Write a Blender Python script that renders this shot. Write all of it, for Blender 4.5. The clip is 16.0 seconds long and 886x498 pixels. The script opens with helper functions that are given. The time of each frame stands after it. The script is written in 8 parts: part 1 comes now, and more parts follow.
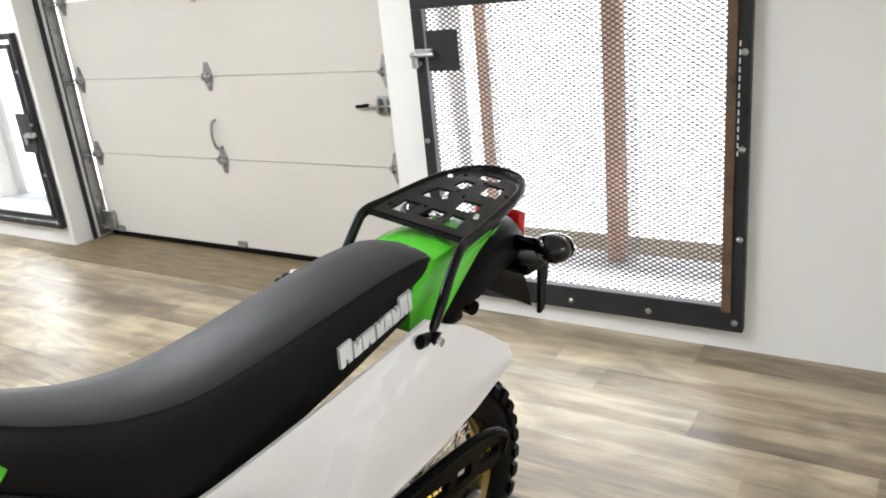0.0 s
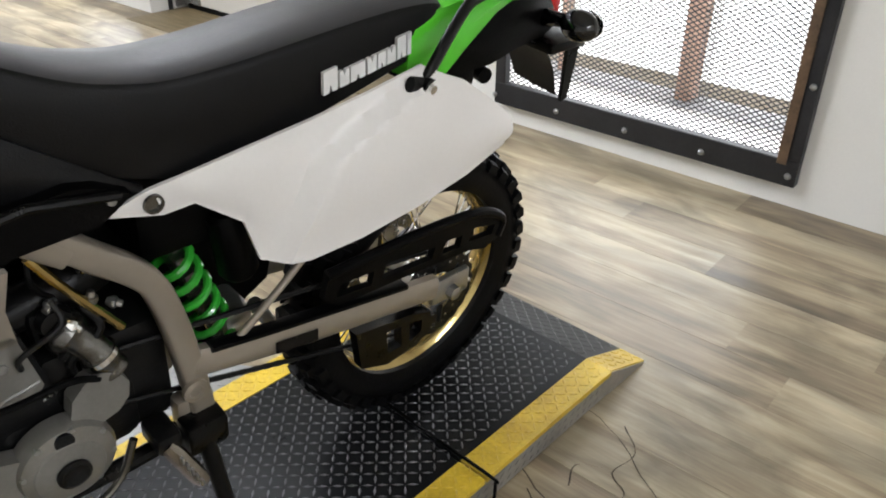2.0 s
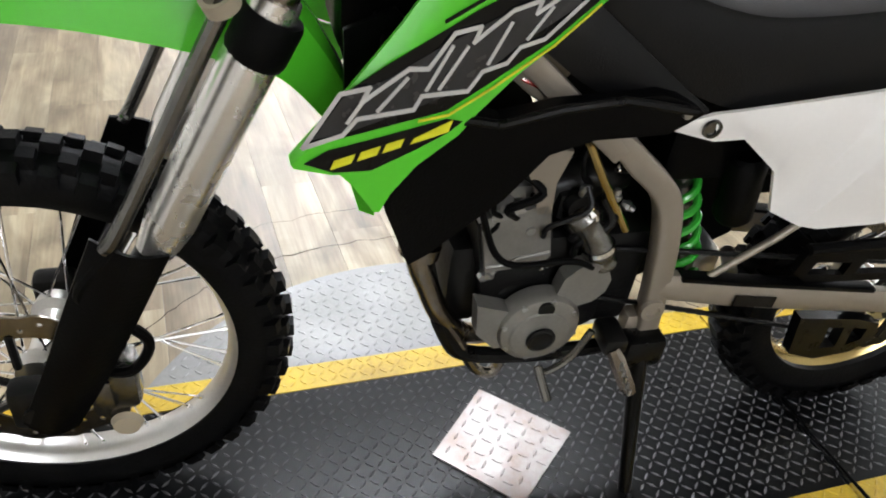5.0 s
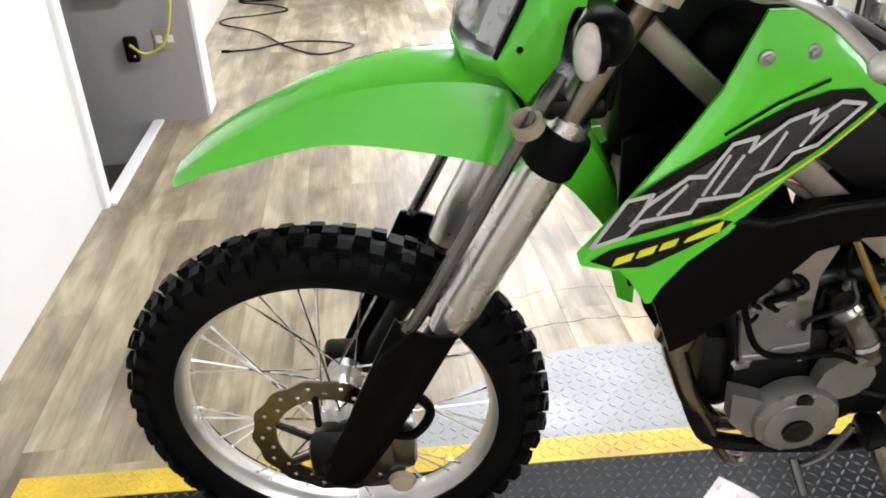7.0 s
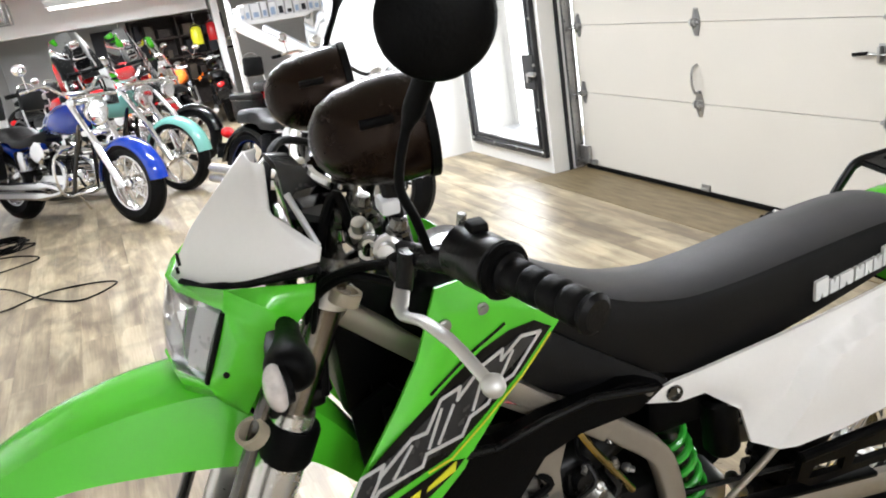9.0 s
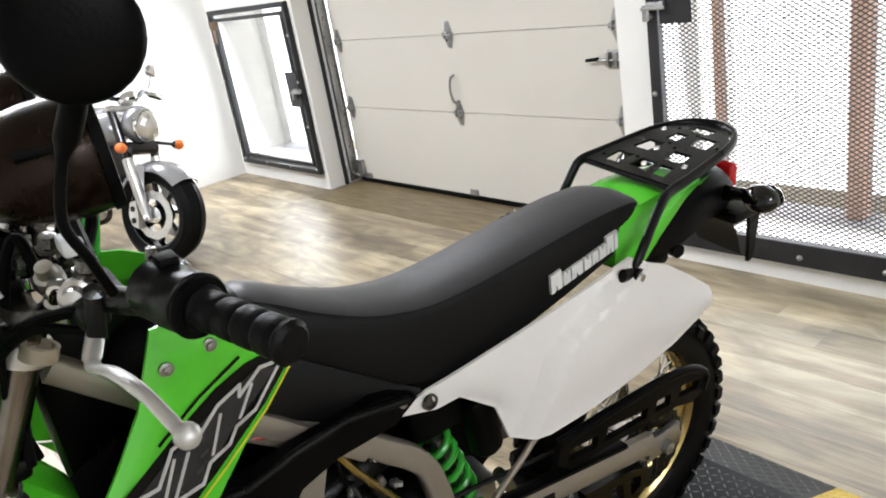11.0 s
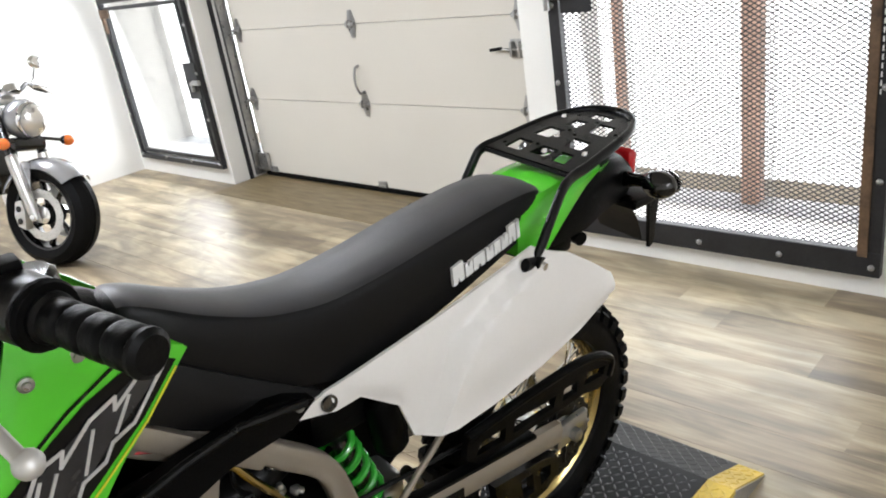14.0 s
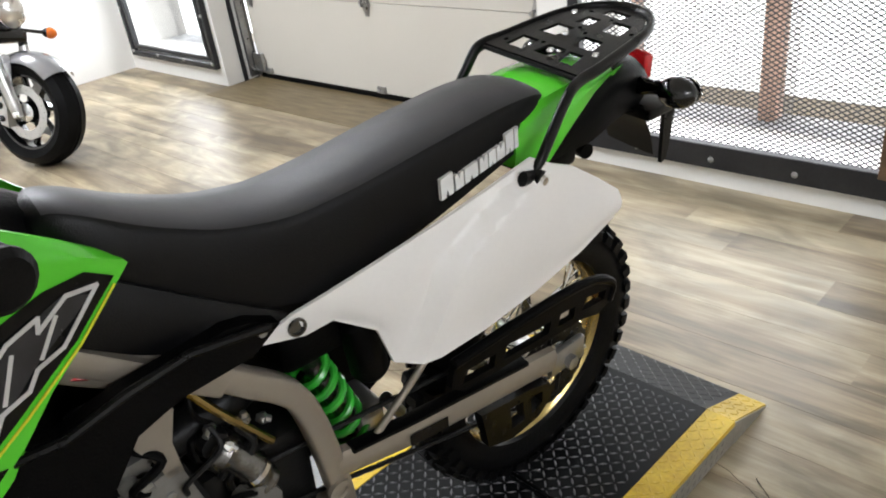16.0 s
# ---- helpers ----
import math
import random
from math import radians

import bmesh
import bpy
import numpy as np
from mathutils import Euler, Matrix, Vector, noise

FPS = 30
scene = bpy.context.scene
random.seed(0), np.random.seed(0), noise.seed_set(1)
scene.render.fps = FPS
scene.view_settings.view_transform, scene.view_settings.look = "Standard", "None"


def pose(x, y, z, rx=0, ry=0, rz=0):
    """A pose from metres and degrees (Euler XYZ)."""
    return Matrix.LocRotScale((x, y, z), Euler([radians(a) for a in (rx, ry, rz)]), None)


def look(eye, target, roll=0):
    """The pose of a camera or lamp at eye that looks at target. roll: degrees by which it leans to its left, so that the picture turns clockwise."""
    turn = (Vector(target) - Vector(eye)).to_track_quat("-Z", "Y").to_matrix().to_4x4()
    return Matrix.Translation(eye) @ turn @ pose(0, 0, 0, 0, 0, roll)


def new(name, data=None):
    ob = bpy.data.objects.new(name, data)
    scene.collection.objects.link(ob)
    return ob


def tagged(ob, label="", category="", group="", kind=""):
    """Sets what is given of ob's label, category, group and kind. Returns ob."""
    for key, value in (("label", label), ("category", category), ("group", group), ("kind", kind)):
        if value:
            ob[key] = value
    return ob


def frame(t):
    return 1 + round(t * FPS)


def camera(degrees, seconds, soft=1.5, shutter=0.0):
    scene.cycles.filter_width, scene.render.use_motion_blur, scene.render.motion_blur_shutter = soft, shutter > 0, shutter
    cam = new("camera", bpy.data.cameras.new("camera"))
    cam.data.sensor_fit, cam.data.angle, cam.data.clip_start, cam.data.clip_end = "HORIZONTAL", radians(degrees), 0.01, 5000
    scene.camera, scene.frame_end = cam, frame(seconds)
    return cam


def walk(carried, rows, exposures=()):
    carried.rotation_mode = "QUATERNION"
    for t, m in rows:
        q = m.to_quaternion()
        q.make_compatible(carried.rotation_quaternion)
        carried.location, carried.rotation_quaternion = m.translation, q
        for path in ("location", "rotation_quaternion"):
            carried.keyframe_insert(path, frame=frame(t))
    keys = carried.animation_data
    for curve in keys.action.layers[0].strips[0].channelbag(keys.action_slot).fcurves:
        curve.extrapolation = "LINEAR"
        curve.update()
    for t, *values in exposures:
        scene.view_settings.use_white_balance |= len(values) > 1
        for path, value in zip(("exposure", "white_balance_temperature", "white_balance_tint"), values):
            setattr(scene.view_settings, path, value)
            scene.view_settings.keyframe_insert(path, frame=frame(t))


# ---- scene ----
cam = camera(59.3, 16.0, soft=1.9)
PATH = [
    (0.0, 0.058, 0.006, 1.363, 31.91, -19.28, 5.58),
    (0.5, 0.131, -0.018, 1.373, 36.01, -17.86, 3.58),
    (1.0, 0.163, 0.043, 1.323, 39.64, -22.61, 1.32),
    (1.5, 0.176, 0.062, 1.257, 39.69, -27.73, 0.82),
    (2.0, 0.174, 0.055, 1.225, 40.75, -30.52, -0.40),
    (2.5, 0.179, 0.026, 1.217, 43.00, -31.36, -0.53),
    (3.0, 0.172, -0.011, 1.214, 46.69, -31.91, -0.67),
    (3.5, 0.153, -0.052, 1.207, 51.09, -32.70, -1.95),
    (4.0, 0.130, -0.107, 1.197, 57.81, -33.30, -3.32),
    (4.5, 0.110, -0.147, 1.192, 64.01, -34.02, -4.16),
    (5.0, 0.093, -0.197, 1.193, 70.50, -34.19, -4.70),
    (5.2, 0.100, -0.221, 1.194, 73.00, -34.34, -4.53),
    (7.3, 0.143, -0.307, 1.298, 84.25, -28.49, 2.97),
    (7.5, 0.146, -0.292, 1.326, 82.11, -27.78, 5.31),
    (8.0, 0.152, -0.250, 1.390, 74.85, -22.60, 7.29),
    (8.5, 0.159, -0.224, 1.409, 69.78, -20.42, 7.50),
    (9.0, 0.181, -0.199, 1.419, 64.81, -19.14, 8.83),
    (9.5, 0.200, -0.182, 1.423, 61.05, -18.61, 9.52),
    (10.0, 0.206, -0.166, 1.419, 57.44, -19.08, 9.70),
    (12.3, 0.173, -0.067, 1.383, 41.47, -21.68, 8.28),
    (12.5, 0.182, -0.076, 1.387, 41.61, -21.77, 8.43),
    (13.0, 0.179, -0.071, 1.385, 41.69, -21.78, 7.99),
    (13.5, 0.177, -0.073, 1.384, 41.90, -21.64, 7.95),
    (14.0, 0.178, -0.069, 1.381, 41.98, -22.13, 8.34),
    (14.5, 0.171, -0.067, 1.375, 40.33, -23.92, 8.70),
    (15.0, 0.150, -0.090, 1.369, 42.01, -23.94, 7.14),
    (15.5, 0.122, -0.109, 1.367, 40.67, -24.50, 7.99),
    (16.0, 0.107, 0.032, 1.325, 42.84, -28.50, 6.95),
]
EXPOSURES = [(0.0, 0.13), (1.0, 0.10), (2.5, -0.02), (4.0, 0.05), (5.0, 0.16), (7.5, 0.42), (8.0, 0.44), (8.5, 0.40), (9.5, 0.26), (10.2, 0.14), (12.5, 0.03), (14.5, 0.10), (16.0, 0.02)]
walk(cam, [(t, pose(x, y, z, 90 + pitch, roll, yaw)) for t, x, y, z, yaw, pitch, roll in PATH], EXPOSURES)

# ---- light ----
world = bpy.data.worlds.new("sky")
scene.world = world
world.use_nodes = True
_wn = world.node_tree
_sky = _wn.nodes.new("ShaderNodeTexSky")
_sky.sky_type = "NISHITA"
_sky.sun_disc = False
_sky.sun_elevation, _sky.sun_rotation = radians(35), radians(10)
_wn.links.new(_sky.outputs[0], _wn.nodes["Background"].inputs[0])
_wn.nodes["Background"].inputs[1].default_value = 0.15


def area_lamp(name, m, sx, sy, watts, colour=(1, 1, 1)):
    d = bpy.data.lights.new(name, "AREA")
    d.shape, d.size, d.size_y, d.energy, d.color = "RECTANGLE", sx, sy, watts, colour
    ob = new(name, d)
    ob.matrix_world = m
    return ob


def sun_lamp(name, direction, strength, angle, colour):
    d = bpy.data.lights.new(name, "SUN")
    d.energy, d.angle, d.color = strength, radians(angle), colour
    ob = new(name, d)
    ob.matrix_world = look((0, 12, 12), Vector((0, 12, 12)) + Vector(direction))
    return ob


sun_lamp("sun", (-0.1, -0.8, -0.6), 2.5, 15, (1.0, 0.97, 0.94))
# daylight in the two barred window openings
area_lamp("window_daylight", look((-1.1, 2.80, 0.75), (-1.1, 0.5, 0.45)), 1.1, 1.05, 24, (0.90, 0.945, 1.0))
area_lamp("window_daylight", look((-5.08, 2.80, 0.75), (-5.0, 0.5, 0.45)), 1.05, 1.05, 26, (0.90, 0.945, 1.0))
# fluorescent tubes under the ceiling: these four are unseen, added to light the room
UNSEEN_TUBES = [(2.5, 0.3, 2.36), (-2.2, 0.75, 2.36), (-5.0, 0.75, 2.36), (-7.6, 0.75, 2.36)]
for (tx, ty, tz), watts in zip(UNSEEN_TUBES, (72, 70, 90, 96)):
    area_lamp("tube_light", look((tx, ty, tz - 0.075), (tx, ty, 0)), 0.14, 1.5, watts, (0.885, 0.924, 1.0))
# the one fixture in view, at the far end
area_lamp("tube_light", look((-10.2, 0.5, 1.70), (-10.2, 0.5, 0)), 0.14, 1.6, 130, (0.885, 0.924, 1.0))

# ---- materials ----
def material(name, colour, rough=0.5, metal=0.0, vary=0.12, scale=6.0, fine=60.0, bump=0.02, coat=0.0, spec=0.5, stain=None, rough_vary=0.15, island=False, stretch=(1, 1, 1)):
    """A principled surface whose colour, gloss and relief vary at a coarse and a fine scale."""
    m = bpy.data.materials.new(name)
    m.use_nodes = True
    n, l = m.node_tree.nodes, m.node_tree.links
    p = n["Principled BSDF"]
    geo = n.new("ShaderNodeNewGeometry")
    mp = n.new("ShaderNodeMapping")
    mp.inputs["Scale"].default_value = stretch
    l.new(geo.outputs["Position"], mp.inputs["Vector"])
    a = n.new("ShaderNodeTexNoise")
    a.inputs["Scale"].default_value, a.inputs["Detail"].default_value = scale, 4
    b = n.new("ShaderNodeTexNoise")
    b.inputs["Scale"].default_value, b.inputs["Detail"].default_value = fine, 3
    for t in (a, b):
        l.new(mp.outputs[0], t.inputs["Vector"])
    add = n.new("ShaderNodeMath")
    add.operation = "MULTIPLY_ADD"
    l.new(b.outputs["Fac"], add.inputs[0])
    add.inputs[1].default_value = 0.45
    l.new(a.outputs["Fac"], add.inputs[2])
    ramp = n.new("ShaderNodeMapRange")
    ramp.inputs["From Min"].default_value, ramp.inputs["From Max"].default_value = 0.42, 1.0
    l.new(add.outputs[0], ramp.inputs["Value"])
    mix = n.new("ShaderNodeMix")
    mix.data_type = "RGBA"
    dark = stain or [c * (1 - vary) for c in colour]
    mix.inputs["A"].default_value = (*dark, 1)
    mix.inputs["B"].default_value = (*[min(1, c * (1 + vary * 0.5)) for c in colour], 1)
    l.new(ramp.outputs[0], mix.inputs["Factor"])
    l.new(mix.outputs["Result"], p.inputs["Base Color"])
    rr = n.new("ShaderNodeMapRange")
    rr.inputs["To Min"].default_value, rr.inputs["To Max"].default_value = max(0.02, rough * (1 + rough_vary)), max(0.02, rough * (1 - rough_vary))
    l.new(ramp.outputs[0], rr.inputs["Value"])
    l.new(rr.outputs[0], p.inputs["Roughness"])
    p.inputs["Metallic"].default_value = metal
    p.inputs["Coat Weight"].default_value = coat
    p.inputs["Coat Roughness"].default_value = 0.08
    p.inputs["Specular IOR Level"].default_value = spec
    if bump:
        bn = n.new("ShaderNodeBump")
        bn.inputs["Strength"].default_value, bn.inputs["Distance"].default_value = min(1, bump * 10), bump * 0.02
        l.new(b.outputs["Fac"], bn.inputs["Height"])
        l.new(bn.outputs[0], p.inputs["Normal"])
    return m


def glowing(name, colour, strength):
    m = bpy.data.materials.new(name)
    m.use_nodes = True
    p = m.node_tree.nodes["Principled BSDF"]
    p.inputs["Base Color"].default_value = (*colour, 1)
    p.inputs["Emission Color"].default_value = (*colour, 1)
    p.inputs["Emission Strength"].default_value = strength
    return m


def clear(name, colour=(1, 1, 1), rough=0.03, ior=1.4):
    m = bpy.data.materials.new(name)
    m.use_nodes = True
    p = m.node_tree.nodes["Principled BSDF"]
    p.inputs["Base Color"].default_value = (*colour, 1)
    p.inputs["Roughness"].default_value, p.inputs["IOR"].default_value = rough, ior
    p.inputs["Transmission Weight"].default_value = 1.0
    return m


def plank_material():
    m = bpy.data.materials.new("wood_vinyl_planks")
    m.use_nodes = True
    n, l = m.node_tree.nodes, m.node_tree.links
    p = n["Principled BSDF"]
    geo, info = n.new("ShaderNodeNewGeometry"), n.new("ShaderNodeObjectInfo")
    s = n.new("ShaderNodeMath")
    l.new(geo.outputs["Random Per Island"], s.inputs[0])
    l.new(info.outputs["Random"], s.inputs[1])
    fr = n.new("ShaderNodeMath")
    fr.operation = "FRACT"
    l.new(s.outputs[0], fr.inputs[0])
    off = n.new("ShaderNodeCombineXYZ")
    k = n.new("ShaderNodeMath")
    k.operation, k.inputs[1].default_value = "MULTIPLY", 37.0
    l.new(fr.outputs[0], k.inputs[0])
    l.new(k.outputs[0], off.inputs[0])
    l.new(k.outputs[0], off.inputs[2])
    va = n.new("ShaderNodeVectorMath")
    l.new(geo.outputs["Position"], va.inputs[0])
    l.new(off.outputs[0], va.inputs[1])
    mp = n.new("ShaderNodeMapping")
    mp.inputs["Scale"].default_value = (0.9, 6.0, 1.0)
    l.new(va.outputs[0], mp.inputs[0])
    broad = n.new("ShaderNodeTexNoise")
    broad.inputs["Scale"].default_value, broad.inputs["Detail"].default_value, broad.inputs["Distortion"].default_value = 2.0, 8, 0.6
    mp2 = n.new("ShaderNodeMapping")
    mp2.inputs["Scale"].default_value = (3.0, 60.0, 1.0)
    l.new(va.outputs[0], mp2.inputs[0])
    grain = n.new("ShaderNodeTexNoise")
    grain.inputs["Scale"].default_value, grain.inputs["Detail"].default_value = 2.0, 4
    l.new(mp.outputs[0], broad.inputs["Vector"])
    l.new(mp2.outputs[0], grain.inputs["Vector"])
    cr = n.new("ShaderNodeValToRGB")
    e = cr.color_ramp.elements
    e[0].position, e[0].color = 0.22, (0.150, 0.114, 0.076, 1)
    e[1].position, e[1].color = 0.72, (0.45, 0.38, 0.262, 1)
    q = e.new(0.44)
    q.color = (0.262, 0.205, 0.134, 1)
    q = e.new(0.56)
    q.color = (0.345, 0.280, 0.182, 1)
    mixv = n.new("ShaderNodeMath")
    mixv.operation, mixv.inputs[1].default_value = "MULTIPLY_ADD", 0.19
    l.new(fr.outputs[0], mixv.inputs[0])
    sub = n.new("ShaderNodeMath")
    sub.operation, sub.inputs[1].default_value = "SUBTRACT", 0.08
    l.new(broad.outputs["Fac"], sub.inputs[0])
    l.new(sub.outputs[0], mixv.inputs[2])
    gm = n.new("ShaderNodeMath")
    gm.operation, gm.inputs[1].default_value = "MULTIPLY_ADD", 0.30
    l.new(grain.outputs["Fac"], gm.inputs[0])
    gs = n.new("ShaderNodeMath")
    gs.operation, gs.inputs[1].default_value = "SUBTRACT", 0.15
    l.new(mixv.outputs[0], gs.inputs[0])
    l.new(gs.outputs[0], gm.inputs[2])
    l.new(gm.outputs[0], cr.inputs[0])
    worn = n.new("ShaderNodeTexNoise")
    worn.inputs["Scale"].default_value, worn.inputs["Detail"].default_value, worn.inputs["Distortion"].default_value = 3.2, 6, 1.2
    mp3 = n.new("ShaderNodeMapping")
    mp3.inputs["Scale"].default_value = (0.8, 1.8, 1.0)
    l.new(geo.outputs["Position"], mp3.inputs[0])
    l.new(mp3.outputs[0], worn.inputs["Vector"])
    wr = n.new("ShaderNodeMapRange")
    wr.inputs["From Min"].default_value, wr.inputs["From Max"].default_value = 0.34, 0.62
    wr.inputs["To Min"].default_value, wr.inputs["To Max"].default_value = 0.56, 1.06
    l.new(worn.outputs["Fac"], wr.inputs["Value"])
    soil = n.new("ShaderNodeVectorMath")
    soil.operation = "SCALE"
    l.new(cr.outputs[0], soil.inputs[0])
    l.new(wr.outputs[0], soil.inputs["Scale"])
    l.new(soil.outputs[0], p.inputs["Base Color"])
    rr = n.new("ShaderNodeMapRange")
    rr.inputs["To Min"].default_value, rr.inputs["To Max"].default_value = 0.30, 0.46
    l.new(broad.outputs["Fac"], rr.inputs["Value"])
    l.new(rr.outputs[0], p.inputs["Roughness"])
    bn = n.new("ShaderNodeBump")
    bn.inputs["Strength"].default_value, bn.inputs["Distance"].default_value = 0.25, 0.0006
    l.new(grain.outputs["Fac"], bn.inputs["Height"])
    l.new(bn.outputs[0], p.inputs["Normal"])
    return m


M_plank = plank_material()
M_wall = material("white_wall_paint", (0.74, 0.73, 0.70), 0.6, vary=0.05, scale=1.5, fine=120, bump=0.05)
M_ceiling = material("ceiling_paint", (0.75, 0.75, 0.73), 0.7, vary=0.05, scale=2, bump=0.03)
M_trim = material("white_trim_paint", (0.82, 0.81, 0.79), 0.4, vary=0.04, scale=4)
M_grey_wall = material("grey_wall_paint", (0.33, 0.32, 0.31), 0.6, vary=0.12, scale=2.5)
M_door = material("cream_door_paint", (0.58, 0.552, 0.495), 0.42, vary=0.05, scale=1.2, fine=200, bump=0.03)
M_steel_black = material("black_frame_paint", (0.022, 0.022, 0.024), 0.42, vary=0.5, scale=9, fine=90, bump=0.05, spec=0.3)
M_steel_rust = material("rusty_brown_angle", (0.11, 0.065, 0.035), 0.6, vary=0.6, scale=14, fine=90, bump=0.08)
M_mesh = material("dark_expanded_metal", (0.07, 0.07, 0.073), 0.5, metal=0.3, vary=0.2)
M_zinc = material("zinc_plate", (0.40, 0.40, 0.395), 0.30, metal=0.9, vary=0.25, scale=18, bump=0.03)
M_rubber = material("black_rubber", (0.0022, 0.0022, 0.0022), 0.55, vary=0.3, scale=20, fine=150, bump=0.05, spec=0.08)
M_tyre = material("tyre_rubber", (0.0040, 0.0040, 0.0042), 0.5, vary=0.35, scale=12, fine=180, bump=0.06, spec=0.09)
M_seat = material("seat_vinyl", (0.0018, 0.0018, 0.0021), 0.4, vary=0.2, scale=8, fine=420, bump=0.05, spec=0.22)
M_green = material("lime_green_plastic", (0.095, 0.60, 0.030), 0.22, vary=0.05, scale=5, fine=150, bump=0.008, coat=0.5)
M_white_pl = material("white_plastic", (0.84, 0.82, 0.8), 0.34, vary=0.04, scale=6, fine=150, bump=0.01)
M_black_pl = material("black_plastic", (0.0016, 0.0016, 0.0017), 0.40, vary=0.3, scale=8, fine=260, bump=0.05, spec=0.08)
M_gloss_black = material("gloss_black_paint", (0.002, 0.002, 0.0022), 0.16, vary=0.2, coat=0.25, bump=0.0)
M_satin_black = material("satin_black_powder_coat", (0.002, 0.002, 0.0021), 0.3, vary=0.2, scale=30, fine=300, bump=0.04, spec=0.2)
M_frame = material("champagne_silver_paint", (0.30, 0.262, 0.215), 0.36, metal=0.4, vary=0.08, scale=9, bump=0.01)
M_alu = material("brushed_aluminium", (0.66, 0.65, 0.63), 0.36, metal=1.0, vary=0.12, scale=14, fine=220, bump=0.02)
M_fork = material("anodised_fork_tube", (0.74, 0.72, 0.69), 0.28, metal=0.9, vary=0.06, scale=8)
M_cast = material("cast_engine_grey", (0.17, 0.165, 0.155), 0.24, metal=0.95, vary=0.28, scale=16, fine=160, bump=0.06)
M_case = material("silver_engine_case_paint", (0.24, 0.232, 0.215), 0.36, metal=0.55, vary=0.15, scale=16, fine=160, bump=0.04)
M_cast_dark = material("dark_engine_metal", (0.006, 0.006, 0.006), 0.36, metal=0.0, vary=0.4, scale=16, fine=160, bump=0.05, spec=0.2)
M_chrome = material("chrome", (0.82, 0.82, 0.83), 0.08, metal=1.0, vary=0.05, bump=0.0)
M_steel = material("exhaust_steel", (0.26, 0.24, 0.21), 0.25, metal=1.0, vary=0.3, scale=10, stain=(0.16, 0.13, 0.10))
M_gold = material("gold_rim", (0.50, 0.38, 0.16), 0.24, metal=1.0, vary=0.08)
M_spring = material("green_spring_paint", (0.035, 0.40, 0.035), 0.25, vary=0.1, coat=0.4, bump=0.0)
M_red_lens = material("red_lens", (0.55, 0.012, 0.015), 0.15, vary=0.1, coat=0.5, bump=0.0)
M_orange_lens = material("orange_lens", (0.75, 0.16, 0.02), 0.18, vary=0.1, coat=0.5, bump=0.0)
M_clear_lens = clear("clear_lens", (0.97, 0.97, 0.97), 0.04, 1.35)
M_glass = clear("windscreen_plastic", (0.95, 0.97, 0.97), 0.02, 1.12)
M_mirror = material("mirror_glass", (0.85, 0.86, 0.88), 0.02, metal=1.0, vary=0.0, bump=0.0)
M_decal_black = material("black_decal", (0.004, 0.004, 0.0045), 0.25, vary=0.2, scale=30, spec=0.25)
M_decal_grey = material("dark_grey_decal", (0.03, 0.03, 0.033), 0.25, vary=0.3, scale=30)
M_decal_silver = material("silver_decal", (0.66, 0.66, 0.66), 0.3, metal=0.3, vary=0.06)
M_decal_yellow = material("yellow_decal", (0.72, 0.72, 0.03), 0.3, vary=0.05)
M_decal_white = material("white_print", (0.75, 0.75, 0.74), 0.4, vary=0.03)
M_deck = material("black_deck_paint", (0.006, 0.0064, 0.007), 0.32, vary=0.55, scale=5, fine=120, bump=0.03, spec=0.16)
M_tread_dark = material("worn_black_tread", (0.10, 0.10, 0.105), 0.30, metal=0.25, vary=0.6, scale=7, fine=90)
M_yellow = material("worn_yellow_paint", (0.66, 0.46, 0.035), 0.36, vary=0.3, scale=9, fine=120, bump=0.05, stain=(0.42, 0.27, 0.02))
M_treadplate = material("bright_tread_plate", (0.27, 0.27, 0.268), 0.47, metal=0.6, vary=0.25, scale=5, fine=140, bump=0.02)
M_dull_plate = material("dull_tread_plate", (0.40, 0.39, 0.37), 0.34, metal=0.7, vary=0.3, scale=8, fine=100, bump=0.03)
M_crack = material("dark_floor_crack", (0.055, 0.040, 0.026), 0.8, vary=0.4, scale=30)
M_strip = material("worn_brown_threshold", (0.17, 0.126, 0.064), 0.42, vary=0.4, scale=5, fine=60, stretch=(1, 6, 1), bump=0.04)
M_concrete = material("outdoor_concrete", (0.55, 0.56, 0.58), 0.8, vary=0.3, scale=6, fine=80, bump=0.1)
M_timber = material("weathered_timber", (0.62, 0.4, 0.3), 0.7, vary=0.3, scale=3, fine=40, bump=0.08, stretch=(6, 6, 0.6))
M_sky_white = glowing("overcast_sky", (0.96, 0.98, 1.0), 1.7)
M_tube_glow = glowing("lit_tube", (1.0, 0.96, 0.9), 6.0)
M_blue = material("cobalt_blue_paint", (0.002, 0.030, 0.30), 0.14, vary=0.1, coat=0.7, bump=0.0)
M_teal = material("teal_green_paint", (0.16, 0.42, 0.36), 0.2, vary=0.08, coat=0.6, bump=0.0)
M_silver_paint = material("silver_grey_paint", (0.32, 0.32, 0.33), 0.22, metal=0.5, vary=0.06, coat=0.5, bump=0.0)
M_red = material("red_paint", (0.42, 0.012, 0.015), 0.2, vary=0.1, coat=0.5, bump=0.0)
M_orange = material("orange_paint", (0.72, 0.15, 0.02), 0.25, vary=0.1, coat=0.4, bump=0.0)
M_leather = material("black_leather", (0.003, 0.003, 0.003), 0.42, vary=0.3, scale=14, fine=200, bump=0.08, spec=0.25)
M_beige_pl = material("beige_plastic", (0.36, 0.31, 0.23), 0.45, vary=0.06)
M_brown_pl = material("brown_plastic", (0.16, 0.12, 0.08), 0.4, vary=0.1)
M_cable_yellow = material("yellow_cable", (0.62, 0.55, 0.10), 0.45, vary=0.1)
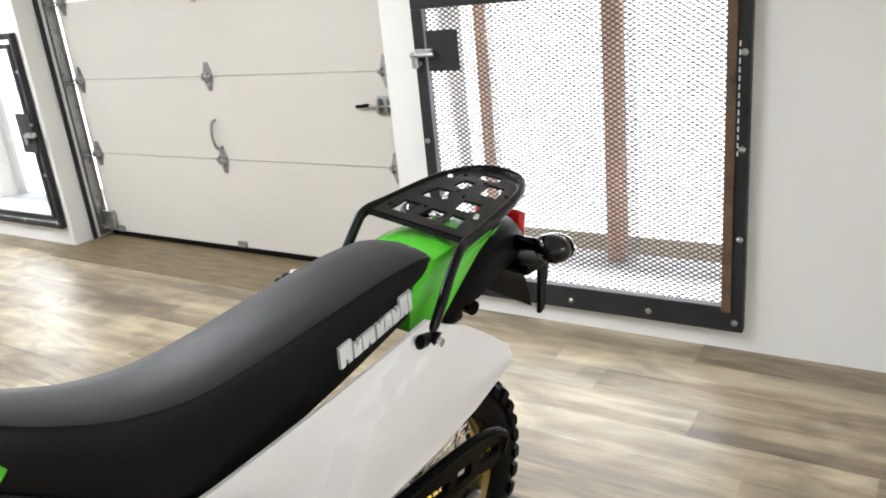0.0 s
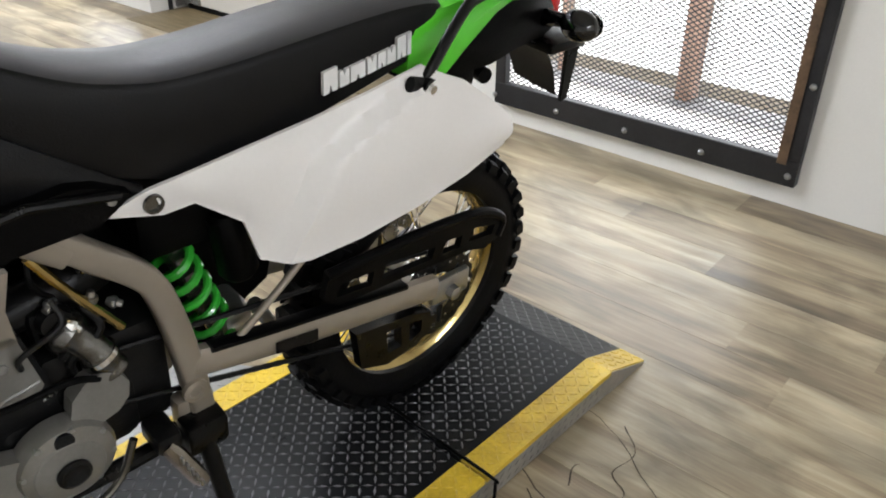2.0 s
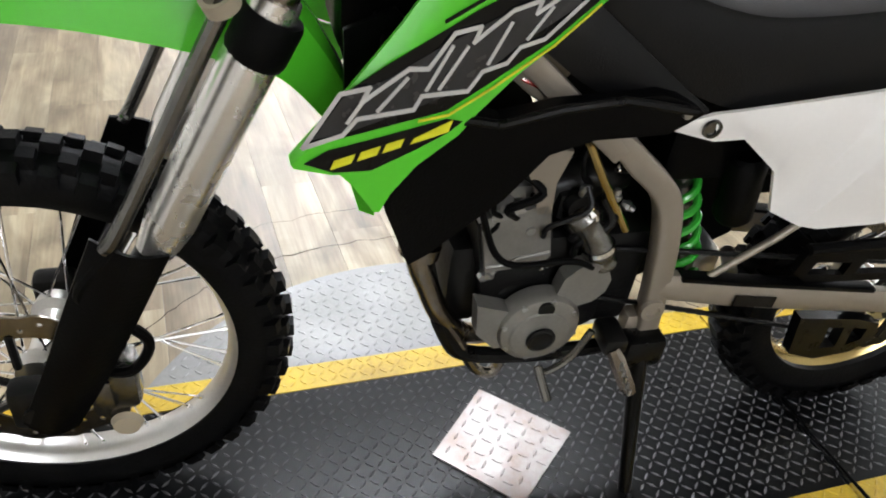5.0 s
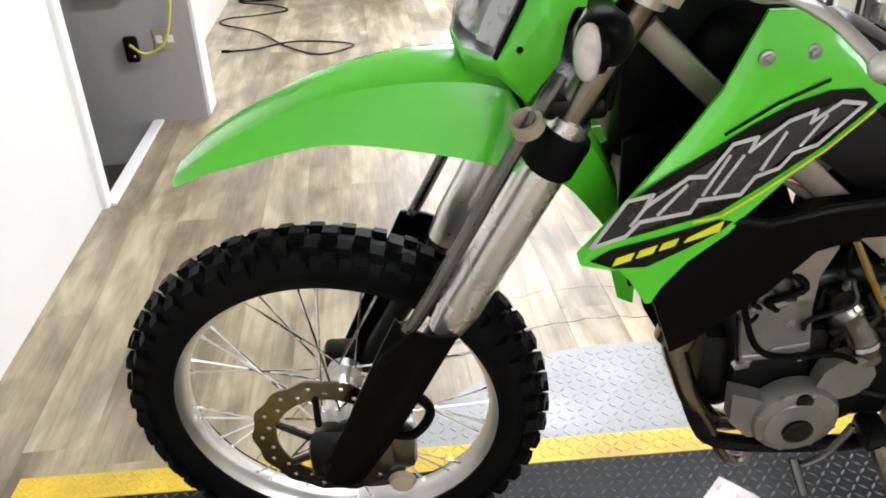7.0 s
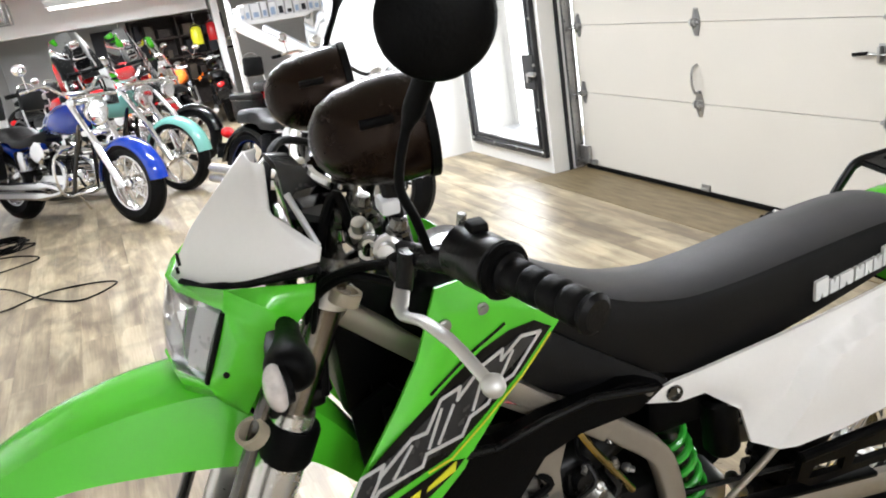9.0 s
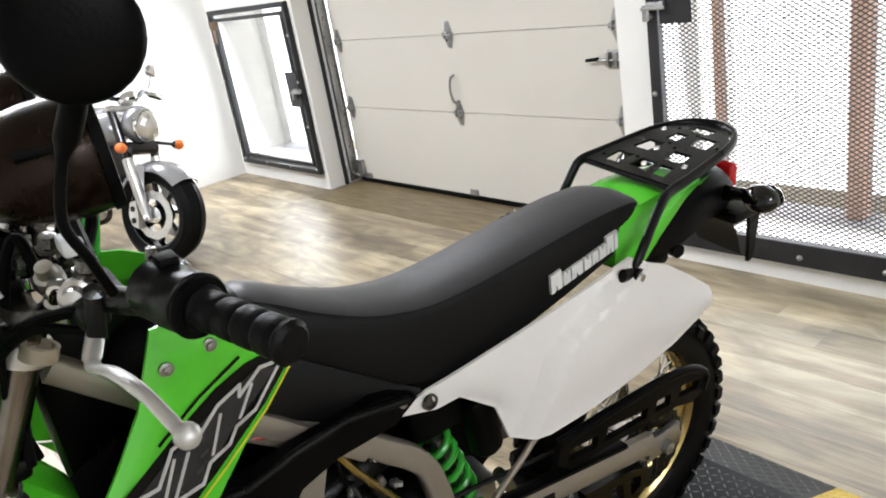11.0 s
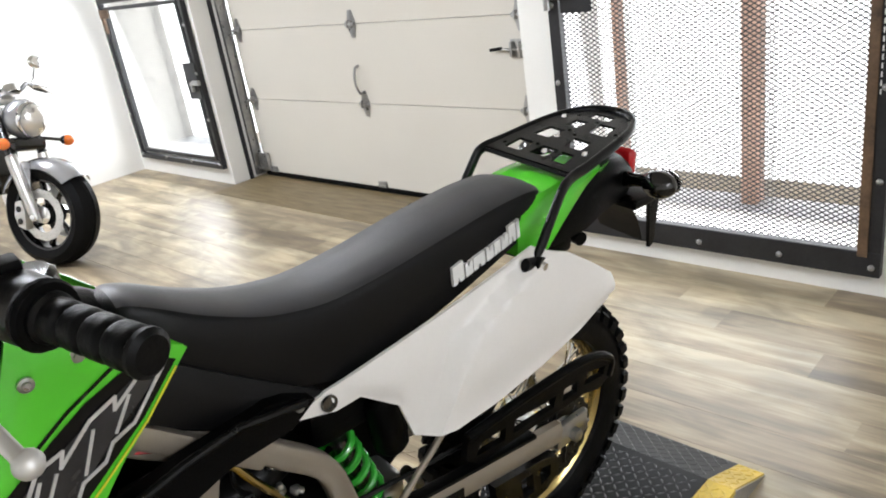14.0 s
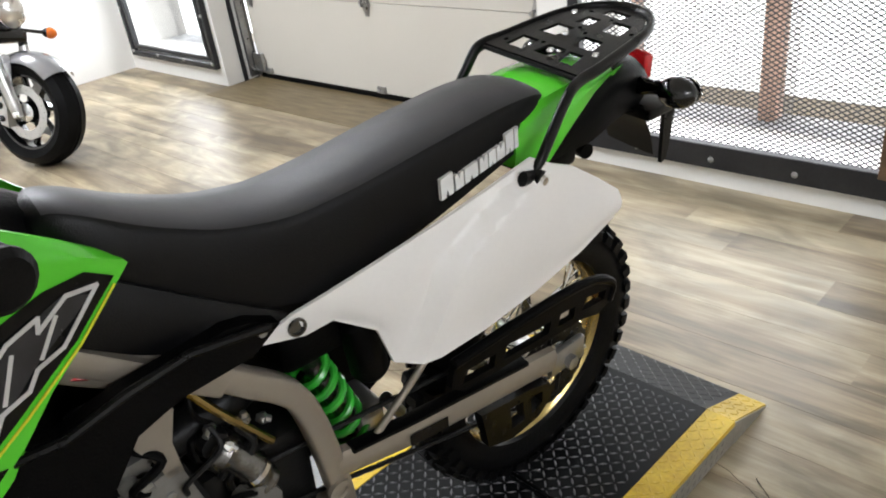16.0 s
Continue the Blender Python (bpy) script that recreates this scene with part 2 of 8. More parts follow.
M_dark_wood = material("dark_shelf_wood", (0.075, 0.055, 0.045), 0.55, vary=0.4, scale=4, stretch=(1, 6, 6))
M_dark_door = material("dark_blue_grey_door", (0.030, 0.032, 0.042), 0.5, vary=0.15, scale=3)
M_box_white = material("white_carton", (0.72, 0.72, 0.72), 0.55, vary=0.08, scale=8)
M_box_blue = material("blue_label", (0.30, 0.38, 0.52), 0.5, vary=0.2, scale=12)
M_duct = material("galvanised_duct", (0.50, 0.51, 0.52), 0.35, metal=0.7, vary=0.15, scale=5)
M_switch = material("worn_black_switch_plastic", (0.007, 0.0067, 0.0065), 0.30, vary=0.3, scale=20, fine=200, bump=0.04, spec=0.22)
M_pale_lens = material("pale_clear_lens", (0.58, 0.53, 0.50), 0.12, vary=0.25, scale=60, coat=0.6, bump=0.0)
M_grip = material("worn_grip_rubber", (0.003, 0.003, 0.0032), 0.46, vary=0.25, scale=24, fine=240, bump=0.05, spec=0.14)
M_pod = material("black_pod_paint", (0.016, 0.0085, 0.005), 0.26, metal=0.6, vary=0.25, scale=30, fine=300, bump=0.02, spec=0.3)
# lighter grey base puts the sheen of the seat top into the colour
M_seat_top = material("seat_sheen_grey", (0.028, 0.028, 0.032), 0.47, vary=0.2, scale=8, fine=420, bump=0.04, spec=0.55)
M_lever = material("satin_lever_aluminium", (0.70, 0.69, 0.67), 0.42, metal=0.7, vary=0.08, scale=20)
M_worn_plate = material("worn_metal_plate", (0.33, 0.325, 0.32), 0.44, metal=0.6, vary=0.25, scale=14, fine=90, bump=0.04, stain=(0.25, 0.19, 0.165))


# ---- mesh building ----
class Shape:
    """Collects vertices and faces of one mesh."""

    def __init__(self):
        self.v, self.f = [], []

    def add(self, verts, faces):
        k = len(self.v)
        self.v += [tuple(p) for p in verts]
        self.f += [tuple(i + k for i in q) for q in faces]
        return self

    def grid(self, rows, closed=False, caps=False):
        """Faces between rows of equally many points; closed joins each row's ends."""
        m = len(rows[0])
        verts = [p for r in rows for p in r]
        faces = []
        for i in range(len(rows) - 1):
            for j in range(m if closed else m - 1):
                a, b = i * m + j, i * m + (j + 1) % m
                faces.append((a, b, b + m, a + m))
        if caps:
            faces.append(tuple(range(m - 1, -1, -1)))
            k = (len(rows) - 1) * m
            faces.append(tuple(range(k, k + m)))
        return self.add(verts, faces)

    def box(self, lo, hi, cut=0.0):
        """A box with its twelve edges cut off by a small chamfer."""
        lo, hi = Vector(lo), Vector(hi)
        c = min(cut, *(abs(hi[i] - lo[i]) * 0.45 for i in range(3)))
        if c <= 0:
            v = [(x, y, z) for z in (lo.z, hi.z) for y in (lo.y, hi.y) for x in (lo.x, hi.x)]
            return self.add(v, [(0, 2, 3, 1), (4, 5, 7, 6), (0, 1, 5, 4), (2, 6, 7, 3), (0, 4, 6, 2), (1, 3, 7, 5)])
        bm = bmesh.new()
        bmesh.ops.create_cube(bm, size=1)
        mid, size = (lo + hi) / 2, hi - lo
        for q in bm.verts:
            q.co = Vector((q.co.x * size.x, q.co.y * size.y, q.co.z * size.z)) + mid
        bmesh.ops.bevel(bm, geom=bm.edges[:], offset=c, segments=2, profile=0.5, affect="EDGES")
        return self.bm(bm)

    def bm(self, bm):
        bm.verts.index_update()
        self.add([q.co[:] for q in bm.verts], [[q.index for q in f.verts] for f in bm.faces])
        bm.free()
        return self

    def tube(self, pts, r, n=10, closed=False, flat=1.0, caps=True, up=None):
        """A round (or flattened) bar along points; r one radius or one for each point."""
        pts = [Vector(p) for p in pts]
        rs = r if isinstance(r, (list, tuple)) else [r] * len(pts)
        rows, side = [], None
        for i, p in enumerate(pts):
            a = pts[i - 1] if i or closed else p
            b = pts[(i + 1) % len(pts)] if i < len(pts) - 1 or closed else p
            d = (b - a).normalized()
            if side is None:
                ref = Vector(up) if up else (Vector((0, 0, 1)) if abs(d.z) < 0.9 else Vector((1, 0, 0)))
                side = d.cross(ref).normalized()
            side = (side - d * side.dot(d)).normalized()
            other = d.cross(side)
            rows.append([p + rs[i] * (math.cos(2 * math.pi * j / n) * side + flat * math.sin(2 * math.pi * j / n) * other) for j in range(n)])
        if closed:
            rows.append(rows[0])
        return self.grid(rows, True, caps and not closed)

    def sweep(self, pts, ha, hb, up, round_=0.3):
        """A bar of rounded rectangular section along points; ha across, hb along up."""
        k = 1 - round_
        sec = [(1, k), (k, 1), (-k, 1), (-1, k), (-1, -k), (-k, -1), (k, -1), (1, -k)]
        pts, rows = [Vector(p) for p in pts], []
        wide = ha if isinstance(ha, (list, tuple)) else [ha] * len(pts)
        for i, p in enumerate(pts):
            d = (pts[min(i + 1, len(pts) - 1)] - pts[max(i - 1, 0)]).normalized()
            side = d.cross(Vector(up)).normalized()
            other = d.cross(side)
            rows.append([p + side * a * wide[i] + other * b * hb for a, b in sec])
        return self.grid(rows, True, True)

    def rod(self, a, b, r, n=10, r2=None):
        return self.tube([a, b], [r, r if r2 is None else r2], n)

    def turn(self, profile, centre=(0, 0, 0), axis=(0, 1, 0), n=24, closed=False):
        """A profile of (radius, along) turned round an axis."""
        axis = Vector(axis).normalized()
        x = axis.cross(Vector((0, 0, 1)) if abs(axis.z) < 0.9 else Vector((1, 0, 0))).normalized()
        y = axis.cross(x)
        c = Vector(centre)
        rows = [[c + axis * h + r * (math.cos(2 * math.pi * j / n) * x + math.sin(2 * math.pi * j / n) * y) for j in range(n)] for r, h in profile]
        if closed:
            rows.append(rows[0])
        return self.grid(rows, True, not closed and profile[0][0] > 1e-6)

    def ball(self, centre, radii, n=16, m=10, m3=None):
        rows = []
        m3 = m3 or Matrix.Identity(3)
        for i in range(m + 1):
            a = math.pi * min(max(i / m, 0.004), 0.996)
            rows.append([Vector(centre) + m3 @ Vector((radii[0] * math.sin(a) * math.cos(2 * math.pi * j / n), radii[1] * math.sin(a) * math.sin(2 * math.pi * j / n), radii[2] * math.cos(a))) for j in range(n)])
        return self.grid(rows, True, True)

    def slab(self, outline, depth, place, holes=()):
        """A plate with an outline and holes, both in its own plane; place(a, b, c) gives the point at depth c."""
        bm = bmesh.new()
        for ring in (outline, *holes):
            vs = [bm.verts.new((a, b, 0)) for a, b in ring]
            for i in range(len(vs)):
                bm.edges.new((vs[i], vs[(i + 1) % len(vs)]))
        bmesh.ops.triangle_fill(bm, use_beauty=True, use_dissolve=False, edges=bm.edges[:], normal=(0, 0, 1))
        bm.normal_update()
        got = bmesh.ops.extrude_face_region(bm, geom=bm.faces[:])
        for q in got["geom"]:
            if isinstance(q, bmesh.types.BMVert):
                q.co.z = depth
        for q in bm.verts:
            q.co = Vector(place(*q.co))
        bmesh.ops.recalc_face_normals(bm, faces=bm.faces[:])
        return self.bm(bm)

    def skin(self, top, bottom, out, thick, cols=14, rows=6):
        """A bent plate between two edges; out(s, t, p) moves a point of its face; thick: the offset to its back."""
        def along(line, s):
            x = s * (len(line) - 1)
            i = min(int(x), len(line) - 2)
            return Vector(line[i]).lerp(Vector(line[i + 1]), x - i)
        face = [[Vector(out(i / cols, j / rows, along(top, i / cols).lerp(along(bottom, i / cols), j / rows))) for j in range(rows + 1)] for i in range(cols + 1)]
        back = [[p + Vector(thick) for p in r] for r in face]
        self.grid(face)
        self.grid([r[::-1] for r in back])
        ring = [(i, 0) for i in range(cols + 1)] + [(cols, j) for j in range(1, rows + 1)] + [(i, rows) for i in range(cols - 1, -1, -1)] + [(0, j) for j in range(rows - 1, 0, -1)]
        self.grid([[back[i][j] for i, j in ring], [face[i][j] for i, j in ring]], True)
        return self

    def mesh(self, name, mat, smooth=35):
        me = bpy.data.meshes.new(name)
        me.from_pydata(self.v, [], self.f)
        bm = bmesh.new()
        bm.from_mesh(me)
        bmesh.ops.recalc_face_normals(bm, faces=bm.faces[:]) if len(self.f) < 60000 else None
        bm.to_mesh(me)
        bm.free()
        me.materials.append(mat)
        if smooth:
            me.polygons.foreach_set("use_smooth", [True] * len(me.polygons))
            me.set_sharp_from_angle(angle=radians(smooth))
        return me


def part(name, shape, mat, parent=None, label="", smooth=35, m=None):
    """One mesh object under a thing or a part."""
    ob = new(name, shape.mesh(name, mat, smooth) if isinstance(shape, Shape) else shape)
    if parent:
        ob.parent = parent
    if m is not None:
        ob.matrix_basis = m
    return tagged(ob, label)


def thing(name, label, category, m=None, group="", kind=""):
    ob = new(name)
    ob.empty_display_size = 0.1
    if m is not None:
        ob.matrix_basis = m
    return tagged(ob, label, category, group, kind)


def solid(name, shape, mat, label, category, group="", kind="", smooth=35, m=None):
    ob = part(name, shape, mat, None, label, smooth, m)
    return tagged(ob, "", category, group, kind)


def ring(a, b, n, start=0.0, c=(0, 0)):
    return [(c[0] + a * math.cos(start + 2 * math.pi * i / n), c[1] + b * math.sin(start + 2 * math.pi * i / n)) for i in range(n)]


def curve(points, steps=6, closed=False):
    """A smooth line through points."""
    p = [Vector(q) for q in points]
    out, k = [], len(p)
    for i in range(k if closed else k - 1):
        a, b = p[i], p[(i + 1) % k]
        q0 = p[i - 1] if i or closed else a * 2 - b
        q1 = p[(i + 2) % k] if i + 2 < k or closed else b * 2 - a
        for j in range(steps):
            t = j / steps
            out.append(0.5 * (2 * a + (b - q0) * t + (2 * q0 - 5 * a + 4 * b - q1) * t * t + (3 * a - q0 - 3 * b + q1) * t ** 3))
    if not closed:
        out.append(p[-1])
    return out


# ---- the room ----
WALL_Y, BACK_Y, CEIL = 2.64, 2.90, 2.45


def wall_with_openings(name, x0, x1, y0, y1, z1, openings, mat, label):
    """A wall along x with rectangular openings (x0, x1, z0, z1)."""
    s = Shape()
    edges = sorted({x0, x1, *[v for o in openings for v in o[:2]]})
    for a, b in zip(edges, edges[1:]):
        o = next((q for q in openings if q[0] <= a and b <= q[1]), None)
        if o is None:
            s.box((a, y0, 0), (b, y1, z1))
        else:
            if o[2] > 0.001:
                s.box((a, y0, 0), (b, y1, o[2]))
            s.box((a, y0, o[3]), (b, y1, z1))
    return solid(name, s, mat, label, "wall", kind="structure", smooth=0)


wall_with_openings("wall_north", -5.90, 3.2, WALL_Y, BACK_Y, CEIL, [(-5.66, -4.56, 0.16, 1.27), (-4.47, -1.90, 0.0, 2.06), (-1.68, -0.51, 0.15, 1.27)], M_wall, "white painted wall with garage door and barred openings")
solid("wall_west", Shape().box((-5.90, 1.62, 0), (-5.76, WALL_Y, CEIL)), M_wall, "plain white painted partition wall", "wall", kind="structure", smooth=0)
solid("wall_stair_back", Shape().box((-14.6, 3.9, 0), (-5.90, 4.0, CEIL)), M_wall, "white wall behind the storage shelves", "wall", kind="structure", smooth=0)
solid("wall_stair_side", Shape().box((-5.90, BACK_Y, 0), (-5.80, 3.9, CEIL)), M_wall, "white return wall", "wall", kind="structure", smooth=0)
solid("wall_far", Shape().box((-14.7, -1.5, 0), (-14.6, 4.0, CEIL)), M_wall, "white end wall of the long showroom", "wall", kind="structure", smooth=0)
solid("wall_east", Shape().box((3.2, -2.6, 0), (3.3, BACK_Y, CEIL)), M_wall, "plain white wall", "wall", kind="structure", smooth=0)
# long wall with a doorway to a stairwell
s = Shape().box((-2.63, -1.44, 0), (3.2, -1.31, CEIL)).box((-14.6, -1.50, 0), (-3.62, -1.306, CEIL)).box((-3.56, -1.44, 2.02), (-2.63, -1.31, CEIL))
solid("wall_south", s, M_wall, "white painted wall with a doorway", "wall", kind="structure", smooth=0)
s = Shape().box((-3.62, -2.5, -1.0), (-3.56, -1.055, CEIL), 0.004)
solid("wall_pier", s, M_grey_wall, "grey painted return wall beside the stairwell", "wall", kind="structure", smooth=0)
solid("trim", Shape().box((-3.78, -1.36, 0), (-3.62, -1.05, CEIL), 0.004), M_trim, "white painted wall end beside the doorway", "trim", kind="structure", smooth=0)
solid("trim", Shape().box((-3.56, -1.315, 0), (-2.63, -1.265, 0.012), 0.003), M_trim, "white threshold strip of the doorway", "trim", kind="structure", smooth=0)
solid("trim", Shape().box((-2.66, -1.33, 0), (-2.60, -1.285, 2.05), 0.006), M_trim, "white door casing", "trim", kind="structure", smooth=0)
s = Shape().box((-3.56, -2.6, -1.0), (-2.5, -2.5, CEIL)).box((-2.6, -2.5, -1.0), (-2.5, -1.44, CEIL)).box((-3.62, -2.6, -1.1), (-2.5, -1.31, -1.0))
solid("wall_stairwell", s, M_grey_wall, "dim grey stairwell beyond the doorway", "wall", kind="structure", smooth=0)
for i in range(4):
    solid("stair_step", Shape().box((-3.55, -1.62 - 0.24 * i, -1.0), (-2.61, -1.40 - 0.24 * i, -0.20 - 0.19 * i), 0.006), M_dark_wood, "dark wooden stair step going down", "stair", group="stairwell steps", kind="structure", smooth=0)
solid("ceiling", Shape().box((-14.7, -2.6, CEIL), (3.3, 4.0, CEIL + 0.1)), M_ceiling, "white painted ceiling", "ceiling", kind="structure", smooth=0)
solid("floor_base", Shape().box((-14.7, -1.31, -0.12), (3.3, 4.0, -0.012)), M_strip, "subfloor under the wooden planks", "floor", kind="structure", smooth=0)


def barred_window(name, x0, x1, z0, z1, bars, bolt_step, strand, lock_left, label):
    """A steel-framed opening with expanded metal, bolted to the wall."""
    left, right, low, top = bars
    y0, y1 = 2.600, WALL_Y - 0.002
    w = thing(name, label, "window", kind="structure")
    part("window_frame", Shape().box((x0, y0, z0), (x1, y1, z0 + low), 0.004).box((x0, y0, z1 - top), (x1, y1, z1), 0.004)
         .box((x0, y0 + 0.001, z0 + low), (x0 + left, y1, z1 - top), 0.003).box((x1 - right, y0 + 0.001, z0 + low), (x1, y1, z1 - top), 0.003), M_steel_black, w, "black painted steel angle frame", 0)
    a0, a1, b0, b1 = x0 + left - 0.01, x1 - right + 0.01, z0 + low - 0.01, z1 - top + 0.01
    s = Shape()
    cw, ch = 0.030, 0.0180
    k = ch / cw
    yy = WALL_Y - 0.012
    reach = int((a1 - a0) / cw + (b1 - b0) / ch) + 3
    rise = math.ceil((b1 - b0) / ch)
    for sign in (1, -1):
        for i in range(-2, reach):
            c = (b0 + i * ch) if sign < 0 else (b0 + (rise - i) * ch)
            # z = c + sign * k * (x - a0), cut to the opening
            zs = []
            for x in (a0, a1):
                zs.append((x, c + sign * k * (x - a0)))
            (xa, za), (xb, zb) = zs
            lo_x, hi_x = a0, a1
            for lim in (b0, b1):
                x = a0 + (lim - c) / (sign * k)
                if (sign > 0) == (lim == b0):
                    lo_x = max(lo_x, x)
                else:
                    hi_x = min(hi_x, x)
            if hi_x - lo_x < 0.004:
                continue
            s.tube([(lo_x, yy + 0.001 * sign, c + sign * k * (lo_x - a0)), (hi_x, yy + 0.001 * sign, c + sign * k * (hi_x - a0))], strand, 4, caps=False, flat=1.8)
    for i in range(1, int(2 * (a1 - a0) / cw)):
        for j in range(1, int((b1 - b0) / ch)):
            x, z = a0 + i * cw / 2, b0 + j * ch + (i % 2) * ch / 2
            q, r = strand * 3.0, strand * 1.5
            s.add([(x - q, yy, z), (x, yy, z - r), (x + q, yy, z), (x, yy, z + r), (x, yy - 0.002, z)], [(0, 1, 4), (1, 2, 4), (2, 3, 4), (3, 0, 4)])
    part("expanded_metal", s, M_mesh, w, "dark diamond-pattern expanded metal", 0)
    bolt = Shape().turn([(0.0001, -0.011), (0.006, -0.0095), (0.0105, -0.005), (0.012, 0.0)], (0, 0, 0), (0, 1, 0), 10).mesh("bolt", M_zinc)
    spots = []
    n = round((x1 - x0 - 0.06) / bolt_step)
    spots += [(x1 - 0.027 - i * bolt_step, z0 + 0.037) for i in range(n + 1)] + [(x1 - 0.018, z0 + 0.037 + 0.31 * i) for i in range(1, 4)] + [(x0 + 0.02, z0 + 0.037 + 0.31 * i) for i in range(1, 4)]
    for bx, bz in spots:
        part("bolt", bolt, None, w, m=pose(bx, y0 - 0.0005, bz))
    lx = x0 + left if lock_left else x1 - right
    plate = part("lock_plate", Shape().box((lx + 0.015, y0 - 0.007, 1.02), (lx + 0.157, y0 - 0.001, 1.175), 0.003) if lock_left else
                 Shape().box((lx - 0.13, y0 - 0.007, 0.60), (lx + 0.02, y0 - 0.001, 0.84), 0.003), M_steel_black, w, "black steel lock plate", 0)
    hz = 1.09 if lock_left else 0.71
    part("latch", Shape().box((lx - 0.03, y0 - 0.03, hz - 0.012), (lx + 0.05, y0 - 0.008, hz + 0.018), 0.004).rod((lx - 0.05, y0 - 0.03, hz - 0.005), (lx + 0.06, y0 - 0.03, hz - 0.005), 0.007, 8)
         .box((lx - 0.045, y0 - 0.035, hz - 0.055), (lx - 0.025, y0 - 0.012, hz + 0.01), 0.004), M_zinc, plate, "zinc sliding latch")
    return w


w1 = barred_window("window_1", -1.722, -0.463, 0.085, 1.305, (0.05, 0.075, 0.092, 0.05), 0.307, 0.00130, True, "black steel-framed opening covered with expanded metal")
part("hinge_strip", Shape().box((-0.536, 2.594, 0.16), (-0.503, 2.5985, 1.27), 0.002), M_steel_rust, w1, "rusty brown hinge strip", 0)
for i in range(20):
    part("slot", Shape().box((-0.497, 2.5965, 0.72 + i * 0.027), (-0.493, 2.5992, 0.737 + i * 0.027)), M_decal_white, w1, "light perforation in the hinge side", 0) if i < 14 else None
w2 = barred_window("window_2", -5.66, -4.51, 0.115, 1.30, (0.034, 0.034, 0.034, 0.034), 0.36, 0.0007, False, "black steel-framed bright opening with expanded metal")
part("inner_frame", Shape().box((-5.60, 2.607, 0.170), (-4.57, 2.636, 0.196)).box((-5.60, 2.607, 0.196), (-5.574, 2.636, 1.215)).box((-4.596, 2.607, 0.196), (-4.57, 2.636, 1.215)).box((-5.60, 2.607, 1.215), (-4.57, 2.636, 1.24)), M_steel_black, w2, "inner black steel leaf frame", 0)

part("corner_latch", Shape().box((-5.64, 2.585, 1.165), (-5.50, 2.599, 1.225), 0.006).box((-5.60, 2.575, 1.06), (-5.575, 2.5995, 1.17), 0.004), M_steel_rust, w2, "dark rusty corner latch", 0)

# outside the openings
solid("window_ledge", Shape().box((-7.0, 2.92, -0.3), (1.0, 3.15, 0.13), 0.01), M_concrete, "grey concrete ledge outside the openings", "ledge", kind="structure", smooth=0)
solid("ground", Shape().box((-60, 3.43, -1.4), (60, 80, -1.3)), M_concrete, "grey paved ground outside", "ground", kind="structure", smooth=0)
solid("backdrop", Shape().add([(-5.78, 3.75, -1), (9, 3.75, -1), (9, 3.75, 4), (-5.78, 3.75, 4), (-5.785, 3.14, -1), (-5.785, 3.14, 4)], [(0, 1, 2, 3), (4, 0, 3, 5)]), M_sky_white, "bright overcast daylight outside", "sky", kind="structure", smooth=0)
for px, pw in ((-1.115, 0.068), (-1.69, 0.016)):
    solid("timber_post", Shape().box((px, 3.02, 0.13), (px + pw, 3.11, 2.3), 0.008), M_timber, "weathered brown timber post outside", "post", group="outdoor posts")
    s = Shape()
    for i in range(7):
        s.rod((px + pw + 0.004 + i * 0.009, 3.05, 0.13), (px + pw + 0.004 + i * 0.009, 3.05, 2.2), 0.0012, 4)
    for i in range(100):
        s.rod((px + pw, 3.052, 0.14 + i * 0.02), (px + pw + 0.065, 3.052, 0.14 + i * 0.02), 0.0012, 4)
    solid("wire_netting", s, M_zinc, "strip of wire netting beside a timber post", "netting", group="outdoor netting", smooth=0)

s = Shape()
for i in range(9):
    s.rod((-5.775, 3.066 + i * 0.009, 0.13), (-5.775, 3.066 + i * 0.009, 2.2), 0.0022 if i in (0, 8) else 0.0013, 4)
for i in range(100):
    s.rod((-5.777, 3.064, 0.14 + i * 0.02), (-5.777, 3.140, 0.14 + i * 0.02), 0.0014, 4)
solid("wire_netting", s, M_zinc, "strip of wire netting on the outdoor wall end", "netting", group="outdoor netting", smooth=0)


# ---- garage door ----
def hinge_mesh():
    s = Shape().slab([(-0.014, -0.075), (0.014, -0.075), (0.033, -0.012), (0.033, 0.012), (0.014, 0.075), (-0.014, 0.075), (-0.033, 0.012), (-0.033, -0.012)], 0.004, lambda a, b, c: (a, -c, b))
    s.rod((-0.036, -0.014, 0), (0.036, -0.014, 0), 0.011, 10)
    s.box((-0.02, -0.03, -0.02), (-0.008, -0.004, 0.02), 0.003).box((0.008, -0.03, -0.02), (0.02, -0.004, 0.02), 0.003)
    for b in (-0.055, -0.03, 0.03, 0.055):
        s.turn([(0.0001, -0.008), (0.005, -0.007), (0.006, -0.004)], (0, 0, b), (0, 1, 0), 8)
    return s.mesh("hinge", M_zinc)


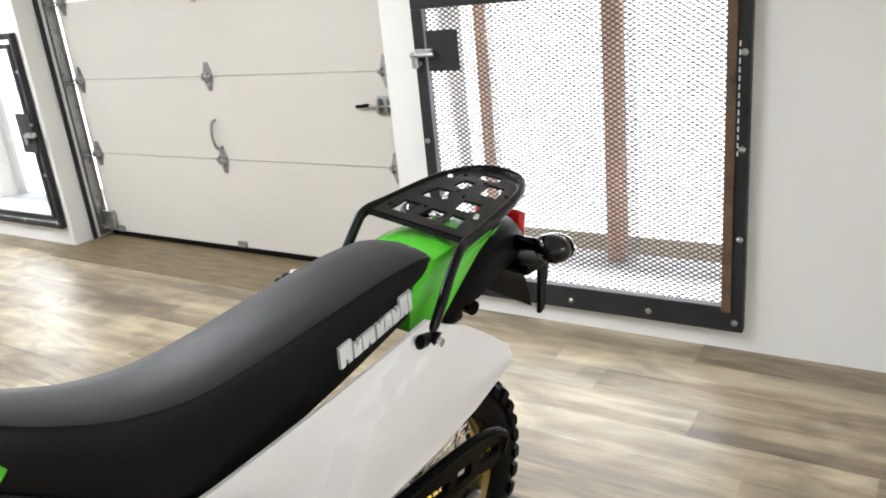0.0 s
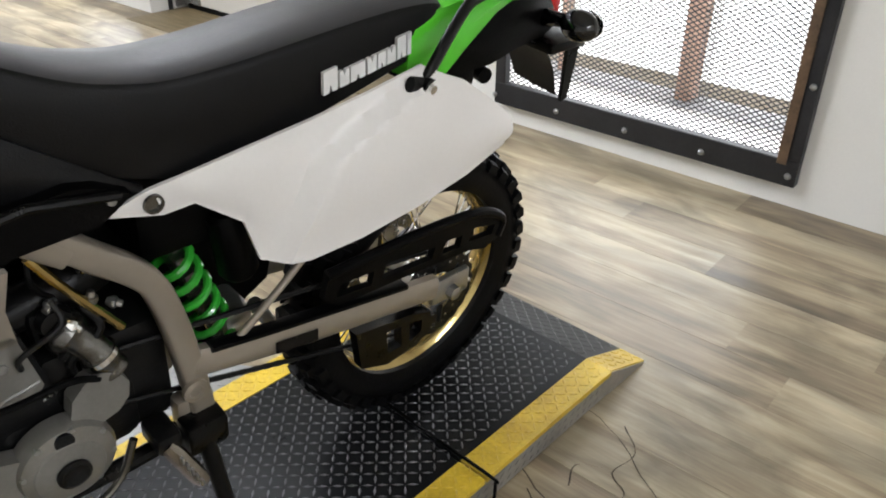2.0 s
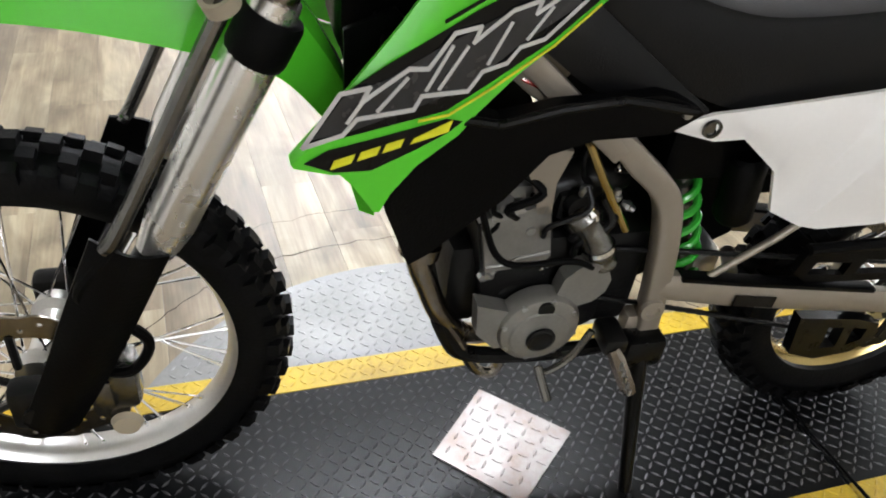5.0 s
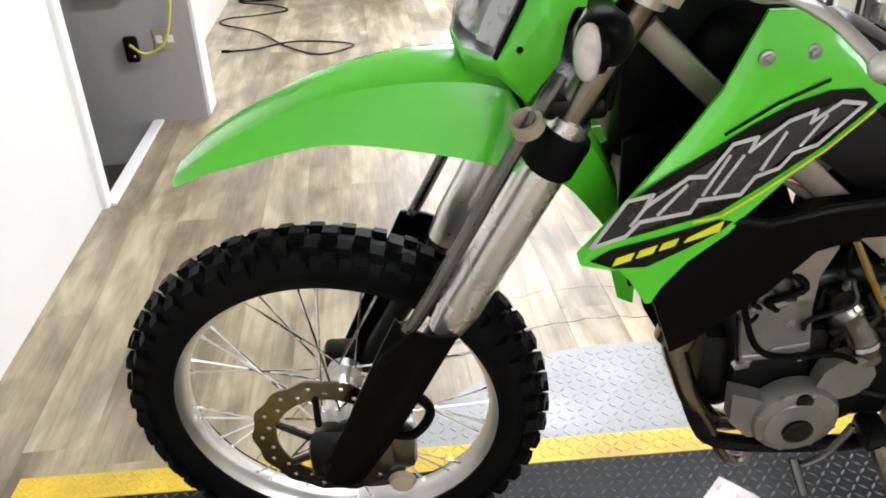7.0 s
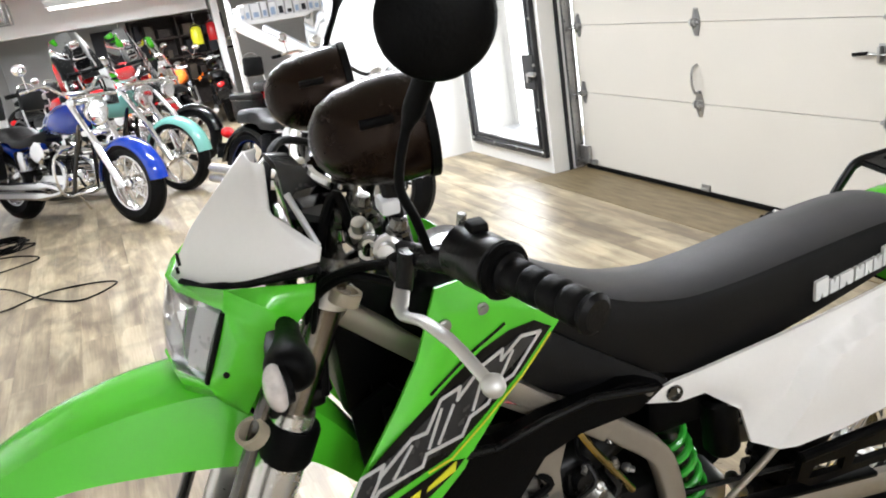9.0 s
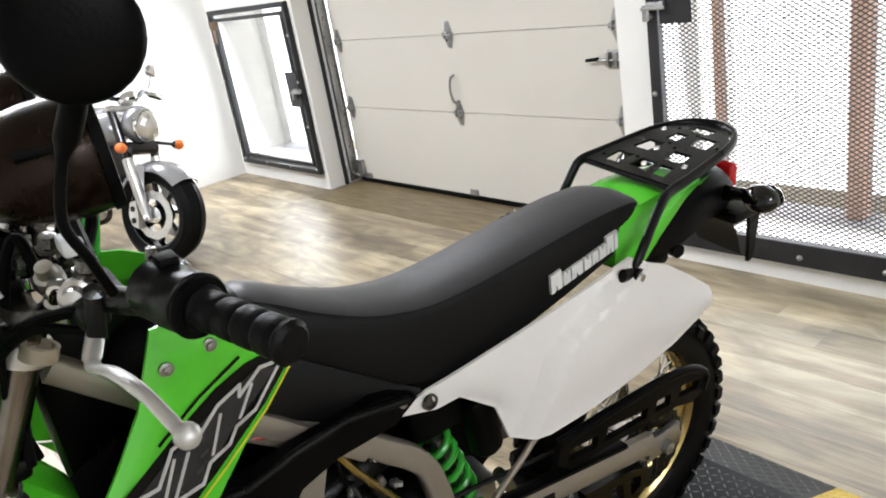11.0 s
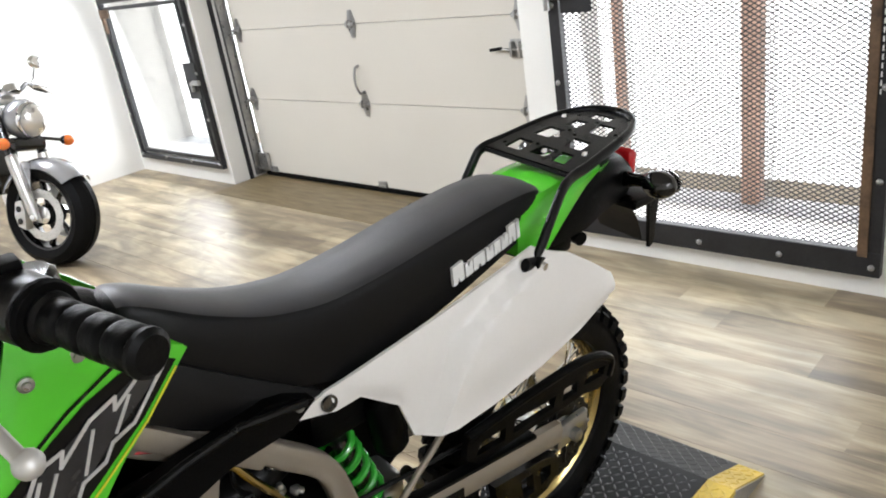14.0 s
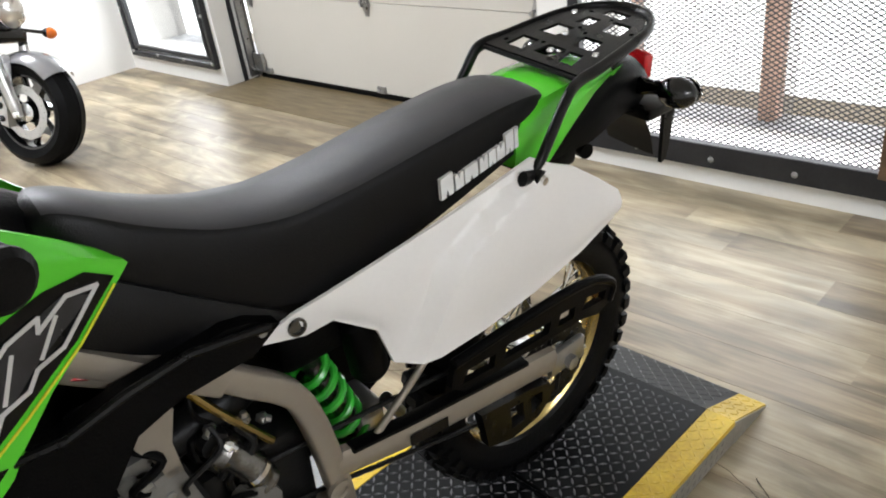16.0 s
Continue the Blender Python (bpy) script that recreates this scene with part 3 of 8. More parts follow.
def garage_door():
    x0, x1, y = -4.405, -1.945, 2.872
    d = thing("door_1", "closed cream sectional garage door with steel hinges", "garage door", kind="structure")
    h, low = 0.4485, 0.508
    for i in range(5):
        z0, z1 = (0.035 if i == 0 else 0.036 + low + (i - 1) * h), 0.036 + low + i * h - 0.004
        prof = [(y, z0 + 0.001), (y, z1 - 0.001), (y + 0.002, z1), (y + 0.04, z1), (y + 0.04, z0), (y + 0.002, z0)]
        part("panel", Shape().grid([[(xx, a, b) for a, b in prof] for xx in (x0, x1)], True, True), M_door, d, smooth=20)
    hm = hinge_mesh()
    for i in range(1, 5):
        for hx in (-4.35, -3.235, -2.07):
            part("hinge", hm, None, d, "zinc-plated steel hinge" if hx == -3.235 else "", m=pose(hx, y - 0.0005, 0.034 + low + (i - 1) * h))
    part("pull_handle", Shape().tube(curve([(-3.245, y, 0.60), (-3.245, y - 0.03, 0.615), (-3.245, y - 0.045, 0.68), (-3.245, y - 0.03, 0.745), (-3.245, y, 0.76)]), 0.0075, 8), M_zinc, d, "bent steel pull handle")
    lock = part("slide_lock", Shape().box((-2.14, y - 0.004, 0.79), (-2.06, y, 0.88), 0.002).box((-2.13, y - 0.03, 0.80), (-2.115, y, 0.87), 0.003).box((-2.085, y - 0.03, 0.80), (-2.07, y, 0.87), 0.003)
                .rod((-2.19, y - 0.02, 0.835), (-2.02, y - 0.02, 0.835), 0.006, 8), M_zinc, d, "zinc slide bolt")
    part("knob", Shape().rod((-2.245, y - 0.03, 0.835), (-2.18, y - 0.02, 0.84), 0.008, 8), M_rubber, lock)
    part("bottom_seal", Shape().box((x0, y - 0.006, 0.004), (x1, y + 0.045, 0.034), 0.006), M_rubber, d, "black rubber bottom seal", 0)
    for bx in (-4.30, -3.21, -2.1):
        part("bottom_bracket", Shape().box((bx - 0.035, y - 0.012, 0.035), (bx + 0.035, y - 0.001, 0.075), 0.003).rod((bx - 0.03, y - 0.014, 0.048), (bx + 0.03, y - 0.014, 0.048), 0.006, 8), M_zinc, d)
    for tx, sg in ((-4.44, 1), (-1.93, -1)):
        part("track", Shape().slab([(0, 0), (0.022 * sg, 0), (0.022 * sg, 0.004), (0.004 * sg, 0.004), (0.004 * sg, 0.064), (0.022 * sg, 0.064), (0.022 * sg, 0.068), (0, 0.068)], 2.2, lambda a, b, c, q=tx: (q + a, 2.80 + b, 0.02 + c)), M_zinc, d, "galvanised vertical track", 0)
        for rz in (0.06, 0.53, 0.972, 1.42):
            part("roller", Shape().turn([(0.022, -0.006), (0.024, 0), (0.022, 0.006)], (tx + 0.012 * sg, 2.83, rz), (1, 0, 0), 12).rod((tx, 2.83, rz), (tx + 0.07 * sg, 2.85, rz), 0.006, 6), M_zinc, d)
    part("corner_bracket", Shape().box((-4.43, y - 0.03, 0.05), (-4.33, y - 0.004, 0.17), 0.004), M_zinc, d, "galvanised corner bracket", 0)
    for sx in (-4.465, -1.915):
        part("weather_strip", Shape().box((sx, 2.76, 0.0), (sx + 0.012, 2.79, 2.06), 0.004), M_steel_black, d, "dark weather strip", 0)
    return d


garage_door()
solid("threshold_boards", Shape().box((-4.45, 2.455, -0.01), (-1.75, 2.90, 0.0035), 0.001), M_strip, "worn brown boards in front of the garage door", "threshold", kind="structure", smooth=0)

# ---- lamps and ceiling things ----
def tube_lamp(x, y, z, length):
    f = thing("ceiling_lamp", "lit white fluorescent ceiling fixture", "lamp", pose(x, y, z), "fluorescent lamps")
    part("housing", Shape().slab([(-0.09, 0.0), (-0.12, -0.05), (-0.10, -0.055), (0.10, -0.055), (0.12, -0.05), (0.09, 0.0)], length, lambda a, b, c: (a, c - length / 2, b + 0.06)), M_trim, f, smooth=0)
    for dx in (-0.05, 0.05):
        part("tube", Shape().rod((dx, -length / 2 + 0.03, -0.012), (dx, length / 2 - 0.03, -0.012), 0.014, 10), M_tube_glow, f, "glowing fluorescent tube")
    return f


# unseen fixtures added to carry the four extra lamps
for tx, ty, tz in UNSEEN_TUBES:
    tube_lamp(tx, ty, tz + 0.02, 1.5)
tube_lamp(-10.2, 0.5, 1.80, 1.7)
solid("hanging_rail", Shape().box((-10.32, -0.36, 1.862), (-10.08, 1.38, CEIL), 0.01), M_trim, "white boxed-in lamp rail under the ceiling", "rail", smooth=0)
solid("ceiling_beam", Shape().box((-12.2, -1.36, 1.545), (-12.0, 1.72, CEIL), 0.01), M_trim, "white boxed beam across the room", "beam", kind="structure", smooth=0)


# ---- turntable and lift platform ----
def lozenges(s, spots, size=(0.0112, 0.0029, 0.0017)):
    """Raised treads: low ridged lozenges at (x, y, z, angle)."""
    a, b, h = size
    for x, y, z, r, tilt in spots:
        c, d = math.cos(r), math.sin(r)
        k = len(s.v)
        for p, q, e in ((-a, 0, 0), (0, -b, 0), (a, 0, 0), (0, b, 0), (-a * 0.55, 0, h), (a * 0.55, 0, h)):
            px, py = x + p * c - q * d, y + p * d + q * c
            s.v.append((px, py, z + e - tilt * (py - y)))
        s.f += [(k, k + 1, k + 4), (k + 1, k + 2, k + 5), (k + 1, k + 5, k + 4), (k + 2, k + 3, k + 5), (k + 3, k, k + 4), (k + 3, k + 4, k + 5)]
    return s


def tread_spots(x0, x1, y0, y1, z, step=0.0205, keep=None, tilt=0.0):
    out, rnd = [], random.Random(4)
    ny, nx = int((y1 - y0) / step), int((x1 - x0) / step)
    for j in range(ny):
        for i in range(nx):
            x, y = x0 + (i + 0.5) * step, y0 + (j + 0.5) * step
            if keep and not keep(x, y):
                continue
            out.append((x, y, z - tilt * (y - y0), radians(45 if (i + j) % 2 else -45) + rnd.uniform(-0.03, 0.03), tilt))
    return out


LIFT = Matrix.Translation((-0.765, 0.9, 0)) @ Matrix.Rotation(radians(-2.2), 4, "Z")
HALF, DECK, YEL = 0.303, 0.068, 0.070


def lift_platform():
    p = thing("lift_platform", "black diamond-plate motorcycle lift platform with yellow edges", "platform", LIFT)
    front, back, toe = -2.0, 0.495, 0.66
    seam = 0.045
    inner = HALF - YEL
    for y0, y1 in ((front, seam - 0.003), (seam + 0.003, back)):
        part("deck", Shape().box((-inner + 0.001, y0, DECK - 0.012), (inner - 0.001, y1, DECK), 0.001), M_deck, p, "worn black painted diamond plate", 0)
        for sg in (-1, 1):
            part("edge_strip", Shape().box((min(sg * inner, sg * HALF), y0, DECK - 0.012), (max(sg * inner, sg * HALF), y1, DECK + 0.0005), 0.001), M_yellow, p, "worn yellow painted edge", 0)
    slope = (DECK - 0.004) / (toe - back)
    wedge = lambda x0, x1, d: Shape().add([(x0, back, DECK + d), (x1, back, DECK + d), (x1, toe, 0.004 + d), (x0, toe, 0.004 + d), (x0, back, 0.0), (x1, back, 0.0), (x1, toe, 0.0), (x0, toe, 0.0)],
                                           [(0, 1, 2, 3), (7, 6, 5, 4), (0, 4, 5, 1), (1, 5, 6, 2), (2, 6, 7, 3), (3, 7, 4, 0)])
    part("ramp", wedge(-inner, inner, 0.0), M_deck, p, "sloping black ramp end", 0)
    for sg in (-1, 1):
        part("ramp_skirt", wedge(min(sg * (HALF - 0.0028), sg * HALF), max(sg * (HALF - 0.0028), sg * HALF), -0.0035), M_dull_plate, p, "bare metal side of the ramp", 0)
        part("ramp_edge", wedge(min(sg * inner, sg * (HALF - 0.003)), max(sg * inner, sg * (HALF - 0.003)), 0.0006), M_yellow, p, "worn yellow ramp edge", 0)
        part("skirt", Shape().box((sg * HALF - 0.004 if sg > 0 else -HALF, front, 0.004), (HALF if sg > 0 else -HALF + 0.004, back, DECK - 0.013)), M_dull_plate, p, "bare metal tread-plate skirt", 0)
    dark = lozenges(Shape(), tread_spots(-inner, inner, front, back, DECK) + tread_spots(-inner, inner, back, toe, DECK, tilt=slope))
    tagged(part("tread", dark, M_tread_dark, p, "raised worn lozenge treads", 0), kind="stuff")
    yel = []
    for sg in (-1, 1):
        a, b = sorted((sg * inner, sg * HALF))
        yel += tread_spots(a, b, front, back, DECK + 0.0004) + tread_spots(a, b, back, toe, DECK + 0.0008, tilt=slope)
    tagged(part("tread", lozenges(Shape(), yel), M_yellow, p, "raised yellow lozenge treads", 0), kind="stuff")
    side = Shape()
    for j in range(100):
        for k in range(2):
            y, z = front + 0.012 + j * 0.0245, 0.018 + k * 0.022
            side.add([(HALF + 0.0002, y - 0.008, z - 0.006), (HALF + 0.0016, y, z), (HALF + 0.0002, y + 0.008, z + 0.006), (HALF + 0.0002, y + 0.001, z - 0.003), (HALF + 0.0002, y - 0.001, z + 0.003)], [(0, 3, 1), (3, 2, 1), (2, 4, 1), (4, 0, 1)])
    tagged(part("tread", side, M_treadplate, p, "bright raised treads of the skirt", 0), kind="stuff")
    return p


lift_platform()


def turntable():
    c, r = (-0.80, 0.29), 0.70
    t = thing("turntable", "round bright aluminium tread-plate turntable on the floor", "turntable", pose(c[0], c[1], 0))
    part("disc", Shape().turn([(0.001, 0.0035), (r - 0.01, 0.0035), (r - 0.002, 0.0025), (r, 0.0)], (0, 0, 0.0005), (0, 0, 1), 96), M_treadplate, t, "bright aluminium disc")
    spots = tread_spots(-r, r, -r, r, 0.0042, 0.026, lambda x, y: x * x + y * y < (r - 0.015) ** 2 and not (-0.27 < x < 0.33 and y > -2))
    tagged(part("tread", lozenges(Shape(), spots, (0.0115, 0.0036, 0.0014)), M_treadplate, t, "raised treads of the disc", 0), kind="stuff")
    screw = Shape().turn([(0.0001, 0.002), (0.005, 0.0015), (0.0065, 0.0)], (0, 0, 0), (0, 0, 1), 10).mesh("screw", M_dull_plate)
    for a in range(0, 360, 30):
        part("screw", screw, None, t, m=pose((r - 0.035) * math.cos(radians(a)), (r - 0.035) * math.sin(radians(a)), 0.0042))
    return t


turntable()
# ragged cracks in the floor round the turntable
rnd = random.Random(9)
for base, a0, a1, wid in ((0.82, 100, 265, 0.005), (0.985, 120, 250, 0.004), (0.84, 20, 78, 0.004), (1.07, 40, 82, 0.003)):
    pts, k = [], int((a1 - a0) / 1.6)
    for i in range(k + 1):
        a = radians(a0 + (a1 - a0) * i / k)
        rr = base + 0.016 * noise.noise((i * 0.35, base * 9, 0)) + rnd.uniform(-0.004, 0.004)
        pts.append((-0.80 + rr * math.cos(a), 0.29 + rr * math.sin(a), rr))
    s = Shape()
    s.grid([[(x - wid * 0.5 * rnd.uniform(0.3, 1) * math.cos(math.atan2(y - 0.29, x + 0.80)), y - wid * 0.5 * rnd.uniform(0.3, 1) * math.sin(math.atan2(y - 0.29, x + 0.80)), 0.0012),
             (x + wid * 0.5 * rnd.uniform(0.3, 1) * math.cos(math.atan2(y - 0.29, x + 0.80)), y + wid * 0.5 * rnd.uniform(0.3, 1) * math.sin(math.atan2(y - 0.29, x + 0.80)), 0.0012)] for x, y, rr in pts])
    solid("floor_crack", s, M_crack, "dark ragged crack in the wooden floor", "crack", "floor cracks", "structure", 0)
for pts in ([(-0.36, 1.31), (-0.30, 1.25), (-0.31, 1.17), (-0.26, 1.13), (-0.30, 1.05), (-0.24, 1.0)], [(-0.42, 1.02), (-0.36, 0.97), (-0.33, 0.88), (-0.27, 0.82), (-0.25, 0.7)], [(-0.33, 1.17), (-0.38, 1.14), (-0.36, 1.08)]):
    line = curve([(x, y, 0.0012) for x, y in pts], 5)
    s = Shape().grid([[p + Vector((-0.0016, -0.001, 0)) * rnd.uniform(0.2, 1.3), p + Vector((0.0016, 0.001, 0)) * rnd.uniform(0.2, 1.3)] for p in line])
    solid("floor_crack", s, M_crack, "dark ragged crack in the wooden floor", "crack", "floor cracks", "structure", 0)

plate = [(-0.939, 0.345), (-0.784, 0.476), (-0.655, 0.315), (-0.803, 0.197)]
s = Shape().slab(plate, 0.003, lambda a, b, c: (a, b, DECK + 0.0022 + c))
mp = solid("metal_plate", s, M_worn_plate, "loose bright square metal plate with treads on the platform", "plate", smooth=0)
inside = lambda x, y: all((q[0] - p[0]) * (y - p[1]) - (q[1] - p[1]) * (x - p[0]) < -0.0022 for p, q in zip(plate, plate[1:] + plate[:1]))
tagged(part("tread", lozenges(Shape(), tread_spots(-0.95, -0.65, 0.19, 0.49, DECK + 0.0051, 0.026, inside), (0.0115, 0.0034, 0.0014)), M_worn_plate, mp, "raised treads of the plate", 0), kind="stuff")
s = Shape().tube(curve([(-0.86, 0.965, 0.0735), (-0.75, 0.957, 0.0735), (-0.60, 0.948, 0.0735), (-0.4495, 0.938, 0.0755), (-0.4415, 0.937, 0.066), (-0.4405, 0.935, 0.03), (-0.4405, 0.933, 0.006)], 4), 0.0036, 8)
solid("tie_down_strap", s, M_rubber, "thin black strap lying across the platform", "strap")


# ---- the dirt bike: x forward, y to its left, z up, from the rear tyre's contact ----
def frame_of(contact, heading, lean):
    f = Vector((math.cos(radians(heading)), math.sin(radians(heading)), 0))
    l = Vector((-f.y, f.x, 0))
    th = radians(lean)
    w = l * math.cos(th) - Vector((0, 0, 1)) * math.sin(th)
    u = Vector((0, 0, 1)) * math.cos(th) + l * math.sin(th)
    m = Matrix((f, w, u)).transposed().to_4x4()
    m.translation = contact
    return m


def flip(pts):
    return [(p[0], -p[1], p[2]) for p in pts]


def knobby_tyre(R, r, width, blocks, seed, rows):
    """A tyre round the y axis with rows of tread blocks (offset, height, length, width)."""
    s = Shape()
    prof = [(R - r * 1.62, -width * 0.40), (R - r * 1.2, -width * 0.52), (R - r * 0.62, -width * 0.48), (R - r * 0.36, -width * 0.33), (R - r * 0.24, 0.0), (R - r * 0.36, width * 0.33), (R - r * 0.62, width * 0.48), (R - r * 1.2, width * 0.52), (R - r * 1.62, width * 0.40)]
    s.turn(prof, (0, 0, 0), (0, 1, 0), 72, closed=True)
    rnd = random.Random(seed)
    for i in range(blocks):
        for off, drop, length, wid, stagger, tilt in rows:
            for sg in ((-1, 1) if off > 0.001 else (1,)):
                a = 2 * math.pi * (i + stagger) / blocks
                half = math.pi / blocks * length
                base, top = R - r * 0.45 - drop * 0.6, R - drop
                verts = []
                for rad, k in ((base, 1.0), (top, 0.82)):
                    for da, dy in ((-half, -wid), (half, -wid), (half, wid), (-half, wid)):
                        y = sg * off + dy * k
                        q = rad - tilt * abs(y - sg * (off - wid)) if off > 0.001 else rad
                        ang = a + da * k
                        verts.append((q * math.cos(ang), y, q * math.sin(ang)))
                s.add(verts, [(0, 1, 5, 4), (1, 2, 6, 5), (2, 3, 7, 6), (3, 0, 4, 7), (4, 5, 6, 7)])
    return s


def tread_of(s, carcass):
    """The knobs alone: what was added to the shape after its carcass."""
    k = Shape()
    k.v, k.f = [tuple(v) for v in s.v[carcass:]], [tuple(i - carcass for i in q) for q in s.f if min(q) >= carcass]
    return k


def wheel(bike, name, centre, R, r, width, rim_mat, blocks, rows, steer=0.0, label=""):
    m = Matrix.Translation(centre) @ Matrix.Rotation(radians(steer), 4, "Z")
    rim_r = R - r * 1.52
    hub = part(name, Shape().turn([(0.012, -0.075), (0.03, -0.072), (0.034, -0.05), (0.022, -0.04), (0.022, 0.04), (0.034, 0.05), (0.03, 0.072), (0.012, 0.075)], (0, 0, 0), (0, 1, 0), 24), M_alu, bike, label, m=m)
    tyre = part("tyre", knobby_tyre(R, r, width, 0, 3, rows), M_tyre, hub, "black knobby off-road tyre", 40)
    bare = len(knobby_tyre(R, r, width, 0, 3, rows).v)
    tagged(part("tread", tread_of(knobby_tyre(R, r, width, blocks, 3, rows), bare), M_tyre, hub, "blocky rubber tread", 20), kind="stuff")
    hw = width * (0.36 if rim_mat is M_alu else 0.29)
    part("rim", Shape().turn([(rim_r + 0.008, -hw), (rim_r - 0.004, -hw * 1.02), (rim_r - 0.012, -hw * 0.75), (rim_r - 0.020, -hw * 0.3), (rim_r - 0.020, hw * 0.3), (rim_r - 0.012, hw * 0.75), (rim_r - 0.004, hw * 1.02), (rim_r + 0.008, hw), (rim_r, hw * 0.6), (rim_r, -hw * 0.6)], (0, 0, 0), (0, 1, 0), 72, closed=True), rim_mat, hub, "gold rim" if rim_mat is M_gold else "polished aluminium rim")
    n = 32
    for side in (-1, 1):
        for lean in (-1, 1):
            a, b = Vector((0.031, 0.052 * side, 0)), None
            da = lean * 0.55
            b = Vector(((rim_r - 0.018) * math.cos(da), 0.006 * side, (rim_r - 0.018) * math.sin(da)))
            me = Shape().rod(a, b, 0.0020, 6).rod(a.lerp(b, 0.955), b, 0.0034, 6).mesh("spoke", M_chrome)
            for i in range(n // 4):
                ang = 360 / (n // 4) * i + (side + 1) * 11 + (lean + 1) * 5.6
                part("spoke", me, None, hub, m=Matrix.Rotation(radians(ang), 4, "Y"))
    return hub


BIKE = frame_of((-0.778, 1.0387, 0.0683), -95.71, 6.2)
bike = thing("dirt_bike", "green, white and black off-road motorcycle on its side stand", "motorcycle", BIKE)

# wheels
fw = wheel(bike, "front_wheel", (1.43, 0, 0.345), 0.347, 0.051, 0.080, M_alu, 46, [(0.0, 0.0, 0.56, 0.012, 0.0, 0), (0.024, 0.005, 0.52, 0.010, 0.5, 0.25), (0.040, 0.016, 0.60, 0.008, 0.1, 0.5)], -3.0, "spoked front wheel")
rw = wheel(bike, "rear_wheel", (0.006, 0, 0.305), 0.305, 0.059, 0.098, M_gold, 38, [(0.0, 0.0, 0.50, 0.017, 0.0, 0), (0.034, 0.006, 0.50, 0.012, 0.5, 0.25), (0.049, 0.020, 0.62, 0.007, 0.1, 0.5)], 0.0, "spoked rear wheel")


def petal_disc(R, r, n):
    s = Shape()
    outer = []
    for i in range(n * 6):
        a = 2 * math.pi * i / (n * 6)
        outer.append(((R - 0.005 * (0.5 - 0.5 * math.cos(a * n))) * math.cos(a), (R - 0.005 * (0.5 - 0.5 * math.cos(a * n))) * math.sin(a)))
    holes = [ring(r, r, 36)] + [ring(0.0042, 0.0042, 6, 0, ((R - 0.016 - 0.012 * (i % 2)) * math.cos(2 * math.pi * i / (n * 2)), (R - 0.016 - 0.012 * (i % 2)) * math.sin(2 * math.pi * i / (n * 2)))) for i in range(n * 2)]
    s.slab(outer, 0.0035, lambda a, b, c: (a, c, b), holes)
    return s


def disc_arms(parent, r, y):
    """Six slanting arms that carry a disc on its hub."""
    for i in range(6):
        a = 2 * math.pi * i / 6
        part("disc_arm", Shape().rod((0.035 * math.cos(a), y + 0.002, 0.035 * math.sin(a)), ((r + 0.004) * math.cos(a + 0.35), y + 0.002, (r + 0.004) * math.sin(a + 0.35)), 0.006, 6), M_cast_dark, parent)


part("brake_disc", petal_disc(0.128, 0.088, 14), M_steel, fw, "perforated petal brake disc", 20, Matrix.Translation((0, 0.078, 0)))
part("sprocket", petal_disc(0.102, 0.052, 20), M_cast_dark, rw, "rear chain sprocket", 20, Matrix.Translation((0, 0.074, 0)))
part("brake_disc", petal_disc(0.105, 0.075, 12), M_cast, rw, "rear brake disc", 20, Matrix.Translation((0, -0.080, 0)))

for hub_, r_, y_ in ((fw, 0.088, 0.078), (rw, 0.070, 0.074), (rw, 0.075, -0.080)):
    disc_arms(hub_, r_, y_)

# fork
for sg in (1, -1):
    w = 0.108 * sg
    leg = part("fork_leg", Shape().tube([(1.098, w, 0.905), (1.118, w, 0.858), (1.228, w, 0.635), (1.25, w, 0.592)], [0.026, 0.0305, 0.0305, 0.024], 22), M_fork, bike, "silver telescopic fork leg")
    part("inner_tube", Shape().tube([(1.016, w, 1.075), (1.105, w, 0.89)], 0.0215, 20), M_steel, leg, "brownish steel inner fork tube")
    part("fork_cap", Shape().tube([(1.016, w, 1.092), (1.024, w, 1.072)], [0.018, 0.023], 14), M_cast, leg)
    part("dust_boot", Shape().tube([(1.101, w, 0.888), (1.104, w, 0.882), (1.122, w, 0.846), (1.125, w, 0.840)], [0.0315, 0.034, 0.034, 0.0315], 18), M_rubber, leg, "black rubber clamp sleeve")
    part("fork_guard", Shape().skin([(1.232, w + 0.026 * sg, 0.60), (1.285, w + 0.026 * sg, 0.49), (1.335, w + 0.026 * sg, 0.39), (1.385, w + 0.022 * sg, 0.30)], [(1.315, w + 0.026 * sg, 0.632), (1.36, w + 0.026 * sg, 0.53), (1.405, w + 0.026 * sg, 0.42), (1.45, w + 0.022 * sg, 0.32)],
                                    lambda s, t, p: (p.x, p.y + sg * 0.016 * math.sin(math.pi * t), p.z), (0, -0.005 * sg, 0), 10, 6), M_black_pl, leg, "black plastic fork guard")
    part("lower_tube", Shape().tube([(1.245, w, 0.605), (1.375, w, 0.36), (1.40, w * 0.98, 0.33)], [0.021, 0.021, 0.024], 16), M_satin_black, leg)
    part("hose_rod", Shape().tube(curve([(1.115, w + 0.02 * sg, 0.965), (1.155, w + 0.034 * sg, 0.90), (1.275, w + 0.036 * sg, 0.66), (1.30, w + 0.03 * sg, 0.62)]), 0.0095, 10), M_cast, leg, "grey brake hose")
    part("axle_clamp", Shape().box((1.40, w - 0.02, 0.30), (1.465, w + 0.02, 0.375), 0.012).turn([(0.016, -0.008), (0.016, 0.008)], (1.43, w + 0.02 * sg, 0.335), (0, 1, 0), 12), M_cast_dark, leg)
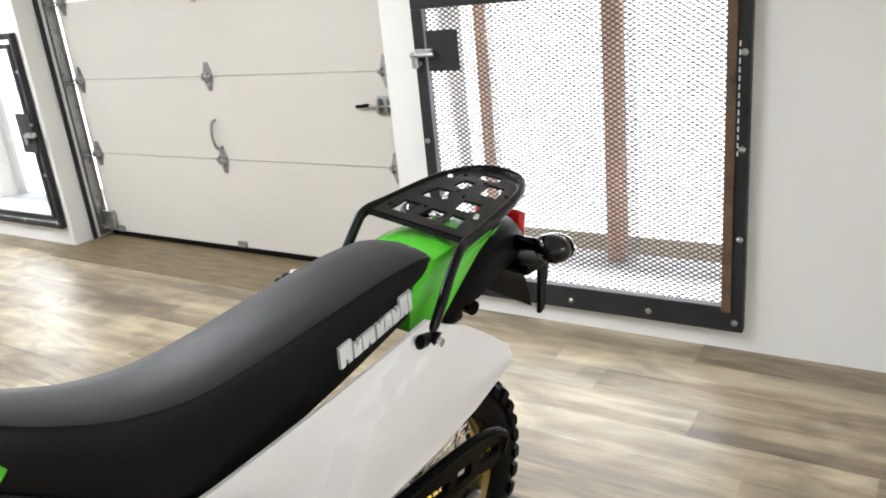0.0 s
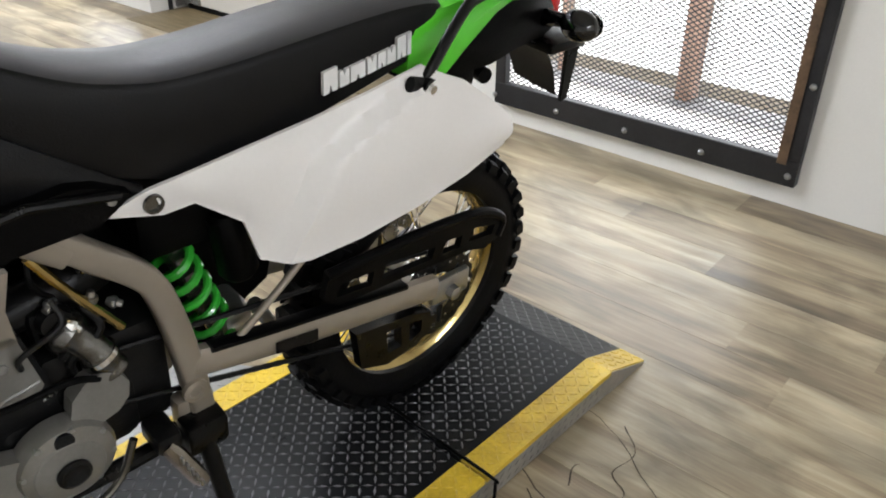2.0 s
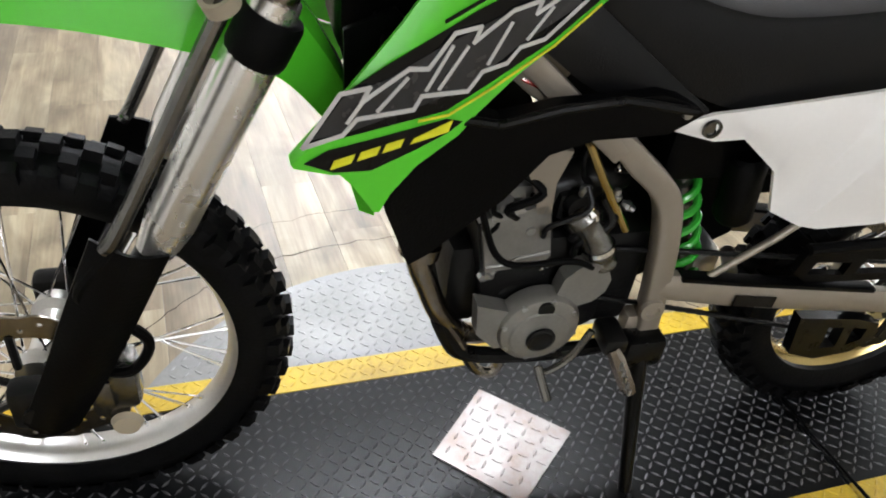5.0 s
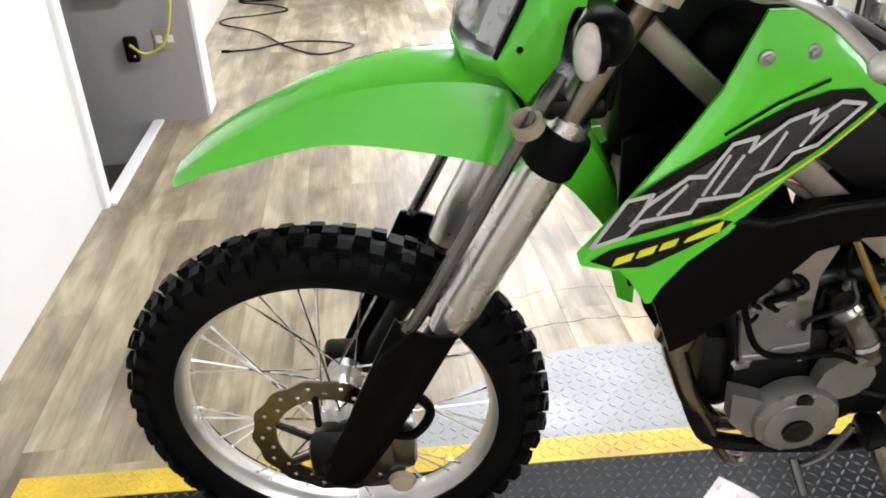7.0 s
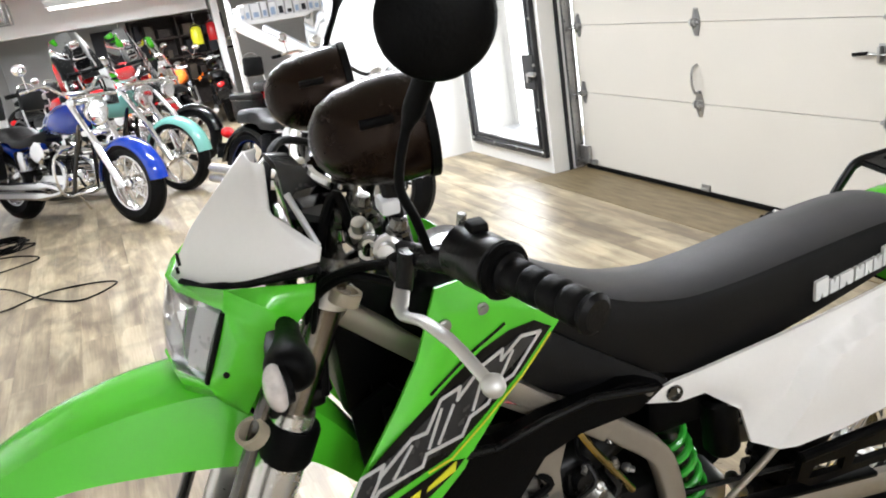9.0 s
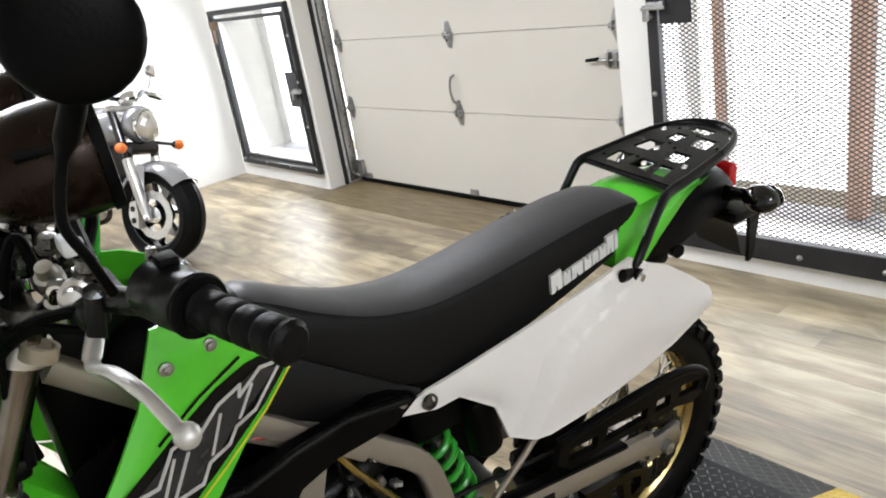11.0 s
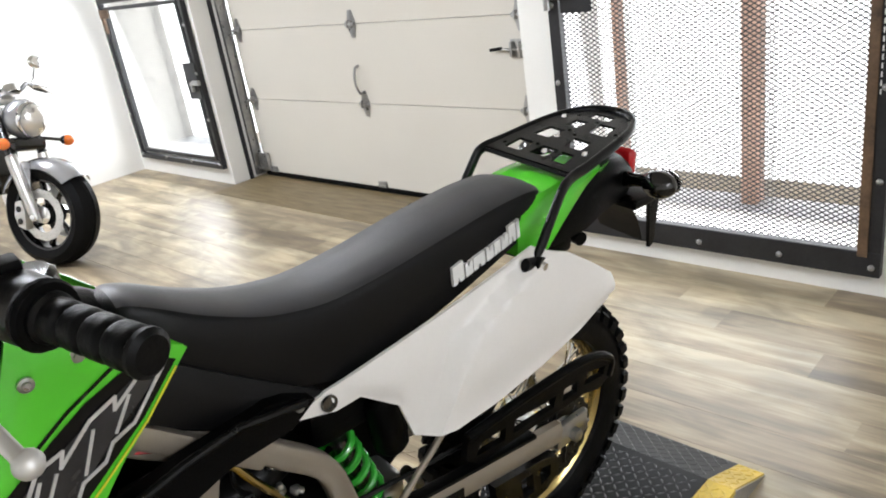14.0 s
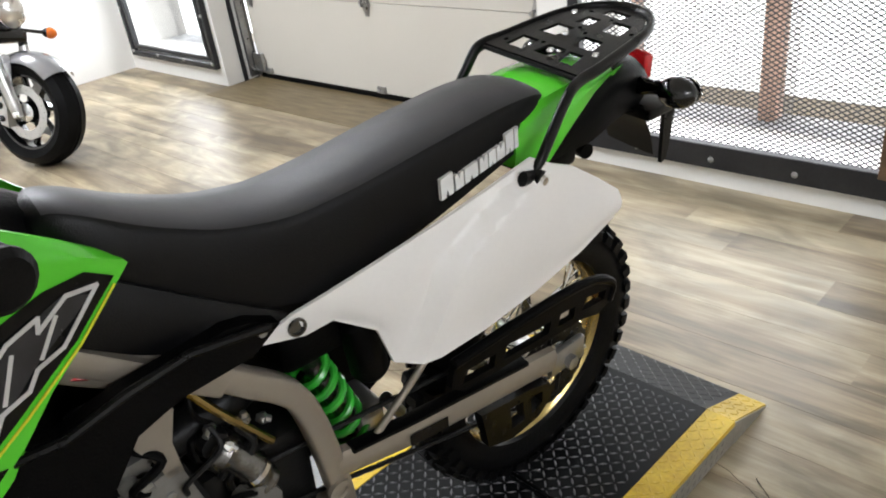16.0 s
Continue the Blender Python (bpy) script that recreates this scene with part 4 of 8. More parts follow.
for h, u, rad in ((1.062, 1.025, 0.034), (0.905, 1.103, 0.036)):
    part("triple_clamp", Shape().box((u - 0.045, -0.125, h), (u + 0.03, 0.125, h + 0.028), 0.010), M_cast if h > 1 else M_satin_black, bike, "cast aluminium fork clamp")
for q, d in (((1.153, 0.150, 0.918), (0.4, 0.3, 1)), ((1.016, 0.138, 1.052), (-0.45, 0, 0.9))):
    part("cable_guide", Shape().turn([(0.0135, -0.008), (0.0185, -0.008), (0.0185, 0.008), (0.0135, 0.008)], q, d, 18, closed=True), M_beige_pl, bike, "beige plastic cable guide ring")
part("clamp_ring", Shape().turn([(0.022, -0.012), (0.029, -0.012), (0.029, 0.012), (0.022, 0.012)], (1.030, 0.108, 1.048), (-0.43, 0, 0.9), 20, closed=True), M_fork, bike, "silver fork clamp ring")
cal = part("brake_caliper", Shape().box((1.315, 0.055, 0.285), (1.37, 0.115, 0.365), 0.016).box((1.30, 0.07, 0.31), (1.34, 0.12, 0.40), 0.012), M_cast, bike, "cast brake caliper")
part("caliper_cap", Shape().turn([(0.001, 0.010), (0.018, 0.009), (0.022, 0.0)], (1.325, 0.118, 0.285), (0, 1, 0), 16), M_beige_pl, cal)
part("caliper_hose", Shape().tube(curve([(1.34, 0.11, 0.385), (1.30, 0.125, 0.40), (1.275, 0.125, 0.45), (1.305, 0.13, 0.50), (1.34, 0.135, 0.55), (1.29, 0.14, 0.62)]), 0.0075, 8), M_rubber, cal, "black hydraulic hose")

# front mudguard
CREASE = [(0.0, 1.0), (0.22, 0.985), (0.44, 0.945), (0.60, 0.885), (0.68, 0.835), (0.76, 0.66), (0.86, 0.40), (0.94, 0.18), (1.0, 0.0)]


def arch_section(u, top, edge, half, thick=0.004):
    """A mudguard's section: a gently domed top, a crease along each side and steep flanks."""
    rows = []
    for k, d in ((1.0, 0.0), (0.94, thick)):
        side = [(half * k * a, edge + (top - d - edge) * f) for a, f in CREASE]
        rows.append([(u, y, z) for y, z in side[::-1]] + [(u, -y, z) for y, z in side[1:]])
    return rows[0] + rows[1][::-1]


sections = [(1.596, 0.799, 0.788, 0.036), (1.58, 0.813, 0.797, 0.047), (1.55, 0.838, 0.815, 0.056), (1.49, 0.875, 0.832, 0.062), (1.39, 0.922, 0.864, 0.072), (1.29, 0.945, 0.856, 0.082), (1.20, 0.948, 0.838, 0.086), (1.15, 0.930, 0.822, 0.086), (1.10, 0.895, 0.80, 0.07), (1.07, 0.865, 0.765, 0.06), (1.04, 0.82, 0.725, 0.055), (1.015, 0.77, 0.69, 0.05)]
fine_sections = []
for q0, q1 in zip(sections, sections[1:]):
    fine_sections += [[a + (b - a) * j / 4 for a, b in zip(q0, q1)] for j in range(4)]
fine_sections.append(list(sections[-1]))
for _ in range(3):
    fine_sections = [fine_sections[0]] + [[(a + 2 * b + c) / 4 for a, b, c in zip(p, q, r)] for p, q, r in zip(fine_sections, fine_sections[1:], fine_sections[2:])] + [fine_sections[-1]]
guard_ob = part("front_mudguard", Shape().grid([arch_section(*q) for q in fine_sections], True, True), M_green, bike, "lime green plastic front mudguard", 16)
for sg in (1, -1):
    part("mudguard_seam", Shape().tube(curve([(1.168, 0.055 * sg, 0.936), (1.150, 0.078 * sg, 0.905), (1.128, 0.080 * sg, 0.875)], 4), 0.0032, 8), M_rubber, guard_ob, "black gap between mudguard and cowl")

# headlight, cowl and visor
def panel(name, pts, faces, mat, parent, label, thick=0.004, bevel=0.003, smooth=30, m=None):
    """A faceted moulded sheet: left-hand points, mirrored where off the middle, given thickness and soft edges."""
    s = Shape()
    v, index = [], {}
    for sg in (1, -1):
        for k, p in enumerate(pts):
            if sg > 0 or abs(p[1]) > 1e-6:
                index[sg, k] = len(v)
                v.append((p[0], p[1] * sg, p[2]))
            else:
                index[sg, k] = index[1, k]
    fs = [tuple(index[1, k] for k in q) for q in faces] + [tuple(index[-1, k] for k in q[::-1]) for q in faces]
    s.add(v, fs)
    ob = part(name, s, mat, parent, label, smooth) if m is None else part(name, s, mat, parent, label, smooth, m)
    b = ob.modifiers.new("soft", "BEVEL")
    b.width, b.segments, b.limit_method, b.angle_limit = bevel, 3, "ANGLE", radians(8)
    k = ob.modifiers.new("sheet", "SOLIDIFY")
    k.thickness, k.offset = thick, -1
    return ob


cw = panel("headlight_cowl", [(1.192, 0.0, 1.070), (1.184, 0.045, 1.073), (1.142, 0.126, 1.088), (1.053, 0.190, 1.102), (1.058, 0.191, 1.083), (1.079, 0.177, 1.055), (1.112, 0.166, 1.050), (1.118, 0.162, 1.030), (1.124, 0.160, 0.990), (1.153, 0.142, 0.938), (1.182, 0.124, 0.962),
                              (1.206, 0.0, 1.073), (1.196, 0.050, 1.073), (1.148, 0.140, 1.075), (1.186, 0.127, 0.982), (1.160, 0.148, 1.004), (1.143, 0.158, 1.040), (1.222, 0.062, 0.974), (1.232, 0.0, 0.972), (1.216, 0.062, 0.945), (1.226, 0.0, 0.942)],
           [(0, 1, 12, 11), (1, 2, 13, 12), (2, 3, 4, 5), (2, 5, 6, 13), (13, 6, 7, 16), (13, 16, 15, 14), (16, 7, 8, 15), (14, 15, 8, 9), (14, 9, 10), (14, 10, 19, 17), (17, 19, 20, 18)], M_green, bike, "lime green headlight cowl")
for sg in (1, -1):
    part("cowl_bolt", Shape().turn([(0.0001, 0.003), (0.0035, 0.002), (0.004, 0.0)], (1.163, 0.150 * sg, 1.002), (0.3, sg, 0), 10), M_black_pl, cw)
    part("cowl_edge", Shape().tube([(1.149, 0.1385 * sg, 1.072), (1.168, 0.134 * sg, 1.028), (1.186, 0.1255 * sg, 0.984)], 0.0035, 8), M_rubber, cw, "black lens gasket")
part("reflector", Shape().skin([(1.135, -0.13, 1.066), (1.165, -0.05, 1.066), (1.165, 0.05, 1.066), (1.135, 0.130, 1.066)], [(1.172, -0.115, 0.986), (1.195, -0.05, 0.985), (1.195, 0.05, 0.985), (1.172, 0.115, 0.986)], lambda s, t, p: (p.x - 0.016 * math.sin(math.pi * s) * math.sin(math.pi * t), p.y, p.z), (-0.004, 0, 0), 10, 8)
     .box((1.168, 0.068, 0.992), (1.200, 0.073, 1.055), 0.002), M_chrome, cw, "faceted chrome reflector", 25)
part("lamp_bezel", Shape().skin([(1.172, 0.086, 1.062), (1.150, 0.122, 1.062)], [(1.204, 0.082, 0.990), (1.184, 0.112, 0.990)], lambda s, t, p: p, (-0.02, -0.02, 0), 3, 3), M_decal_silver, cw, "bright silver lamp bezel", 20)
lens = part("headlight_lens", Shape().skin([(1.147, -0.137, 1.073), (1.194, -0.05, 1.072), (1.204, 0.0, 1.072), (1.194, 0.05, 1.072), (1.147, 0.137, 1.073)], [(1.184, -0.124, 0.982), (1.220, -0.06, 0.976), (1.230, 0.0, 0.974), (1.220, 0.06, 0.976), (1.184, 0.124, 0.982)],
                                           lambda s, t, p: (p.x + 0.004 * math.sin(math.pi * t), p.y, p.z), (-0.003, 0, 0), 16, 6), M_clear_lens, cw, "clear headlight lens")
lens.visible_shadow = False
vz = panel("visor", [(1.206, 0.0, 1.062), (1.162, 0.0, 1.127), (1.083, 0.0, 1.204), (1.190, 0.034, 1.067), (1.172, 0.064, 1.074), (1.090, 0.064, 1.150), (1.080, 0.024, 1.196), (1.075, 0.082, 1.151), (1.066, 0.036, 1.194), (1.120, 0.125, 1.096), (1.045, 0.190, 1.127), (1.040, 0.187, 1.141)],
           [(0, 3, 1), (3, 4, 5, 1), (1, 5, 6, 2), (6, 5, 7, 8), (4, 9, 7, 5), (9, 10, 11, 7)], M_white_pl, bike, "white plastic faceted number-plate visor", 0.004, 0.004)
part("visor_mark", Shape().box((1.182, 0.036, 1.096), (1.186, 0.041, 1.112), 0.001).box((1.186, 0.034, 1.086), (1.190, 0.040, 1.094), 0.001), M_decal_black, vz, "small black print", 0)
for sg in (1, -1):
    part("visor_gasket", Shape().tube([(1.188, 0.03 * sg, 1.072), (1.165, 0.07 * sg, 1.076), (1.115, 0.128 * sg, 1.092), (1.045, 0.186 * sg, 1.114)], 0.0045, 8), M_rubber, vz, "black rubber edge")
part("dash_panel", Shape().skin([(1.058, -0.03, 1.188), (1.056, 0.0, 1.192), (1.050, 0.026, 1.186), (1.052, 0.066, 1.142)], [(1.030, -0.03, 1.182), (1.028, 0.0, 1.186), (1.012, 0.040, 1.168), (1.008, 0.085, 1.128)], lambda s, t, p: p, (0, 0, -0.010), 8, 3), M_decal_grey, bike, "dark grey instrument panel")
part("dash_stay", Shape().rod((1.05, 0.075, 1.165), (1.03, 0.105, 1.105), 0.004, 8), M_decal_silver, bike, "bright instrument stay")
part("instrument_unit", Shape().box((0.99, -0.06, 1.10), (1.05, 0.07, 1.158), 0.014).turn([(0.02, 0), (0.028, 0.006), (0.026, 0.012), (0.004, 0.009)], (0.995, 0.05, 1.155), (-0.5, 0.2, 1), 18).turn([(0.012, 0), (0.016, 0.006), (0.004, 0.009)], (0.99, -0.03, 1.155), (-0.5, 0.2, 1), 14), M_gloss_black, bike, "black instrument unit with chrome ring")
part("instrument_ring", Shape().turn([(0.026, -0.003), (0.032, 0.0), (0.032, 0.006), (0.026, 0.008)], (0.992, 0.05, 1.165), (-0.5, 0.2, 1), 20, closed=True), M_chrome, bike, "chrome dial ring")

# handlebar and controls
part("handlebar", Shape().tube(curve([(0.880, 0.44, 1.141), (0.905, 0.36, 1.146), (0.955, 0.25, 1.132), (0.985, 0.13, 1.110), (0.99, 0.0, 1.105), (0.985, -0.13, 1.110), (0.955, -0.25, 1.132), (0.905, -0.36, 1.146), (0.880, -0.44, 1.141)], 5), 0.0125, 12), M_satin_black, bike, "black tubular handlebar")
for sg in (1, -1):
    a, b = Vector((0.905, 0.358 * sg, 1.146)), Vector((0.873, 0.458 * sg, 1.142))
    gp, n = [], 28
    rr = []
    for i in range(n + 1):
        t = i / n
        gp.append(a.lerp(b, t))
        rr.append(0.020 if i in (0, 1) else (0.014 if i == n else (0.0185 if i > n - 3 else (0.0150 if i % 6 == 1 else 0.0172))))
    grip = part("grip", Shape().tube(gp, rr, 18), M_grip, bike, "ribbed black rubber grip")
    part("grip_flange", Shape().turn([(0.012, -0.005), (0.026, -0.004), (0.028, 0.0), (0.026, 0.004), (0.012, 0.005)], a + (a - b).normalized() * 0.004, b - a, 22), M_rubber, grip)
    sw = part("switch_housing", Shape().tube([a + (a - b) * t for t in (0.07, 0.10, 0.36, 0.38, 0.62, 0.66)], [0.022, 0.027, 0.0275, 0.0265, 0.0265, 0.020], 18), M_switch, bike, "black switch housing")
    q = a + (a - b) * 0.45
    part("switch_button", Shape().box(q + Vector((-0.016, -0.012, 0.022)), q + Vector((0.002, 0.010, 0.034)), 0.004), M_rubber, sw)
    part("switch_button", Shape().rod(q + Vector((-0.010, 0.0, 0.0)), q + Vector((-0.030, 0.006, 0.004)), 0.006, 10), M_rubber, sw)
    part("switch_screw", Shape().rod(q + Vector((0.0, -0.026 * sg, 0.020)), q + Vector((-0.003, -0.026 * sg, 0.033)), 0.005, 8), M_cast, sw)
    part("lever_perch", Shape().box((0.955, 0.235 * sg - 0.016, 1.105), (0.985, 0.235 * sg + 0.018, 1.135), 0.010).rod((0.974, 0.250 * sg, 1.100), (0.966, 0.254 * sg, 1.142), 0.009, 12), M_switch, bike, "dark cast lever perch")
    part("lever", Shape().tube(curve([(0.972, 0.243 * sg, 1.104), (0.985, 0.270 * sg, 1.094), (0.988, 0.296 * sg, 1.096), (0.980, 0.335 * sg, 1.107), (0.970, 0.385 * sg, 1.107), (0.962, 0.437 * sg, 1.098)], 5), [0.009] * 6 + [0.0068] * 14 + [0.0062] * 6, 12, flat=0.7).ball((0.960, 0.442 * sg, 1.097), (0.0105, 0.0105, 0.0105), 12, 8), M_lever, bike, "polished aluminium lever")
    ts = part("front_turn_signal", Shape().tube(curve([(1.088, 0.160 * sg, 1.050), (1.092, 0.195 * sg, 1.052), (1.098, 0.235 * sg, 1.052), (1.102, 0.262 * sg, 1.052), (1.106, 0.272 * sg, 1.050)], 3), [0.013] * 3 + [0.014, 0.016, 0.019, 0.022, 0.025, 0.026, 0.026, 0.024, 0.020, 0.015], 16), M_rubber, bike, "black rubber turn signal stalk")
    part("signal_lens", Shape().ball((1.118, 0.274 * sg, 1.046), (0.013, 0.018, 0.026), 18, 12), M_pale_lens, ts, "clear turn signal lens")
    part("signal_rim", Shape().turn([(0.017, -0.003), (0.021, -0.003), (0.021, 0.003), (0.017, 0.003)], (1.110, 0.272 * sg, 1.048), (1, 0.2 * sg, 0), 18, closed=True), M_rubber, ts)

# mirrors and round pods on the handlebar
def mirror(sg, name_label):
    s = Shape()
    tilt = Matrix.Rotation(radians(78 * sg), 3, "Z")
    c = Vector((0.941, 0.351, 1.369)) if sg > 0 else Vector((0.900, -0.30, 1.43))
    s.ball(c, (0.014, 0.048, 0.0475), 28, 14, tilt)
    st = part("mirror", s, M_black_pl, bike, name_label)
    part("mirror_glass", Shape().turn([(0.001, -0.0145), (0.041, -0.0120), (0.043, -0.008)], c, tilt @ Vector((1, 0, 0)), 28), M_mirror, st, "mirror glass")
    stem = [(0.958, 0.305, 1.160), (0.968, 0.31, 1.197), (0.978, 0.31, 1.232), (0.966, 0.31, 1.275), (0.955, 0.315, 1.300), (0.946, 0.325, 1.325), (0.942, 0.340, 1.355)] if sg > 0 else [(0.955, -0.20, 1.150), (0.935, -0.22, 1.22), (0.920, -0.22, 1.27), (0.898, -0.22, 1.315), (0.886, -0.235, 1.345), (0.890, -0.27, 1.40)]
    part("mirror_stem", Shape().tube(curve(stem, 5), [0.0045] * 16 + [0.0055, 0.007, 0.009] + [0.010] * 14, 12), M_black_pl, st, "black mirror stem")
    return st


mirror(1, "round black rear-view mirror")
mirror(-1, "round black rear-view mirror")


def pod(c, label):
    """A bullet-shaped pod, its flat round end towards the rider."""
    ax = Vector((-0.92, 0.12, 0.05)).normalized()
    s = Shape().turn([(0.001, -0.070), (0.020, -0.066), (0.036, -0.054), (0.047, -0.034), (0.053, -0.008), (0.055, 0.018), (0.054, 0.040), (0.050, 0.046), (0.030, 0.047), (0.001, 0.047)], c, ax, 28)
    p = part("speaker_pod", s, M_pod, bike, label)
    part("pod_rim", Shape().turn([(0.050, 0.044), (0.056, 0.040), (0.056, 0.049), (0.050, 0.050)], c, ax, 28, closed=True), M_rubber, p, "dark rubber rim")
    side = ax.cross(Vector((0, 0, 1))).normalized()
    o = Vector(c) - side * 0.0 + Vector((0.012, 0.046, 0.022))
    part("pod_slot", Shape().tube([o - ax * 0.016, o + ax * 0.016], 0.005, 8), M_rubber, p, "dark slot")
    part("pod_bracket", Shape().rod(Vector(c) + Vector((0, 0, -0.045)), Vector(c) + Vector((-0.01, 0, -0.14)), 0.010, 10), M_satin_black, p)
    return p


pod((0.962, 0.200, 1.250), "black bullet-shaped handlebar speaker pod")
pod((0.962, -0.120, 1.230), "black bullet-shaped handlebar speaker pod")
rnd = random.Random(5)
for a, b, c, d, r, mat in (((0.99, 0.12, 1.11), (1.0, 0.10, 1.16), (1.03, 0.10, 1.09), (1.06, 0.12, 0.92), 0.006, M_rubber), ((0.97, 0.24, 1.10), (1.02, 0.18, 1.095), (1.06, 0.12, 1.03), (1.05, 0.08, 0.9), 0.005, M_rubber),
                           ((0.95, -0.2, 1.13), (1.03, -0.12, 1.17), (1.07, 0.02, 1.12), (1.05, 0.05, 0.95), 0.006, M_rubber), ((0.98, 0.08, 1.13), (0.97, 0.07, 1.19), (1.0, 0.03, 1.17), (1.02, 0.02, 1.05), 0.007, M_cast), ((0.96, 0.15, 1.12), (0.93, 0.13, 1.17), (0.95, 0.08, 1.16), (0.97, 0.05, 1.06), 0.006, M_rubber),
                           ((0.94, 0.06, 1.12), (0.92, 0.05, 1.155), (0.91, 0.02, 1.13), (0.93, 0.0, 1.04), 0.005, M_spring)):
    part("control_cable", Shape().tube(curve([a, b, c, d], 7), r, 8), mat, bike, "curved control cable")
for k, mat in enumerate((M_rubber, M_rubber, M_rubber)):
    part("control_cable", Shape().tube(curve([(0.970, 0.252 - 0.010 * k, 1.130 - 0.006 * k), (1.0, 0.222 - 0.010 * k, 1.124 - 0.007 * k), (1.025, 0.190 - 0.012 * k, 1.108 - 0.008 * k), (1.045, 0.15 - 0.015 * k, 1.075), (1.06, 0.12, 1.0)], 5), 0.0036, 8), mat, bike, "curved control cable")
for q, d, r, mat in (((1.0, 0.10, 1.10), (0, 0, 1), 0.012, M_chrome), ((0.985, 0.14, 1.125), (0.2, 0.5, 1), 0.014, M_alu), ((1.01, 0.03, 1.11), (0, 0, 1), 0.015, M_chrome), ((0.975, 0.215, 1.13), (0.4, 1, 0.2), 0.016, M_alu), ((0.96, 0.10, 1.115), (0.3, 0.6, 1), 0.012, M_cast), ((0.99, 0.185, 1.115), (0, 0.4, 1), 0.011, M_chrome)):
    part("control_fitting", Shape().turn([(0.0001, 0.020), (r * 0.6, 0.018), (r * 0.7, 0.006), (r, 0.004), (r, -0.010), (r * 0.6, -0.014), (r * 0.6, -0.03)], q, d, 12), mat, bike, "bright metal control fitting")
for q in ((1.0, 0.10, 1.13), (0.985, 0.17, 1.12), (0.97, 0.06, 1.135), (1.0, -0.08, 1.13), (0.96, 0.21, 1.15), (0.975, 0.12, 1.15)):
    part("clamp_bolt", Shape().turn([(0.0001, 0.012), (0.009, 0.011), (0.010, 0.0), (0.013, -0.001), (0.013, -0.006)], q, (-0.2, 0.2, 1), 8), M_cast, bike)
for sg in (1, -1):
    part("bar_clamp", Shape().box((0.968, 0.0575 * sg - 0.024, 1.087), (1.012, 0.0575 * sg + 0.024, 1.125), 0.010), M_cast, bike, "cast handlebar clamp")
part("white_connector", Shape().box((0.955, 0.185, 1.165), (0.975, 0.215, 1.182), 0.004), M_decal_white, bike)

# seat
UPPER = Matrix.Translation((0, 0.123, 0.861)) @ Matrix.Rotation(radians(1.96), 4, "X") @ Matrix.Translation((0, -0.10, -0.86))


def seat_section(u, top, half, low, half_low):
    pts = [(half_low, low), (half_low + 0.004, low + (top - low) * 0.45), (half + 0.006, top - 0.018), (half + 0.001, top - 0.007), (half - 0.010, top - 0.001), (half * 0.35, top + 0.004), (0, top + 0.005)]
    dz = -0.024 * (u - 0.4)
    return [(u, a * 0.75, b + dz) for a, b in pts] + [(u, -a * 0.75, b + dz) for a, b in pts[-2::-1]]


seat_rows = [(0.795, 0.985, 0.035, 0.945, 0.045), (0.775, 0.995, 0.052, 0.92, 0.062), (0.74, 0.978, 0.066, 0.89, 0.080), (0.69, 0.945, 0.076, 0.855, 0.088), (0.61, 0.905, 0.084, 0.79, 0.097), (0.52, 0.884, 0.090, 0.755, 0.100), (0.42, 0.886, 0.093, 0.762, 0.103), (0.30, 0.897, 0.096, 0.782, 0.103), (0.17, 0.905, 0.094, 0.812, 0.101), (0.10, 0.902, 0.090, 0.828, 0.096), (0.062, 0.893, 0.082, 0.842, 0.089), (0.048, 0.872, 0.07, 0.85, 0.076)]
fine_rows = []
for i in range(len(seat_rows) - 1):
    for j in range(4):
        fine_rows.append([a + (b - a) * j / 4 for a, b in zip(seat_rows[i], seat_rows[i + 1])])
fine_rows.append(list(seat_rows[-1]))
for _ in range(2):
    fine_rows = [fine_rows[0]] + [[(a + 2 * b + c) / 4 for a, b, c in zip(p, q, r)] for p, q, r in zip(fine_rows, fine_rows[1:], fine_rows[2:])] + [fine_rows[-1]]
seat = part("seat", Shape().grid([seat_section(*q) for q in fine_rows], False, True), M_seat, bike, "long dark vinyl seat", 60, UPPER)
# same seat vinyl, its top sheen painted as a lighter grey
part("seat_top", Shape().grid([[(p[0], p[1] * 0.985, p[2] + 0.0012) for p in seat_section(*q)[3:10]] for q in fine_rows[3:-2]], False, False), M_seat_top, seat, "seat top in lighter grey for its sheen", 60)
# plain slanted white blocks in place of the maker's word
u = 0.300
for wid, tall, cut in ((0.028, 0.031, 0), (0.019, 0.022, 1), (0.030, 0.022, 0), (0.019, 0.022, 1), (0.017, 0.022, 0), (0.019, 0.022, 1), (0.019, 0.031, 0), (0.009, 0.031, 1)):
    base = 0.816 + (0.29 - u) * 0.17
    k = wid * 0.86

    def corner(a, b):
        return (u - k * a - tall * b * 0.06, base + k * a * 0.17 + tall * b)
    outline = [corner(0, 0), corner(0.38, 0), corner(0.5, 0.34), corner(0.62, 0), corner(1, 0), corner(1, 1), corner(0, 1)] if cut == 0 else [corner(0, 0), corner(1, 0), corner(1, 1), corner(0.66, 1), corner(0.5, 0.62), corner(0.34, 1), corner(0, 1)]
    for sg in (1, -1):
        part("print_block", Shape().slab(outline, 0.006, lambda a, b, c, g=sg: (a, g * (0.0772 + c + (0.865 - b) * 0.085), b)), M_decal_white, seat, smooth=0)
    u -= wid

